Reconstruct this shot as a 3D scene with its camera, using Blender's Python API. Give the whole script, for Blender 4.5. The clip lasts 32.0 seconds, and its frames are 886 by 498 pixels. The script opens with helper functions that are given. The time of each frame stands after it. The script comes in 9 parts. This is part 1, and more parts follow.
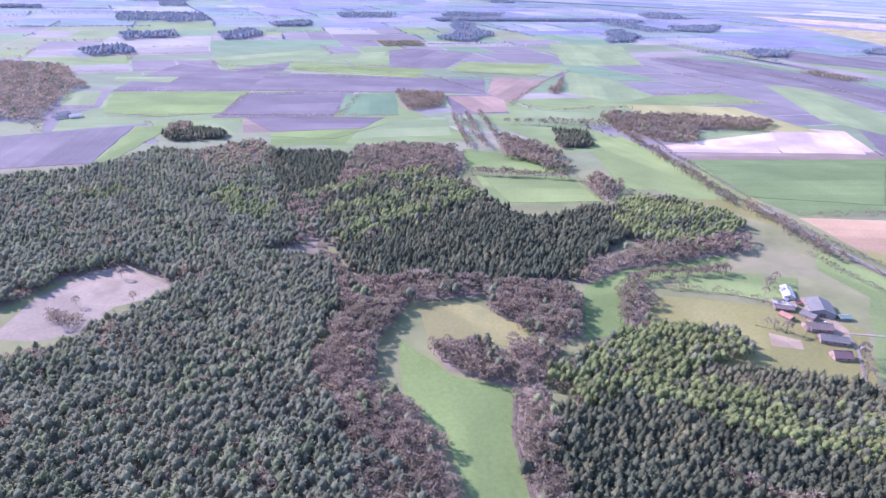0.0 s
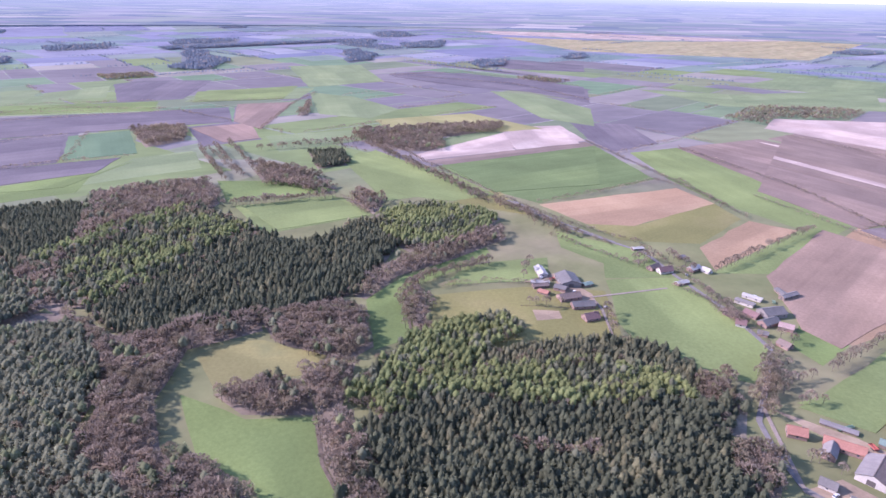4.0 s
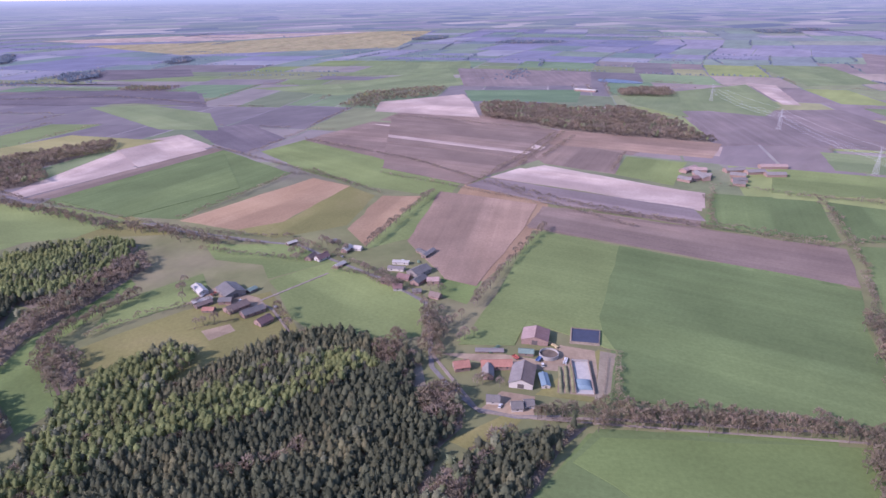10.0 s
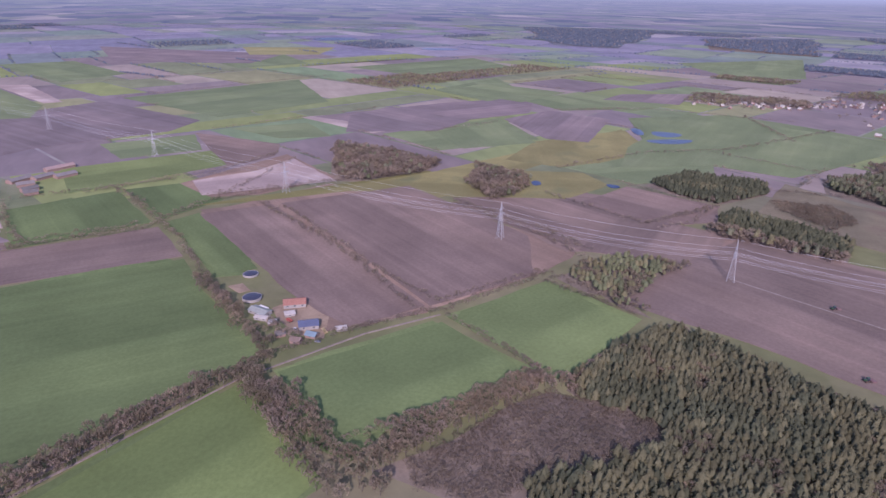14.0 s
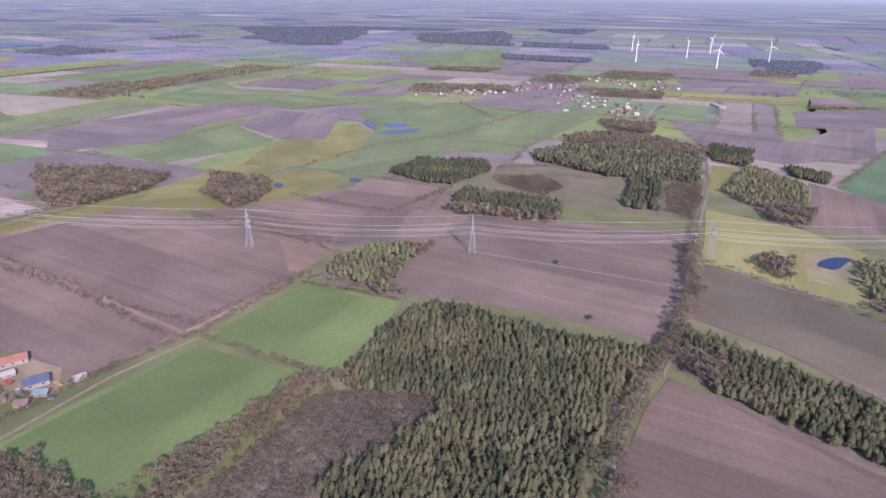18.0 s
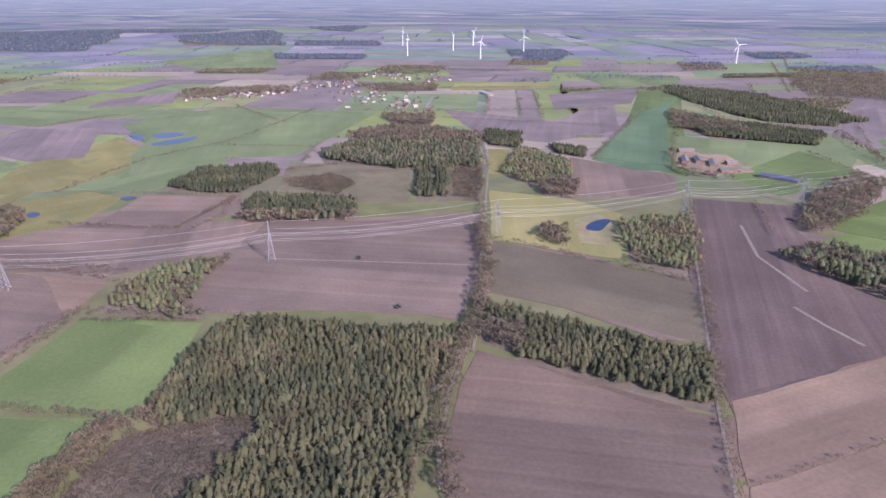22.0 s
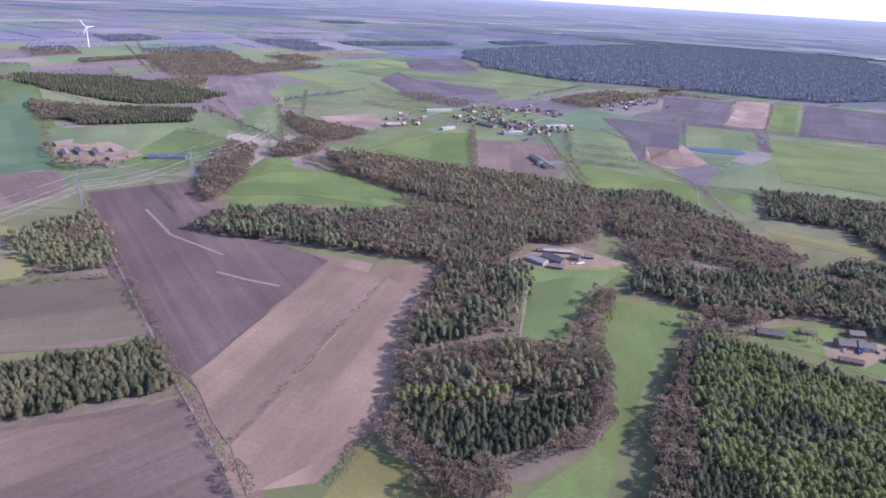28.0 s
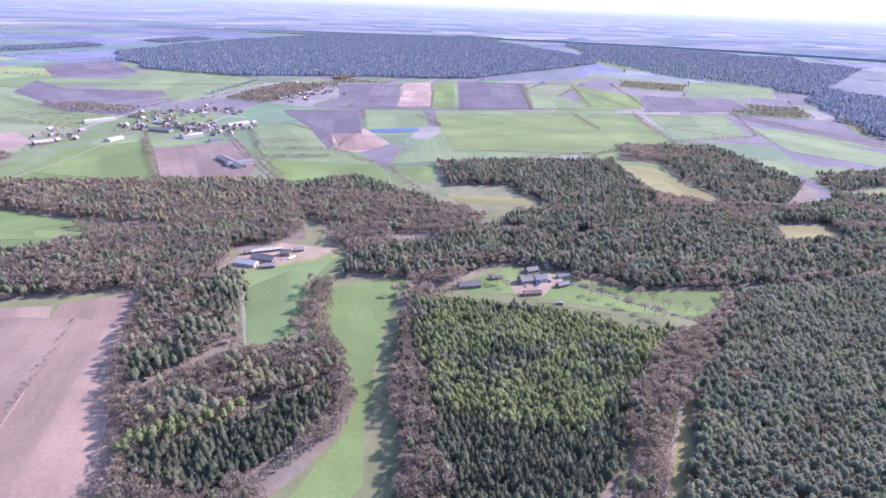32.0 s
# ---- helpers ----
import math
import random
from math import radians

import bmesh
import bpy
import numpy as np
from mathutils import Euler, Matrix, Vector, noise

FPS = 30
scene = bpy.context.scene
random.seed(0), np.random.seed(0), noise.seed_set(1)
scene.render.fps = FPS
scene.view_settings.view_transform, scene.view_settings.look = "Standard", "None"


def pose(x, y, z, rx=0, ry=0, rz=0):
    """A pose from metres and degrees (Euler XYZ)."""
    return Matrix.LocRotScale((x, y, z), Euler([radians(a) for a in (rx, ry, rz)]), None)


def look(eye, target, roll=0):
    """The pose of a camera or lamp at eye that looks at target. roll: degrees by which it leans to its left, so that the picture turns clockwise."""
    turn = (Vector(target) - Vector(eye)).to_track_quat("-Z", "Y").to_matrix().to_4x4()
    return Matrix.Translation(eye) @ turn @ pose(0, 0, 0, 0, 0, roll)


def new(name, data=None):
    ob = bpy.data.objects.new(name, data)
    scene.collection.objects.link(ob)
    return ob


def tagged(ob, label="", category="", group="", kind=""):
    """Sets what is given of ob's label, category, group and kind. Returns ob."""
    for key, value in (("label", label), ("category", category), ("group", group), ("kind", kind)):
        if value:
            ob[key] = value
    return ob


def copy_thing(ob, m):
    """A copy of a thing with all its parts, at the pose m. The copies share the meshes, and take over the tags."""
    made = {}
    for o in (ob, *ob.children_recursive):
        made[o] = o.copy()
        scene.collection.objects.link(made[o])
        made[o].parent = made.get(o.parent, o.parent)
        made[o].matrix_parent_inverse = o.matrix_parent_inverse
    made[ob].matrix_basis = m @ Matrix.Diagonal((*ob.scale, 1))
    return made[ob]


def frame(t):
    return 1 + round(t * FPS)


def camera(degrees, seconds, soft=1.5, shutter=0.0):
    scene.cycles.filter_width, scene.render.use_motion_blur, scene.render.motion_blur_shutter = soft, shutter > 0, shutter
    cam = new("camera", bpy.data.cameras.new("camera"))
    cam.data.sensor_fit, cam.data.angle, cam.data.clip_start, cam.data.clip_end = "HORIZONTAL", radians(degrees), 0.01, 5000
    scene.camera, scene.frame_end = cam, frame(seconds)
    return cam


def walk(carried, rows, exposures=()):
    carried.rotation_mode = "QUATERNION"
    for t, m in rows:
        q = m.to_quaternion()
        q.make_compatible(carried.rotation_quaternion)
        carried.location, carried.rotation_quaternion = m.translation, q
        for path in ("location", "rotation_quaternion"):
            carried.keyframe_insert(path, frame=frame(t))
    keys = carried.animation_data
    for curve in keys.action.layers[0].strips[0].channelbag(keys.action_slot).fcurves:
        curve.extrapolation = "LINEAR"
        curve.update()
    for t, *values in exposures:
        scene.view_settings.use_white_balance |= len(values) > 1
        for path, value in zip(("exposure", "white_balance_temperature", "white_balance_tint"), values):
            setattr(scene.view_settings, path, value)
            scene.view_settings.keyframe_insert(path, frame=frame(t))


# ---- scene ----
cam = camera(69.98, 32.0, soft=1.5)
PATH = [
    (0.0, (0, 0, 224), (-29.06, 363.45, 59.51), 2.339),
    (0.5, (0, 0, 224), (-16.63, 366.45, 64.52), 2.176),
    (1.0, (0, 0, 224), (0.30, 368.55, 68.53), 2.049),
    (1.5, (0, 0, 224), (29.26, 368.85, 72.03), 2.031),
    (2.0, (0, 0, 224), (41.29, 368.25, 73.37), 1.842),
    (2.5, (0, 0, 224), (50.59, 367.26, 73.80), 1.797),
    (3.0, (0, 0, 224), (66.59, 364.94, 74.38), 1.675),
    (3.5, (0, 0, 224), (88.69, 360.31, 74.64), 1.416),
    (5.5, (0, 0, 224), (166.91, 331.83, 75.57), 0.552),
    (6.0, (0, 0, 224), (185.23, 322.08, 75.83), 0.340),
    (6.5, (0, 0, 224), (203.43, 310.96, 75.95), 0.137),
    (7.0, (0, 0, 224), (216.66, 301.86, 75.88), -0.021),
    (7.5, (0, 0, 224), (221.97, 298.02, 75.97), -0.163),
    (8.0, (0, 0, 224), (220.86, 298.93, 76.15), -0.268),
    (8.5, (0, 0, 224), (222.92, 297.45, 76.25), -0.287),
    (9.0, (0, 0, 224), (242.35, 281.69, 75.96), -0.374),
    (9.5, (0, 0, 224), (264.33, 261.06, 75.75), -0.601),
    (10.0, (0, 0, 224), (284.05, 239.12, 75.21), -0.677),
    (10.5, (0, 0, 224), (308.97, 205.60, 74.77), -0.595),
    (11.0, (0, 0, 224), (335.37, 158.30, 74.10), -0.576),
    (11.5, (0, 0, 224), (354.27, 109.08, 73.68), -0.403),
    (12.0, (0, 0, 224), (365.57, 60.61, 73.39), -0.313),
    (12.5, (0, 0, 224), (370.50, 7.89, 73.43), 0.006),
    (13.0, (0, 0, 224), (367.05, -49.99, 73.09), 0.732),
    (13.5, (0, 0, 224), (357.06, -98.56, 73.02), 1.030),
    (14.0, (0, 0, 224), (347.85, -127.71, 73.36), 0.914),
    (14.5, (0, 0, 224), (338.26, -151.41, 73.47), 0.950),
    (15.0, (0, 0, 224), (327.80, -173.10, 73.73), 1.005),
    (15.5, (0, 0, 224), (315.41, -194.84, 73.83), 1.023),
    (17.5, (0, 0, 224), (277.29, -246.30, 74.16), 0.687),
    (18.0, (0, 0, 224), (267.44, -256.98, 74.21), 0.629),
    (18.5, (0, 0, 224), (257.07, -267.29, 74.10), 0.554),
    (19.0, (0, 0, 224), (245.77, -277.66, 73.98), 0.522),
    (19.5, (0, 0, 224), (234.31, -287.40, 74.01), 0.492),
    (20.0, (0, 0, 224), (220.35, -298.27, 74.06), 0.402),
    (20.5, (0, 0, 224), (206.34, -308.14, 74.10), 0.267),
    (21.0, (0, 0, 224), (193.31, -316.44, 74.00), 0.168),
    (21.5, (0, 0, 224), (181.21, -323.41, 73.76), 0.094),
    (22.0, (0, 0, 224), (167.76, -330.48, 73.53), 0.021),
    (22.5, (0, 0, 224), (154.04, -336.98, 73.29), -0.060),
    (23.0, (0, 0, 224), (146.65, -340.23, 73.21), -0.049),
    (23.5, (0, 0, 224), (133.77, -345.42, 73.04), -0.149),
    (24.0, (0, 0, 224), (113.10, -352.57, 72.67), -0.136),
    (24.5, (0, 0, 224), (87.91, -359.48, 72.20), -0.170),
    (25.0, (0, 0, 224), (48.59, -366.61, 71.57), -0.153),
    (25.5, (0, 0, 224), (14.08, -369.23, 70.79), -0.130),
    (27.5, (0, 0, 224), (-103.98, -355.02, 71.86), 3.779),
    (28.0, (0, 0, 224), (-164.61, -332.59, 74.73), 3.519),
    (28.5, (0, 0, 224), (-213.10, -304.90, 76.94), 3.375),
    (29.0, (0, 0, 224), (-255.88, -271.05, 78.89), 3.005),
    (29.5, (0, 0, 224), (-278.68, -248.06, 79.76), 2.692),
    (30.0, (0, 0, 224), (-286.56, -238.97, 79.84), 2.608),
    (30.5, (0, 0, 224), (-290.11, -234.58, 79.74), 2.443),
    (31.0, (0, 0, 224), (-291.59, -232.62, 79.54), 2.358),
    (31.5, (0, 0, 224), (-295.04, -228.17, 79.46), 2.383),
    (32.0, (0, 0, 224), (-301.97, -218.77, 79.25), 2.329),
]
walk(cam, [(t, look(eye, target, roll)) for t, eye, target, roll in PATH], [
    (0.0, 1.64, 5480, 43), (3.0, 1.46, 5750, 42), (6.0, 0.92, 6000, 42), (9.0, 0.86, 5900, 43), (11.0, 0.68, 5950, 43), (12.0, 0.78, 6000, 45), (13.0, 0.54, 6020, 46), (15.0, 0.31, 6030, 43),
    (18.0, 0.68, 6200, 36), (24.0, 0.80, 6200, 34), (25.0, 0.88, 6150, 34), (28.0, 0.80, 5850, 36), (30.0, 1.34, 5750, 38), (32.0, 1.53, 5700, 40)])

# ---- light ----
SUN_AZ, SUN_EL = 293.0, 31.0          # degrees, azimuth clockwise from +y
world = bpy.data.worlds.new("sky")
scene.world = world
world.use_nodes = True
wn = world.node_tree
sky = wn.nodes.new("ShaderNodeTexSky")
sky.sky_type = "NISHITA"
sky.sun_disc = False
sky.sun_elevation, sky.sun_rotation = radians(SUN_EL), radians(SUN_AZ)
sky.air_density, sky.dust_density, sky.ozone_density = 1.0, 0.4, 2.0
wn.links.new(sky.outputs[0], wn.nodes["Background"].inputs[0])
wn.nodes["Background"].inputs[1].default_value = 0.15
sun = new("sun", bpy.data.lights.new("sun", "SUN"))
sun.data.energy, sun.data.angle, sun.data.color = 3.4, radians(0.6), (1.0, 0.95, 0.88)
sa, se = radians(SUN_AZ), radians(SUN_EL)
SUN_WAY = Vector((math.sin(sa) * math.cos(se), math.cos(sa) * math.cos(se), math.sin(se)))
sun.matrix_world = look(SUN_WAY * 900, (0, 0, 0))


# ---- materials ----
def node_material(name, rough=0.9, spec=0.2, metal=0.0):
    m = bpy.data.materials.new(name)
    m.use_nodes = True
    b = m.node_tree.nodes["Principled BSDF"]
    b.inputs["Roughness"].default_value = rough
    b.inputs["Specular IOR Level"].default_value = spec
    b.inputs["Metallic"].default_value = metal
    return m, m.node_tree, b


def ramp(nt, source, stops, interp="LINEAR"):
    r = nt.nodes.new("ShaderNodeValToRGB")
    r.color_ramp.interpolation = interp
    while len(r.color_ramp.elements) < len(stops):
        r.color_ramp.elements.new(0.5)
    for e, (p, c) in zip(r.color_ramp.elements, stops):
        e.position, e.color = p, (*c, 1)
    nt.links.new(source, r.inputs[0])
    return r.outputs[0]


def noise_node(nt, vector, scale, detail=4.0, rough=0.6, stretch=None):
    if stretch:
        mp = nt.nodes.new("ShaderNodeMapping")
        mp.inputs["Scale"].default_value = stretch
        nt.links.new(vector, mp.inputs[0])
        vector = mp.outputs[0]
    n = nt.nodes.new("ShaderNodeTexNoise")
    n.inputs["Scale"].default_value, n.inputs["Detail"].default_value, n.inputs["Roughness"].default_value = scale, detail, rough
    nt.links.new(vector, n.inputs["Vector"])
    return n.outputs["Fac"]


def blend(nt, fac, a, b, mode="MIX"):
    x = nt.nodes.new("ShaderNodeMix")
    x.data_type, x.blend_type = "RGBA", mode
    for value, k in ((fac, 0), (a, 6), (b, 7)):
        if isinstance(value, (int, float)):
            x.inputs[k].default_value = value
        elif isinstance(value, tuple):
            x.inputs[k].default_value = (*value, 1)
        else:
            nt.links.new(value, x.inputs[k])
    return x.outputs[2]


def scaled(c, k):
    return tuple(v * k for v in c)


def bumped(nt, b, source, strength, distance):
    n = nt.nodes.new("ShaderNodeBump")
    n.inputs["Strength"].default_value, n.inputs["Distance"].default_value = strength, distance
    nt.links.new(source, n.inputs["Height"])
    nt.links.new(n.outputs[0], b.inputs["Normal"])


def field_material(name, dark, mid, light, stripes=0.0, pitch=0.07, patch=0.012, wet=None):
    """Soil or sward: broad patches, fine grain and working lines along the field's own length."""
    m, nt, b = node_material(name, 0.95, 0.1)
    tc = nt.nodes.new("ShaderNodeTexCoord").outputs["Object"]
    broad = noise_node(nt, tc, patch, 5.0, 0.55)
    col = ramp(nt, broad, [(0.3, dark), (0.5, mid), (0.72, light)])
    fine = noise_node(nt, tc, 0.35, 6.0, 0.7)
    grain = ramp(nt, fine, [(0.25, (0.82, 0.82, 0.82)), (0.75, (1.15, 1.15, 1.15))])
    col = blend(nt, 1.0, col, grain, "MULTIPLY")
    streak = noise_node(nt, tc, 1.0, 4.0, 0.65, (0.0015, pitch, 1.0))
    line = ramp(nt, streak, [(0.3, (1 - stripes,) * 3), (0.7, (1 + stripes,) * 3)])
    col = blend(nt, 1.0, col, line, "MULTIPLY")
    sweep = noise_node(nt, tc, 0.008, 3.0, 0.55, (0.35, 1.3, 1.0))
    col = blend(nt, 1.0, col, ramp(nt, sweep, [(0.32, (0.84, 0.85, 0.86)), (0.5, (1.0, 1.0, 1.0)), (0.68, (1.16, 1.14, 1.1))]), "MULTIPLY")
    tone = nt.nodes.new("ShaderNodeObjectInfo").outputs["Random"]
    col = blend(nt, 1.0, col, ramp(nt, tone, [(0.0, (0.94, 0.95, 0.95)), (1.0, (1.06, 1.04, 1.03))]), "MULTIPLY")
    if wet:
        spots = noise_node(nt, tc, 0.02, 3.0, 0.5)
        col = blend(nt, ramp(nt, spots, [(0.55, (0, 0, 0)), (0.75, (1, 1, 1))]), col, wet)
    nt.links.new(col, b.inputs["Base Color"])
    bumped(nt, b, fine, 0.5, 0.3)
    return m


FIELD = {
    "soil": field_material("ploughed_soil", (0.171, 0.126, 0.102), (0.208, 0.154, 0.124), (0.258, 0.191, 0.154), 0.15),
    # soil of the farther fields, bluer because haze is mixed into the colour
    "mauve": field_material("hazed_soil", (0.178, 0.143, 0.134), (0.212, 0.17, 0.16), (0.254, 0.204, 0.192), 0.15),
    "umber": field_material("dark_soil", (0.130, 0.094, 0.083), (0.154, 0.112, 0.099), (0.185, 0.135, 0.119), 0.19, 0.09),
    "taupe": field_material("sprouting_soil", (0.140, 0.116, 0.080), (0.167, 0.138, 0.096), (0.200, 0.165, 0.115), 0.06),
    "red": field_material("reddish_soil", (0.195, 0.139, 0.109), (0.232, 0.165, 0.13), (0.278, 0.198, 0.156), 0.14),
    "pink": field_material("dry_reddish_soil", (0.265, 0.185, 0.148), (0.335, 0.24, 0.19), (0.43, 0.32, 0.25), 0.06),
    "pale": field_material("dry_sandy_soil", (0.306, 0.234, 0.203), (0.387, 0.302, 0.257), (0.522, 0.423, 0.360), 0.08),
    "fawn": field_material("fawn_sandy_soil", (0.196, 0.139, 0.102), (0.245, 0.174, 0.128), (0.319, 0.226, 0.166), 0.13),
    "grass": field_material("pasture_grass", (0.139, 0.173, 0.066), (0.165, 0.206, 0.078), (0.198, 0.247, 0.094), 0.06),
    "lush": field_material("lush_grass", (0.123, 0.163, 0.057), (0.146, 0.194, 0.068), (0.175, 0.233, 0.082), 0.05),
    "mead": field_material("cut_meadow", (0.126, 0.168, 0.066), (0.15, 0.2, 0.078), (0.18, 0.24, 0.094), 0.05),
    "crop": field_material("winter_cereal", (0.102, 0.139, 0.055), (0.122, 0.165, 0.066), (0.146, 0.198, 0.079), 0.10),
    "teal": field_material("bluish_green_cereal", (0.10, 0.158, 0.088), (0.115, 0.178, 0.098), (0.13, 0.195, 0.11), 0.06),
    "dull": field_material("short_pasture", (0.164, 0.161, 0.061), (0.193, 0.182, 0.070), (0.233, 0.207, 0.092), 0.05),
    "ochre": field_material("ochre_soil", (0.255, 0.168, 0.103), (0.306, 0.206, 0.127), (0.362, 0.254, 0.159), 0.08),
    "dry": field_material("dry_meadow", (0.192, 0.175, 0.074), (0.228, 0.208, 0.088), (0.274, 0.25, 0.106), 0.05, wet=(0.162, 0.171, 0.081)),
    "gold": field_material("yellow_catch_crop", (0.25, 0.235, 0.10), (0.28, 0.26, 0.11), (0.32, 0.29, 0.14), 0.05),
    "heath": field_material("sandy_heath", (0.155, 0.134, 0.086), (0.185, 0.16, 0.102), (0.222, 0.192, 0.122), 0.0, 0.1, 0.03, (0.172, 0.123, 0.089)),
    "sand": field_material("sandy_clearing", (0.22, 0.178, 0.134), (0.262, 0.212, 0.16), (0.314, 0.254, 0.192), 0.0, 0.1, 0.03, (0.164, 0.134, 0.096)),
    "bog": field_material("rough_reed_grass", (0.22, 0.20, 0.11), (0.29, 0.255, 0.14), (0.36, 0.305, 0.19), 0.0, 0.1, 0.03, (0.24, 0.165, 0.10)),
    "litter": field_material("woodland_floor", (0.157, 0.128, 0.099), (0.204, 0.165, 0.125), (0.256, 0.206, 0.151), 0.0, 0.1, 0.05),
    # greens of the far fields, muted by painted haze
    "fargreen": field_material("hazed_pasture", (0.155, 0.194, 0.093), (0.175, 0.216, 0.105), (0.205, 0.243, 0.125), 0.06),
    # ground between far trees, blue-grey with haze painted in
    "farfloor": field_material("hazed_forest_floor", (0.135, 0.145, 0.15), (0.155, 0.165, 0.168), (0.18, 0.185, 0.18), 0.0, 0.1, 0.03),
    "yard": field_material("concrete_yard", (0.235, 0.174, 0.119), (0.290, 0.218, 0.150), (0.360, 0.275, 0.188), 0.0, 0.1, 0.06),
    "verge": field_material("rough_verge", (0.21, 0.175, 0.13), (0.25, 0.21, 0.15), (0.30, 0.26, 0.19), 0.0, 0.1, 0.04),
    "tilth": field_material("harrowed_soil", (0.152, 0.110, 0.088), (0.184, 0.133, 0.105), (0.228, 0.165, 0.130), 0.17, 0.09),
    # the mauve soil again, darkened to stand in for side light
    "dimmauve": field_material("side_lit_mauve_soil", (0.118, 0.100, 0.108), (0.140, 0.120, 0.128), (0.168, 0.145, 0.150), 0.12),
}
FIELD_LABEL = {
    "tilth": "bare harrowed brown field with broad tracks",
    "dimmauve": "dark violet-brown field darkened as under side light",
    "soil": "bare ploughed mauve-brown field with fine furrows", "mauve": "bare dark mauve field, haze in its tint", "umber": "dark freshly worked brown field with pale streaks",
    "taupe": "grey-brown seeded field with sparse sprouts", "red": "reddish-brown harrowed field", "pink": "dry reddish field with pale patches",
    "ochre": "orange-brown harrowed field", "pale": "pale sandy field drying in the sun", "fawn": "fawn harrowed field with pale dry patches", "grass": "green pasture with short grass", "lush": "bright green grass meadow",
    "mead": "even mid-green cut meadow", "crop": "dark green winter cereal field with tramlines", "dull": "olive short-grazed pasture", "dry": "straw-yellow unmown meadow",
    "gold": "yellowish catch crop field", "sand": "pale sandy clearing with tracks", "heath": "sandy heath clearing with bare ground", "litter": "brown woodland floor under the trees", "teal": "blue-green winter cereal field", "fargreen": "distant green pasture, muted with haze in its colour", "farfloor": "blue-grey floor of a distant forest, haze in its colour", "yard": "pale concrete farmyard", "verge": "rough brownish verge", "bog": "tawny rough grass round wet hollows",
}


def foliage(name, dark, mid, light, rough=0.85, thin=0.45):
    m, nt, b = node_material(name, rough, 0.15)
    at = nt.nodes.new("ShaderNodeAttribute")
    at.attribute_name = "tint"
    col = ramp(nt, at.outputs["Fac"], [(0.0, dark), (0.5, mid), (1.0, light)])
    geo = nt.nodes.new("ShaderNodeNewGeometry")
    isl = geo.outputs["Random Per Island"]
    col = blend(nt, 1.0, col, ramp(nt, isl, [(0.0, (0.84, 0.84, 0.84)), (1.0, (1.18, 1.18, 1.16))]), "MULTIPLY")
    # a spray of needles or twigs scatters light all round: its normal leans upwards
    lean = nt.nodes.new("ShaderNodeVectorMath")
    lean.operation = "ADD"
    lean.inputs[1].default_value = (0.0, 0.0, 1.7)
    nt.links.new(geo.outputs["Normal"], lean.inputs[0])
    unit = nt.nodes.new("ShaderNodeVectorMath")
    unit.operation = "NORMALIZE"
    nt.links.new(lean.outputs[0], unit.inputs[0])
    nt.links.new(unit.outputs[0], b.inputs["Normal"])
    tc = nt.nodes.new("ShaderNodeTexCoord").outputs["Object"]
    col = blend(nt, 1.0, col, ramp(nt, noise_node(nt, tc, 0.02, 3.0), [(0.3, (0.85, 0.88, 0.9)), (0.7, (1.15, 1.1, 1.05))]), "MULTIPLY")
    nt.links.new(col, b.inputs["Base Color"])
    tl = nt.nodes.new("ShaderNodeBsdfTranslucent")
    nt.links.new(col, tl.inputs[0])
    mx = nt.nodes.new("ShaderNodeMixShader")
    mx.inputs[0].default_value = thin
    nt.links.new(b.outputs[0], mx.inputs[1]), nt.links.new(tl.outputs[0], mx.inputs[2])
    nt.links.new(mx.outputs[0], nt.nodes["Material Output"].inputs[0])
    return m


LEAF = {
    "spruce": foliage("spruce_needles", (0.106, 0.116, 0.07), (0.14, 0.152, 0.092), (0.176, 0.192, 0.116)),
    # spruce needles again, lighter olive: front light put into the colour
    "litspruce": foliage("lit_spruce_needles", (0.163, 0.16, 0.091), (0.215, 0.21, 0.12), (0.271, 0.265, 0.151)),
    "pine": foliage("pine_needles", (0.171, 0.176, 0.111), (0.225, 0.232, 0.146), (0.284, 0.292, 0.184)),
    "green": foliage("green_needles", (0.179, 0.196, 0.105), (0.235, 0.258, 0.138), (0.296, 0.325, 0.174)),
    "larch": foliage("fresh_green_leaves", (0.186, 0.209, 0.085), (0.245, 0.275, 0.112), (0.309, 0.347, 0.141)),
    "bare": foliage("leafless_twigs", (0.217, 0.172, 0.129), (0.285, 0.226, 0.17), (0.359, 0.285, 0.214)),
    "twig": foliage("brown_budding_twigs", (0.205, 0.167, 0.114), (0.27, 0.22, 0.15), (0.34, 0.277, 0.189)),
    "tan": foliage("tan_budding_leaves", (0.217, 0.201, 0.11), (0.285, 0.265, 0.145), (0.359, 0.334, 0.183)),
    "scrub": foliage("brown_scrub_twigs", (0.144, 0.114, 0.080), (0.200, 0.156, 0.110), (0.248, 0.198, 0.136)),
    # crowns of far trees: the blue of the haze is in the leaf colour
    "farwood": foliage("hazed_forest_crowns", (0.139, 0.173, 0.221), (0.172, 0.211, 0.259), (0.210, 0.250, 0.286)),
    "fartwig": foliage("hazed_leafless_crowns", (0.25, 0.23, 0.235), (0.29, 0.265, 0.26), (0.33, 0.30, 0.285)),
}


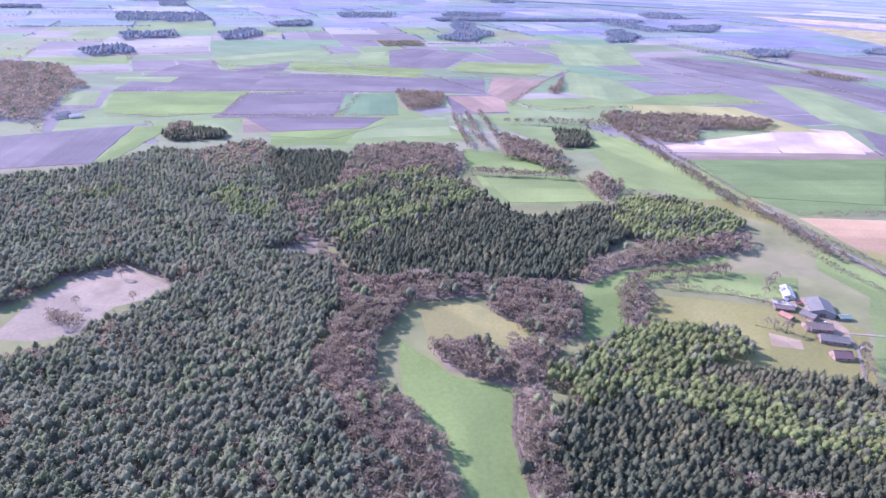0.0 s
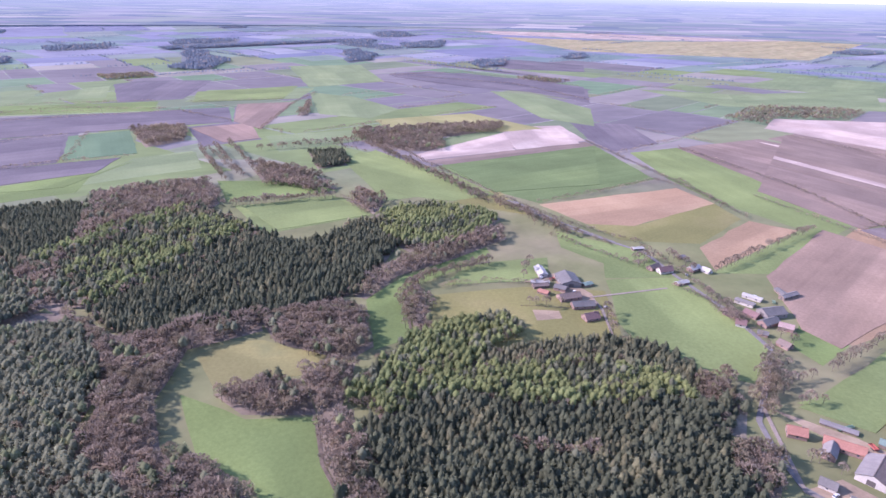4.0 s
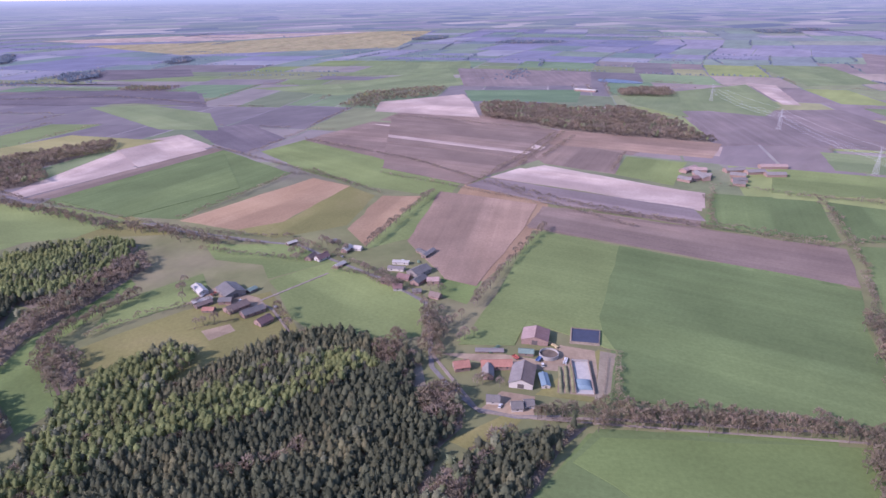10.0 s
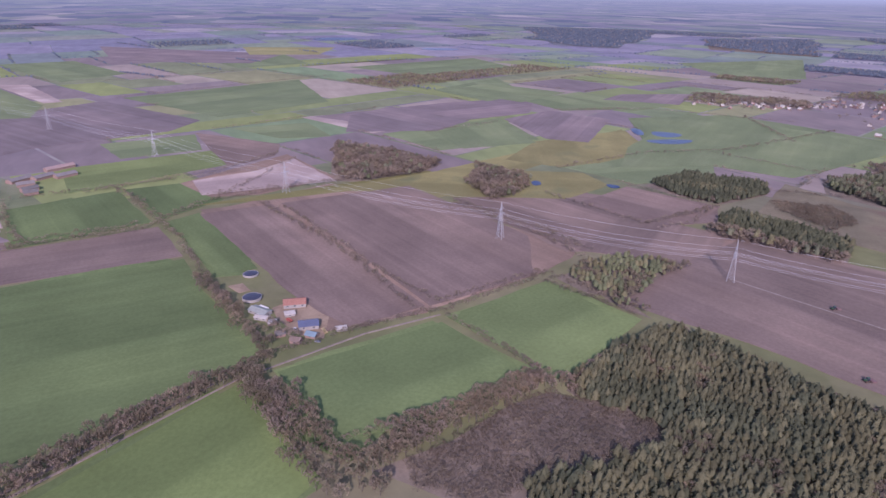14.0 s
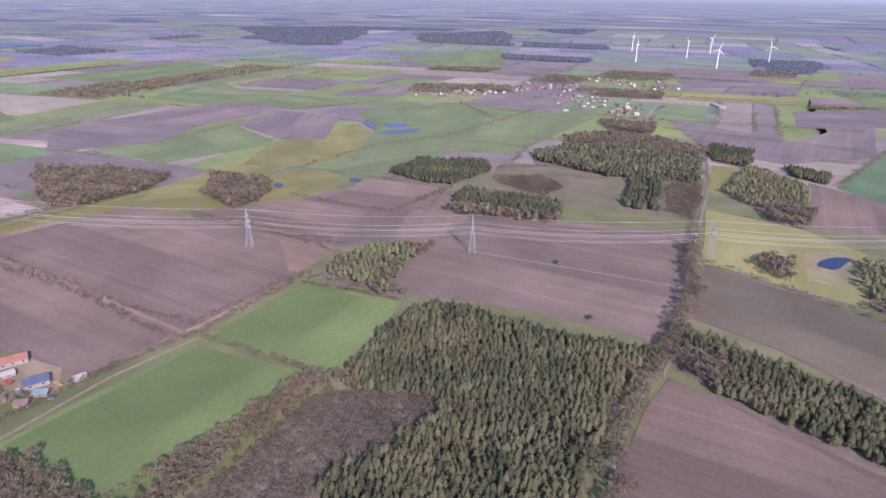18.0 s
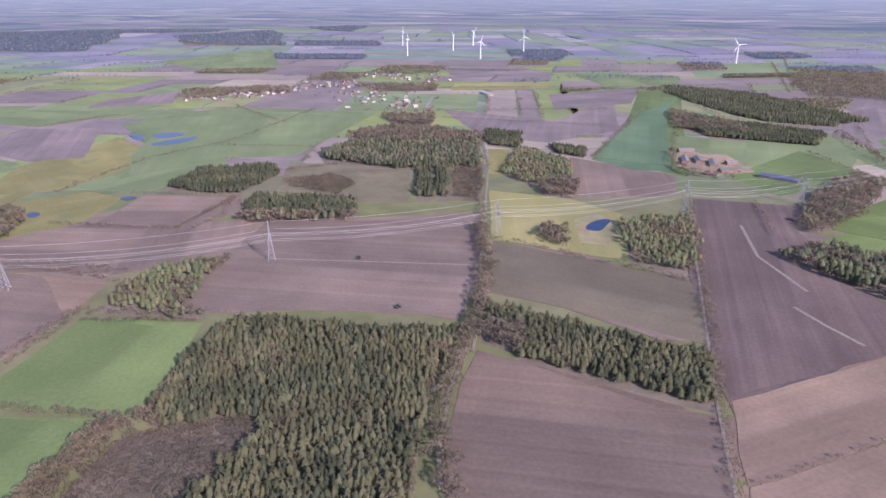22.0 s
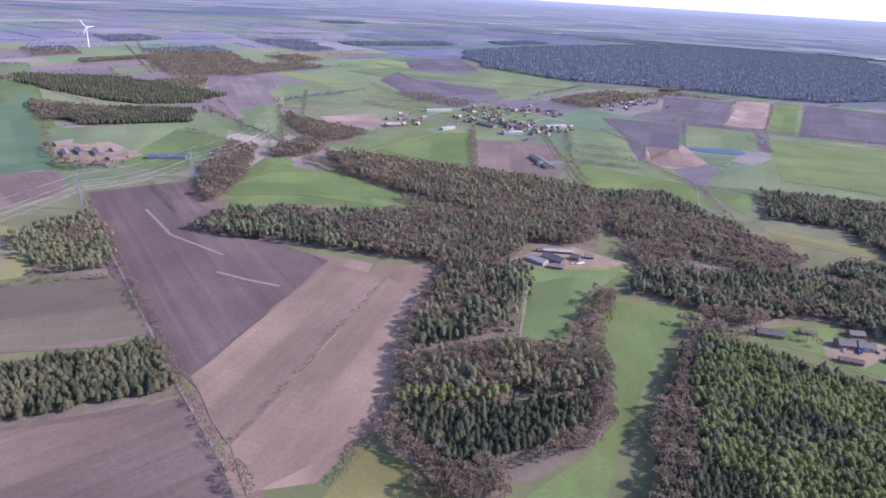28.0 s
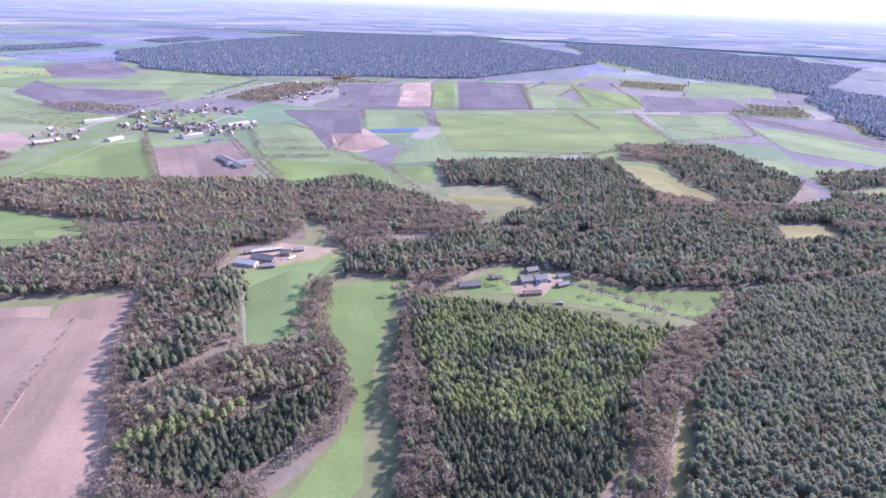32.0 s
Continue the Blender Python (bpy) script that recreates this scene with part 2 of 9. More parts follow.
def plain(name, color, rough=0.8, spec=0.3, metal=0.0, grain=0.15, scale=2.0):
    m, nt, b = node_material(name, rough, spec, metal)
    tc = nt.nodes.new("ShaderNodeTexCoord").outputs["Object"]
    n = noise_node(nt, tc, scale, 5.0)
    big = noise_node(nt, tc, scale * 0.12, 3.0)
    col = ramp(nt, n, [(0.25, scaled(color, 1 - grain)), (0.75, scaled(color, 1 + grain))])
    col = blend(nt, 1.0, col, ramp(nt, big, [(0.3, (0.88, 0.88, 0.88)), (0.7, (1.1, 1.1, 1.1))]), "MULTIPLY")
    nt.links.new(col, b.inputs["Base Color"])
    return m


BARK = plain("bark", (0.16, 0.13, 0.11), 0.95)
ASPHALT = plain("worn_asphalt", (0.18, 0.165, 0.15), 0.9, grain=0.2, scale=0.3)
SANDTRACK = plain("sand_track", (0.245, 0.20, 0.16), 0.95, grain=0.25, scale=0.3)
FLOOR = plain("leaf_litter", (0.13, 0.10, 0.075), 1.0, grain=0.4, scale=0.2)


# ---- large structure ----
def mesh_object(name, verts, faces, material, parent=None):
    me = bpy.data.meshes.new(name)
    me.from_pydata(verts, [], faces)
    me.materials.append(material)
    ob = new(name, me)
    ob.parent = parent
    return ob


def ground_material():
    """Verges and pasture near the middle of the plan, a patchwork of many fields further out, tinted with haze."""
    m, nt, b = node_material("farmland", 0.95, 0.1)
    tc = nt.nodes.new("ShaderNodeTexCoord").outputs["Object"]
    wob = nt.nodes.new("ShaderNodeMapping")
    wob.inputs["Rotation"].default_value = (0, 0, 0.5)
    wob.inputs["Scale"].default_value = (0.0036, 0.0072, 1)
    nt.links.new(tc, wob.inputs[0])
    vo = nt.nodes.new("ShaderNodeTexVoronoi")
    vo.distance, vo.inputs["Scale"].default_value = "CHEBYCHEV", 1.0
    vo.inputs["Randomness"].default_value = 0.8
    nt.links.new(wob.outputs[0], vo.inputs["Vector"])
    sep = nt.nodes.new("ShaderNodeSeparateColor")
    nt.links.new(vo.outputs["Color"], sep.inputs[0])
    # far patch tones muted and made bluish for haze
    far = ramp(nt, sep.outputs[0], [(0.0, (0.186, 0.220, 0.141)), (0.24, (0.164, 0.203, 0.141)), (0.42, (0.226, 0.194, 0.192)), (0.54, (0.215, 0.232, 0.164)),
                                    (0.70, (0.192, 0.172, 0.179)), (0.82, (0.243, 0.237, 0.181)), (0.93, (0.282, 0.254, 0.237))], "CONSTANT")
    near = ramp(nt, noise_node(nt, tc, 0.006, 6.0, 0.6), [(0.35, (0.15, 0.165, 0.072)), (0.5, (0.18, 0.18, 0.085)), (0.65, (0.215, 0.192, 0.11))])
    ln = nt.nodes.new("ShaderNodeVectorMath")
    ln.operation = "LENGTH"
    nt.links.new(tc, ln.inputs[0])
    mr = nt.nodes.new("ShaderNodeMapRange")
    mr.inputs[1].default_value, mr.inputs[2].default_value = 700.0, 1100.0
    nt.links.new(ln.outputs["Value"], mr.inputs[0])
    col = blend(nt, mr.outputs[0], near, far)
    # haze put into the base colour: blends to blue-grey from 2200 m outwards
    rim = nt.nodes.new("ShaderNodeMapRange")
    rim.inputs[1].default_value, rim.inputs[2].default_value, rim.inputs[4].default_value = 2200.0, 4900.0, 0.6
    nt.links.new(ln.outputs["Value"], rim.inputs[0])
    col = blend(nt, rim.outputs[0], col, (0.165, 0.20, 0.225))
    n = noise_node(nt, tc, 0.02, 8.0, 0.65)
    col = blend(nt, 1.0, col, ramp(nt, n, [(0.3, (0.75, 0.76, 0.78)), (0.7, (1.2, 1.2, 1.2))]), "MULTIPLY")
    nt.links.new(col, b.inputs["Base Color"])
    return m


RIM = 4900.0
rings = [0.0, 150.0, 400.0, 1000.0, 2200.0, RIM]
gv, gf, seg = [(0, 0, 0)], [], 96
for r in rings[1:]:
    gv += [(r * math.cos(2 * math.pi * k / seg), r * math.sin(2 * math.pi * k / seg), 0) for k in range(seg)]
gf += [(0, 1 + k, 1 + (k + 1) % seg) for k in range(seg)]
for j in range(len(rings) - 2):
    a, c = 1 + j * seg, 1 + (j + 1) * seg
    gf += [(a + k, c + k, c + (k + 1) % seg, a + (k + 1) % seg) for k in range(seg)]
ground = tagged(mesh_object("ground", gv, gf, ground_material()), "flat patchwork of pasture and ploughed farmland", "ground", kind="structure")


EYE = PATH[0][1][2]


def haze_material():
    m = bpy.data.materials.new("distance_haze")
    m.use_nodes = True
    nt = m.node_tree
    nt.nodes.remove(nt.nodes["Principled BSDF"])
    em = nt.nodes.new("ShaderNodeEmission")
    tc = nt.nodes.new("ShaderNodeTexCoord").outputs["Object"]
    sep = nt.nodes.new("ShaderNodeSeparateXYZ")
    nt.links.new(tc, sep.inputs[0])
    low = nt.nodes.new("ShaderNodeMath")          # land that lies further out stands higher on the backdrop
    low.operation, low.inputs[0].default_value = "SUBTRACT", EYE
    nt.links.new(sep.outputs[2], low.inputs[1])
    out = nt.nodes.new("ShaderNodeMath")
    out.operation, out.inputs[0].default_value = "DIVIDE", EYE
    nt.links.new(low.outputs[0], out.inputs[1])
    land = nt.nodes.new("ShaderNodeVectorMath")
    land.operation = "SCALE"
    nt.links.new(tc, land.inputs[0]), nt.links.new(out.outputs[0], land.inputs["Scale"])
    flat = nt.nodes.new("ShaderNodeMapping")
    flat.inputs["Rotation"].default_value, flat.inputs["Scale"].default_value = (0, 0, 0.4), (0.0020, 0.0034, 0.0)
    nt.links.new(land.outputs[0], flat.inputs[0])
    vo = nt.nodes.new("ShaderNodeTexVoronoi")
    vo.distance, vo.inputs["Scale"].default_value, vo.inputs["Randomness"].default_value = "CHEBYCHEV", 1.0, 0.9
    nt.links.new(flat.outputs[0], vo.inputs["Vector"])
    hue = nt.nodes.new("ShaderNodeSeparateColor")
    nt.links.new(vo.outputs["Color"], hue.inputs[0])
    # emission carries painted haze: bluish land tones that pale towards the horizon
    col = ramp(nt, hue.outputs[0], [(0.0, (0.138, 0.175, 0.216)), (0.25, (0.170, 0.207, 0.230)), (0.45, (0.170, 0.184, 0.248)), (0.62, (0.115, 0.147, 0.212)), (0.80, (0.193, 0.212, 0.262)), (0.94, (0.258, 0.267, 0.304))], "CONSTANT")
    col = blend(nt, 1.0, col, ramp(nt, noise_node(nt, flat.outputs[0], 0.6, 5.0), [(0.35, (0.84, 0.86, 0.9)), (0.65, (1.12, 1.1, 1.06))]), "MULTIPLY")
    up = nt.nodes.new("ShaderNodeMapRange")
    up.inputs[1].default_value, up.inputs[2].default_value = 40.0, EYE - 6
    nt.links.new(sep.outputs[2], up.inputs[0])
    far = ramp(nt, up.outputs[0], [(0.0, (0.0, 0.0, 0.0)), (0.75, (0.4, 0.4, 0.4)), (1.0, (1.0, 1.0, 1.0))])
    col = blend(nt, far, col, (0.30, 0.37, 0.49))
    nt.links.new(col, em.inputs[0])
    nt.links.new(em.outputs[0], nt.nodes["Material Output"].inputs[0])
    return m


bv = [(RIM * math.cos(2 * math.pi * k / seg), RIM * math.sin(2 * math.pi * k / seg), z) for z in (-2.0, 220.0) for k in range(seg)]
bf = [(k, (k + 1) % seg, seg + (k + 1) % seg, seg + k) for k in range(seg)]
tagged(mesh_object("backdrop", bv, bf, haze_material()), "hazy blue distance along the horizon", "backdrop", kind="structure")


OUTLINES = []


def field(kind, z, corners):
    """One field: a thin sheet of its own soil or sward, its own x axis along its longest side."""
    pts = [Vector((x, y)) for x, y in corners]
    n = len(pts)
    k = max(range(n), key=lambda i: (pts[(i + 1) % n] - pts[i]).length)
    d = pts[(k + 1) % n] - pts[k]
    turn, mid = math.atan2(d.y, d.x), sum(pts, Vector((0, 0))) / n
    c, s = math.cos(-turn), math.sin(-turn)
    loc = []
    for i, p in enumerate(pts):
        q = pts[(i + 1) % n]
        d = q - p
        m = max(1, min(14, int(d.length / 22)))
        for k in range(m):
            o = 0.0 if k == 0 else noise.noise(Vector((p.x + d.x * k / m, p.y + d.y * k / m, 0)) * 0.05) * 2.6
            loc.append(p + d * (k / m) + Vector((-d.y, d.x)).normalized() * o - mid)
    n = len(loc)
    top = [(c * p.x - s * p.y, s * p.x + c * p.y, 0) for p in loc]
    low = [(x, y, -z - 0.05) for x, y, _ in top]
    faces = [tuple(range(n))] + [(i, n + i, n + (i + 1) % n, (i + 1) % n) for i in range(n)]
    ob = mesh_object("field", top + low, faces, FIELD[kind])
    bm = bmesh.new()
    bm.from_mesh(ob.data)
    bmesh.ops.triangulate(bm, faces=[f for f in bm.faces if len(f.verts) > 4])
    bmesh.ops.recalc_face_normals(bm, faces=bm.faces)
    bm.to_mesh(ob.data)
    bm.free()
    ob.matrix_world = pose(mid.x, mid.y, z, 0, 0, math.degrees(turn))
    OUTLINES.append(corners)
    return tagged(ob, FIELD_LABEL[kind], "field", kind="structure")


def ribbon(name, label, category, width, z, material, line, rise=0.0):
    """A strip of even width along a line."""
    pts = [Vector(p) for p in line]
    left, right = [], []
    for i, p in enumerate(pts):
        d = (pts[min(i + 1, len(pts) - 1)] - pts[max(i - 1, 0)]).normalized()
        o = Vector((-d.y, d.x)) * width / 2
        left.append((p.x + o.x, p.y + o.y, z + rise)), right.append((p.x - o.x, p.y - o.y, z + rise))
    n = len(pts)
    vs = left + right + [(x, y, 0) for x, y, _ in left] + [(x, y, 0) for x, y, _ in right]
    fs = []
    for i in range(n - 1):
        fs += [(i, n + i, n + i + 1, i + 1), (i, i + 1, 2 * n + i + 1, 2 * n + i), (n + i, 3 * n + i, 3 * n + i + 1, n + i + 1)]
    return tagged(mesh_object(name, vs, fs, material), label, category, kind="structure")


# ---- tree shapes: unit height, vertices and triangles ----
rng = np.random.default_rng(7)


def shape_join(parts):
    vs, fs, ms, base = [], [], [], 0
    for v, f, m in parts:
        vs.append(np.asarray(v, float)), fs.append(np.asarray(f, int) + base), ms.append(np.full(len(f), m))
        base += len(v)
    return np.vstack(vs), np.vstack(fs), np.concatenate(ms)


def stick(a, b, r0, r1=0.0, sides=3):
    a, b = np.array(a, float), np.array(b, float)
    d = (b - a) / np.linalg.norm(b - a)
    u = np.cross(d, (0.3, 0.9, 0.1))
    u /= np.linalg.norm(u)
    w = np.cross(d, u)
    ang = np.arange(sides) * 2 * np.pi / sides
    ring = np.outer(np.cos(ang), u) + np.outer(np.sin(ang), w)
    if r1 <= 0:
        return np.vstack([a + ring * r0, b]), [(k, (k + 1) % sides, sides) for k in range(sides)]
    f = []
    for k in range(sides):
        n = (k + 1) % sides
        f += [(k, n, sides + n), (k, sides + n, sides + k)]
    return np.vstack([a + ring * r0, b + ring * r1]), f


def spruce_shape(tiers, points, wide=0.20):
    parts = [(*stick((0, 0, 0), (0, 0, 0.9), 0.016), 1)]
    for k in range(tiers):
        f = k / tiers
        z0, z1 = 0.10 + 0.80 * f, min(1.0, 0.10 + 0.80 * (f + 1.9 / tiers))
        r = wide * (1 - f ** 1.7) ** 0.85 * (0.85 if k == 0 else 1.0) * rng.uniform(0.9, 1.1) + 0.015
        a = np.arange(2 * points) * np.pi / points + rng.uniform(0, 3)
        rad = r * np.where(np.arange(2 * points) % 2 == 0, 1.0, 0.68) * rng.uniform(0.8, 1.2, 2 * points)
        ring = np.stack([np.cos(a) * rad, np.sin(a) * rad, z0 - 0.05 * rad / r + rng.uniform(-0.012, 0.012, 2 * points)], 1)
        n = 2 * points
        parts.append((np.vstack([ring, (0, 0, z1)]), [(i, (i + 1) % n, n) for i in range(n)], 0))
    return shape_join(parts)


OCTA_V = np.array([(1, 0, 0), (0, 1, 0), (-1, 0, 0), (0, -1, 0), (0, 0, 1), (0, 0, -1)], float)
OCTA_F = np.array([(0, 1, 4), (1, 2, 4), (2, 3, 4), (3, 0, 4), (1, 0, 5), (2, 1, 5), (3, 2, 5), (0, 3, 5)])


def tuft(c, r, flat=0.7):
    v = OCTA_V * rng.uniform(0.75, 1.3, (6, 1)) * r
    v[:, 2] *= flat
    a = rng.uniform(0, 1.6)
    v[:, :2] = v[:, :2] @ np.array([[math.cos(a), -math.sin(a)], [math.sin(a), math.cos(a)]])
    return v + np.array(c), OCTA_F


def pine_shape(tufts, low=0.55, wide=0.18):
    """Rounded crown of many small tufts on a bare stem."""
    parts = [(*stick((0, 0, 0), (rng.uniform(-0.02, 0.02), 0, 0.85), 0.014), 1)]
    for k in range(tufts):
        a, q = k * 2.4 + rng.uniform(0, 1), (k + 0.5) / tufts
        z = 0.93 - 0.36 * q + rng.uniform(-0.04, 0.04)
        d = 0.0 if tufts == 1 else wide * math.sqrt(q) * rng.uniform(0.6, 1.05)
        parts.append((*tuft((math.cos(a) * d, math.sin(a) * d, z), wide * (1.3 if tufts == 1 else rng.uniform(0.36, 0.6) * (9 / tufts) ** 0.35), 0.8 if tufts > 1 else 1.1), 0))
        if tufts > 7 and k % 3 == 0:
            parts.append((*stick((0, 0, z - 0.14), (math.cos(a) * d, math.sin(a) * d, z), 0.007), 1))
    return shape_join(parts)


def bare_shape(sprays, limbs, wide=0.30):
    """Leafless crown: stem, limbs and many fine sprays of twigs."""
    parts = [(*stick((0, 0, 0), (0, 0, 0.62), 0.018, 0.008), 1)]
    for k in range(limbs):
        a, z = k * 2.4, 0.22 + 0.3 * k / max(1, limbs)
        parts.append((*stick((0, 0, z), (math.cos(a) * wide * 0.75, math.sin(a) * wide * 0.75, z + 0.30), 0.009), 1))
    size = 0.140 * (80 / sprays) ** 0.5
    for k in range(sprays):
        u = rng.normal(size=3)
        u /= np.linalg.norm(u)
        u[2] = abs(u[2]) * 0.95 - 0.22
        c = np.array([0, 0, 0.55]) + u * np.array([wide, wide, 0.45]) * rng.uniform(0.45, 1.0) ** 0.5
        out = (u + np.array([0, 0, 0.5]) + rng.normal(0, 0.35, 3))
        out /= np.linalg.norm(out)
        side = np.cross(out, rng.normal(size=3))
        side /= np.linalg.norm(side)
        l, w = size * rng.uniform(0.7, 1.2), size * rng.uniform(0.16, 0.3)
        parts.append((np.array([c - out * l * 0.5 - side * w, c - out * l * 0.4 + side * w, c + out * l * 0.6]), [(0, 1, 2)], 0))
    return shape_join(parts)


def crown_shape(sprays, base, wide, point, leafy=0.085, core=0.8):
    """Conifer crown: a closed core under many small sprays; point 1 is a rounded dome, above 1 an ever sharper spire."""
    parts = [(*stick((0, 0, 0), (0, 0, base + 0.2), 0.014), 1)]

    def girth(q):
        return wide * ((1 - q ** 2) ** 0.5 if point <= 1 else (1 - q ** (2.2 / point)) + 0.02)
    n = 5
    a = np.arange(n) * 2 * np.pi / n + rng.uniform(0, 1.2)
    rows = []
    for q in (0.0, 0.45):
        r = girth(q) * core * rng.uniform(0.85, 1.15, n)
        rows.append(np.stack([np.cos(a) * r, np.sin(a) * r, np.full(n, base + (1 - base) * q)], 1))
    v = np.vstack(rows + [np.array([[0, 0, base + (1 - base) * 0.92]])])
    f = []
    for k in range(n):
        m = (k + 1) % n
        f += [(k, m, n + m), (k, n + m, n + k), (n + k, n + m, 2 * n)]
    parts.append((v, f, 0))
    for k in range(sprays):
        q = 1 - (1 - (k + rng.uniform(0, 1)) / sprays) ** 0.62
        g, t = girth(q), k * 2.4 + rng.uniform(-0.5, 0.5)
        out = np.array([math.cos(t), math.sin(t), 0.0])
        c = out * g * rng.uniform(0.75, 1.08) + np.array([0, 0, base + (1 - base) * q])
        way = out + np.array([0, 0, rng.uniform(-0.5, 0.5) if point > 1 else rng.uniform(0.0, 1.1)])
        way /= np.linalg.norm(way)
        side = np.cross(way, rng.normal(size=3))
        side /= np.linalg.norm(side)
        s = leafy * rng.uniform(0.7, 1.3) * (1 - 0.35 * q)
        parts.append((np.array([c - way * s * 0.6 - side * s * 0.55, c - way * s * 0.6 + side * s * 0.55, c + way * s * 0.8]), [(0, 1, 2)], 0))
    if point > 1:
        parts.append((*stick((0, 0, base + (1 - base) * 0.72), (0, 0, 0.99), wide * 0.3, 0.0, 3), 0))
    return shape_join(parts)


SHAPES = {
    ("spruce", 0): [crown_shape(27, 0.26, 0.245, 1.2, 0.098) for _ in range(6)], ("spruce", 1): [crown_shape(12, 0.26, 0.245, 1.2, 0.135) for _ in range(5)], ("spruce", 2): [spruce_shape(2, 3, 0.25) for _ in range(3)],
    ("pine", 0): [crown_shape(24, 0.46, 0.20, 1, 0.092) for _ in range(6)], ("pine", 1): [crown_shape(12, 0.46, 0.205, 1, 0.115) for _ in range(5)], ("far", 2): [(np.array([(math.cos(k * 1.257) * 0.27, math.sin(k * 1.257) * 0.27, 0.35 + 0.1 * (k % 2)) for k in range(5)] + [(0.03, 0.02, 0.95)]), np.array([(k, (k + 1) % 5, 5) for k in range(5)]), np.zeros(5, int))],
    ("pine", 2): [crown_shape(7, 0.40, 0.21, 1, 0.15) for _ in range(5)],
    ("bare", 0): [bare_shape(92, 4) for _ in range(5)], ("bare", 1): [bare_shape(36, 2) for _ in range(4)], ("bare", 2): [bare_shape(14, 0, 0.36) for _ in range(4)],
    ("bush", 0): [bare_shape(44, 2, 0.5) for _ in range(4)], ("bush", 1): [bare_shape(26, 0, 0.5) for _ in range(4)], ("bush", 2): [bare_shape(14, 0, 0.6) for _ in range(3)],
}
STAND = {  # height, then shape, needles or twigs and share of each kind of tree that stands in it
    "spruce": ((7.5, 11.5), [("spruce", "litspruce", 0.12), ("spruce", "spruce", 0.88)]),
    "litspruce": ((7.5, 10.5), [("bare", "twig", 0.025), ("spruce", "litspruce", 0.68), ("spruce", "spruce", 0.295)]),
    "larch": ((8.5, 12), [("spruce", "spruce", 0.13), ("pine", "pine", 0.10), ("pine", "larch", 0.77)]),
    "pine": ((9, 12.5), [("bare", "twig", 0.03), ("pine", "pine", 0.72), ("pine", "green", 0.18), ("spruce", "spruce", 0.05), ("bare", "bare", 0.02)]),
    "bare": ((9, 13.5), [("pine", "pine", 0.05), ("bare", "twig", 0.28), ("bare", "bare", 0.63), ("pine", "green", 0.04)]),
    "tan": ((7, 11), [("bare", "twig", 0.2), ("pine", "tan", 0.3), ("pine", "green", 0.5)]),
    "scrub": ((3, 5), [("bush", "scrub", 0.85), ("bush", "twig", 0.15)]),
    "mixed": ((9, 14), [("bare", "bare", 0.16), ("bare", "twig", 0.14), ("pine", "pine", 0.30), ("spruce", "spruce", 0.24), ("pine", "green", 0.16)]),
    "dark": ((9, 14), [("bare", "twig", 0.10), ("pine", "pine", 0.38), ("spruce", "spruce", 0.34), ("pine", "green", 0.10), ("bare", "bare", 0.08)]),
    "copse": ((10, 14), [("pine", "pine", 0.16), ("bare", "twig", 0.34), ("bare", "bare", 0.30), ("pine", "tan", 0.20)]),
    "grove": ((9, 14), [("bare", "twig", 0.5), ("bare", "bare", 0.5)]),
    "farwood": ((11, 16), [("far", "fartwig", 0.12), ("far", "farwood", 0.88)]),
    "hedge": ((3.5, 6.5), [("bush", "bare", 0.6), ("bush", "twig", 0.4)]),
    "bankhedge": ((8, 12), [("bare", "bare", 0.3), ("bare", "twig", 0.7)]),
}
STAND_LABEL = {
    "spruce": "dense stand of dark green spruces", "litspruce": "plantation of olive-green spruces, front light in their colour", "larch": "stand of fresh light green trees", "pine": "grey-green pine forest with rounded crowns",
    "bare": "leafless mauve-brown deciduous wood", "tan": "thin wood of budding tan-green trees", "scrub": "low brown leafless scrub in a clearing",
    "mixed": "mixed wood of pines and leafless trees", "dark": "dark mixed wood of pines and spruces", "copse": "leafless brown wood with scattered pines", "grove": "small leafless grove among fields", "farwood": "distant dark forest, haze in its colour",
    "hedge": "leafless hedgerow along a field edge", "bankhedge": "tall leafless hedge of brown trees",
}
CELL, SPAN = 1.4, 3450
taken = np.zeros((2 * SPAN, 2 * SPAN), bool)


def swell(x, y, span):
    """Smooth value over the ground, patches about one span across."""
    return np.sin(x / span * 2.1 + 1.7 * np.sin(y / span * 1.3)) + np.sin(y / span * 2.4 + 1.9 * np.sin(x / span * 1.1 + 2.0)) + 0.7 * np.sin((x + y) / span * 4.3)


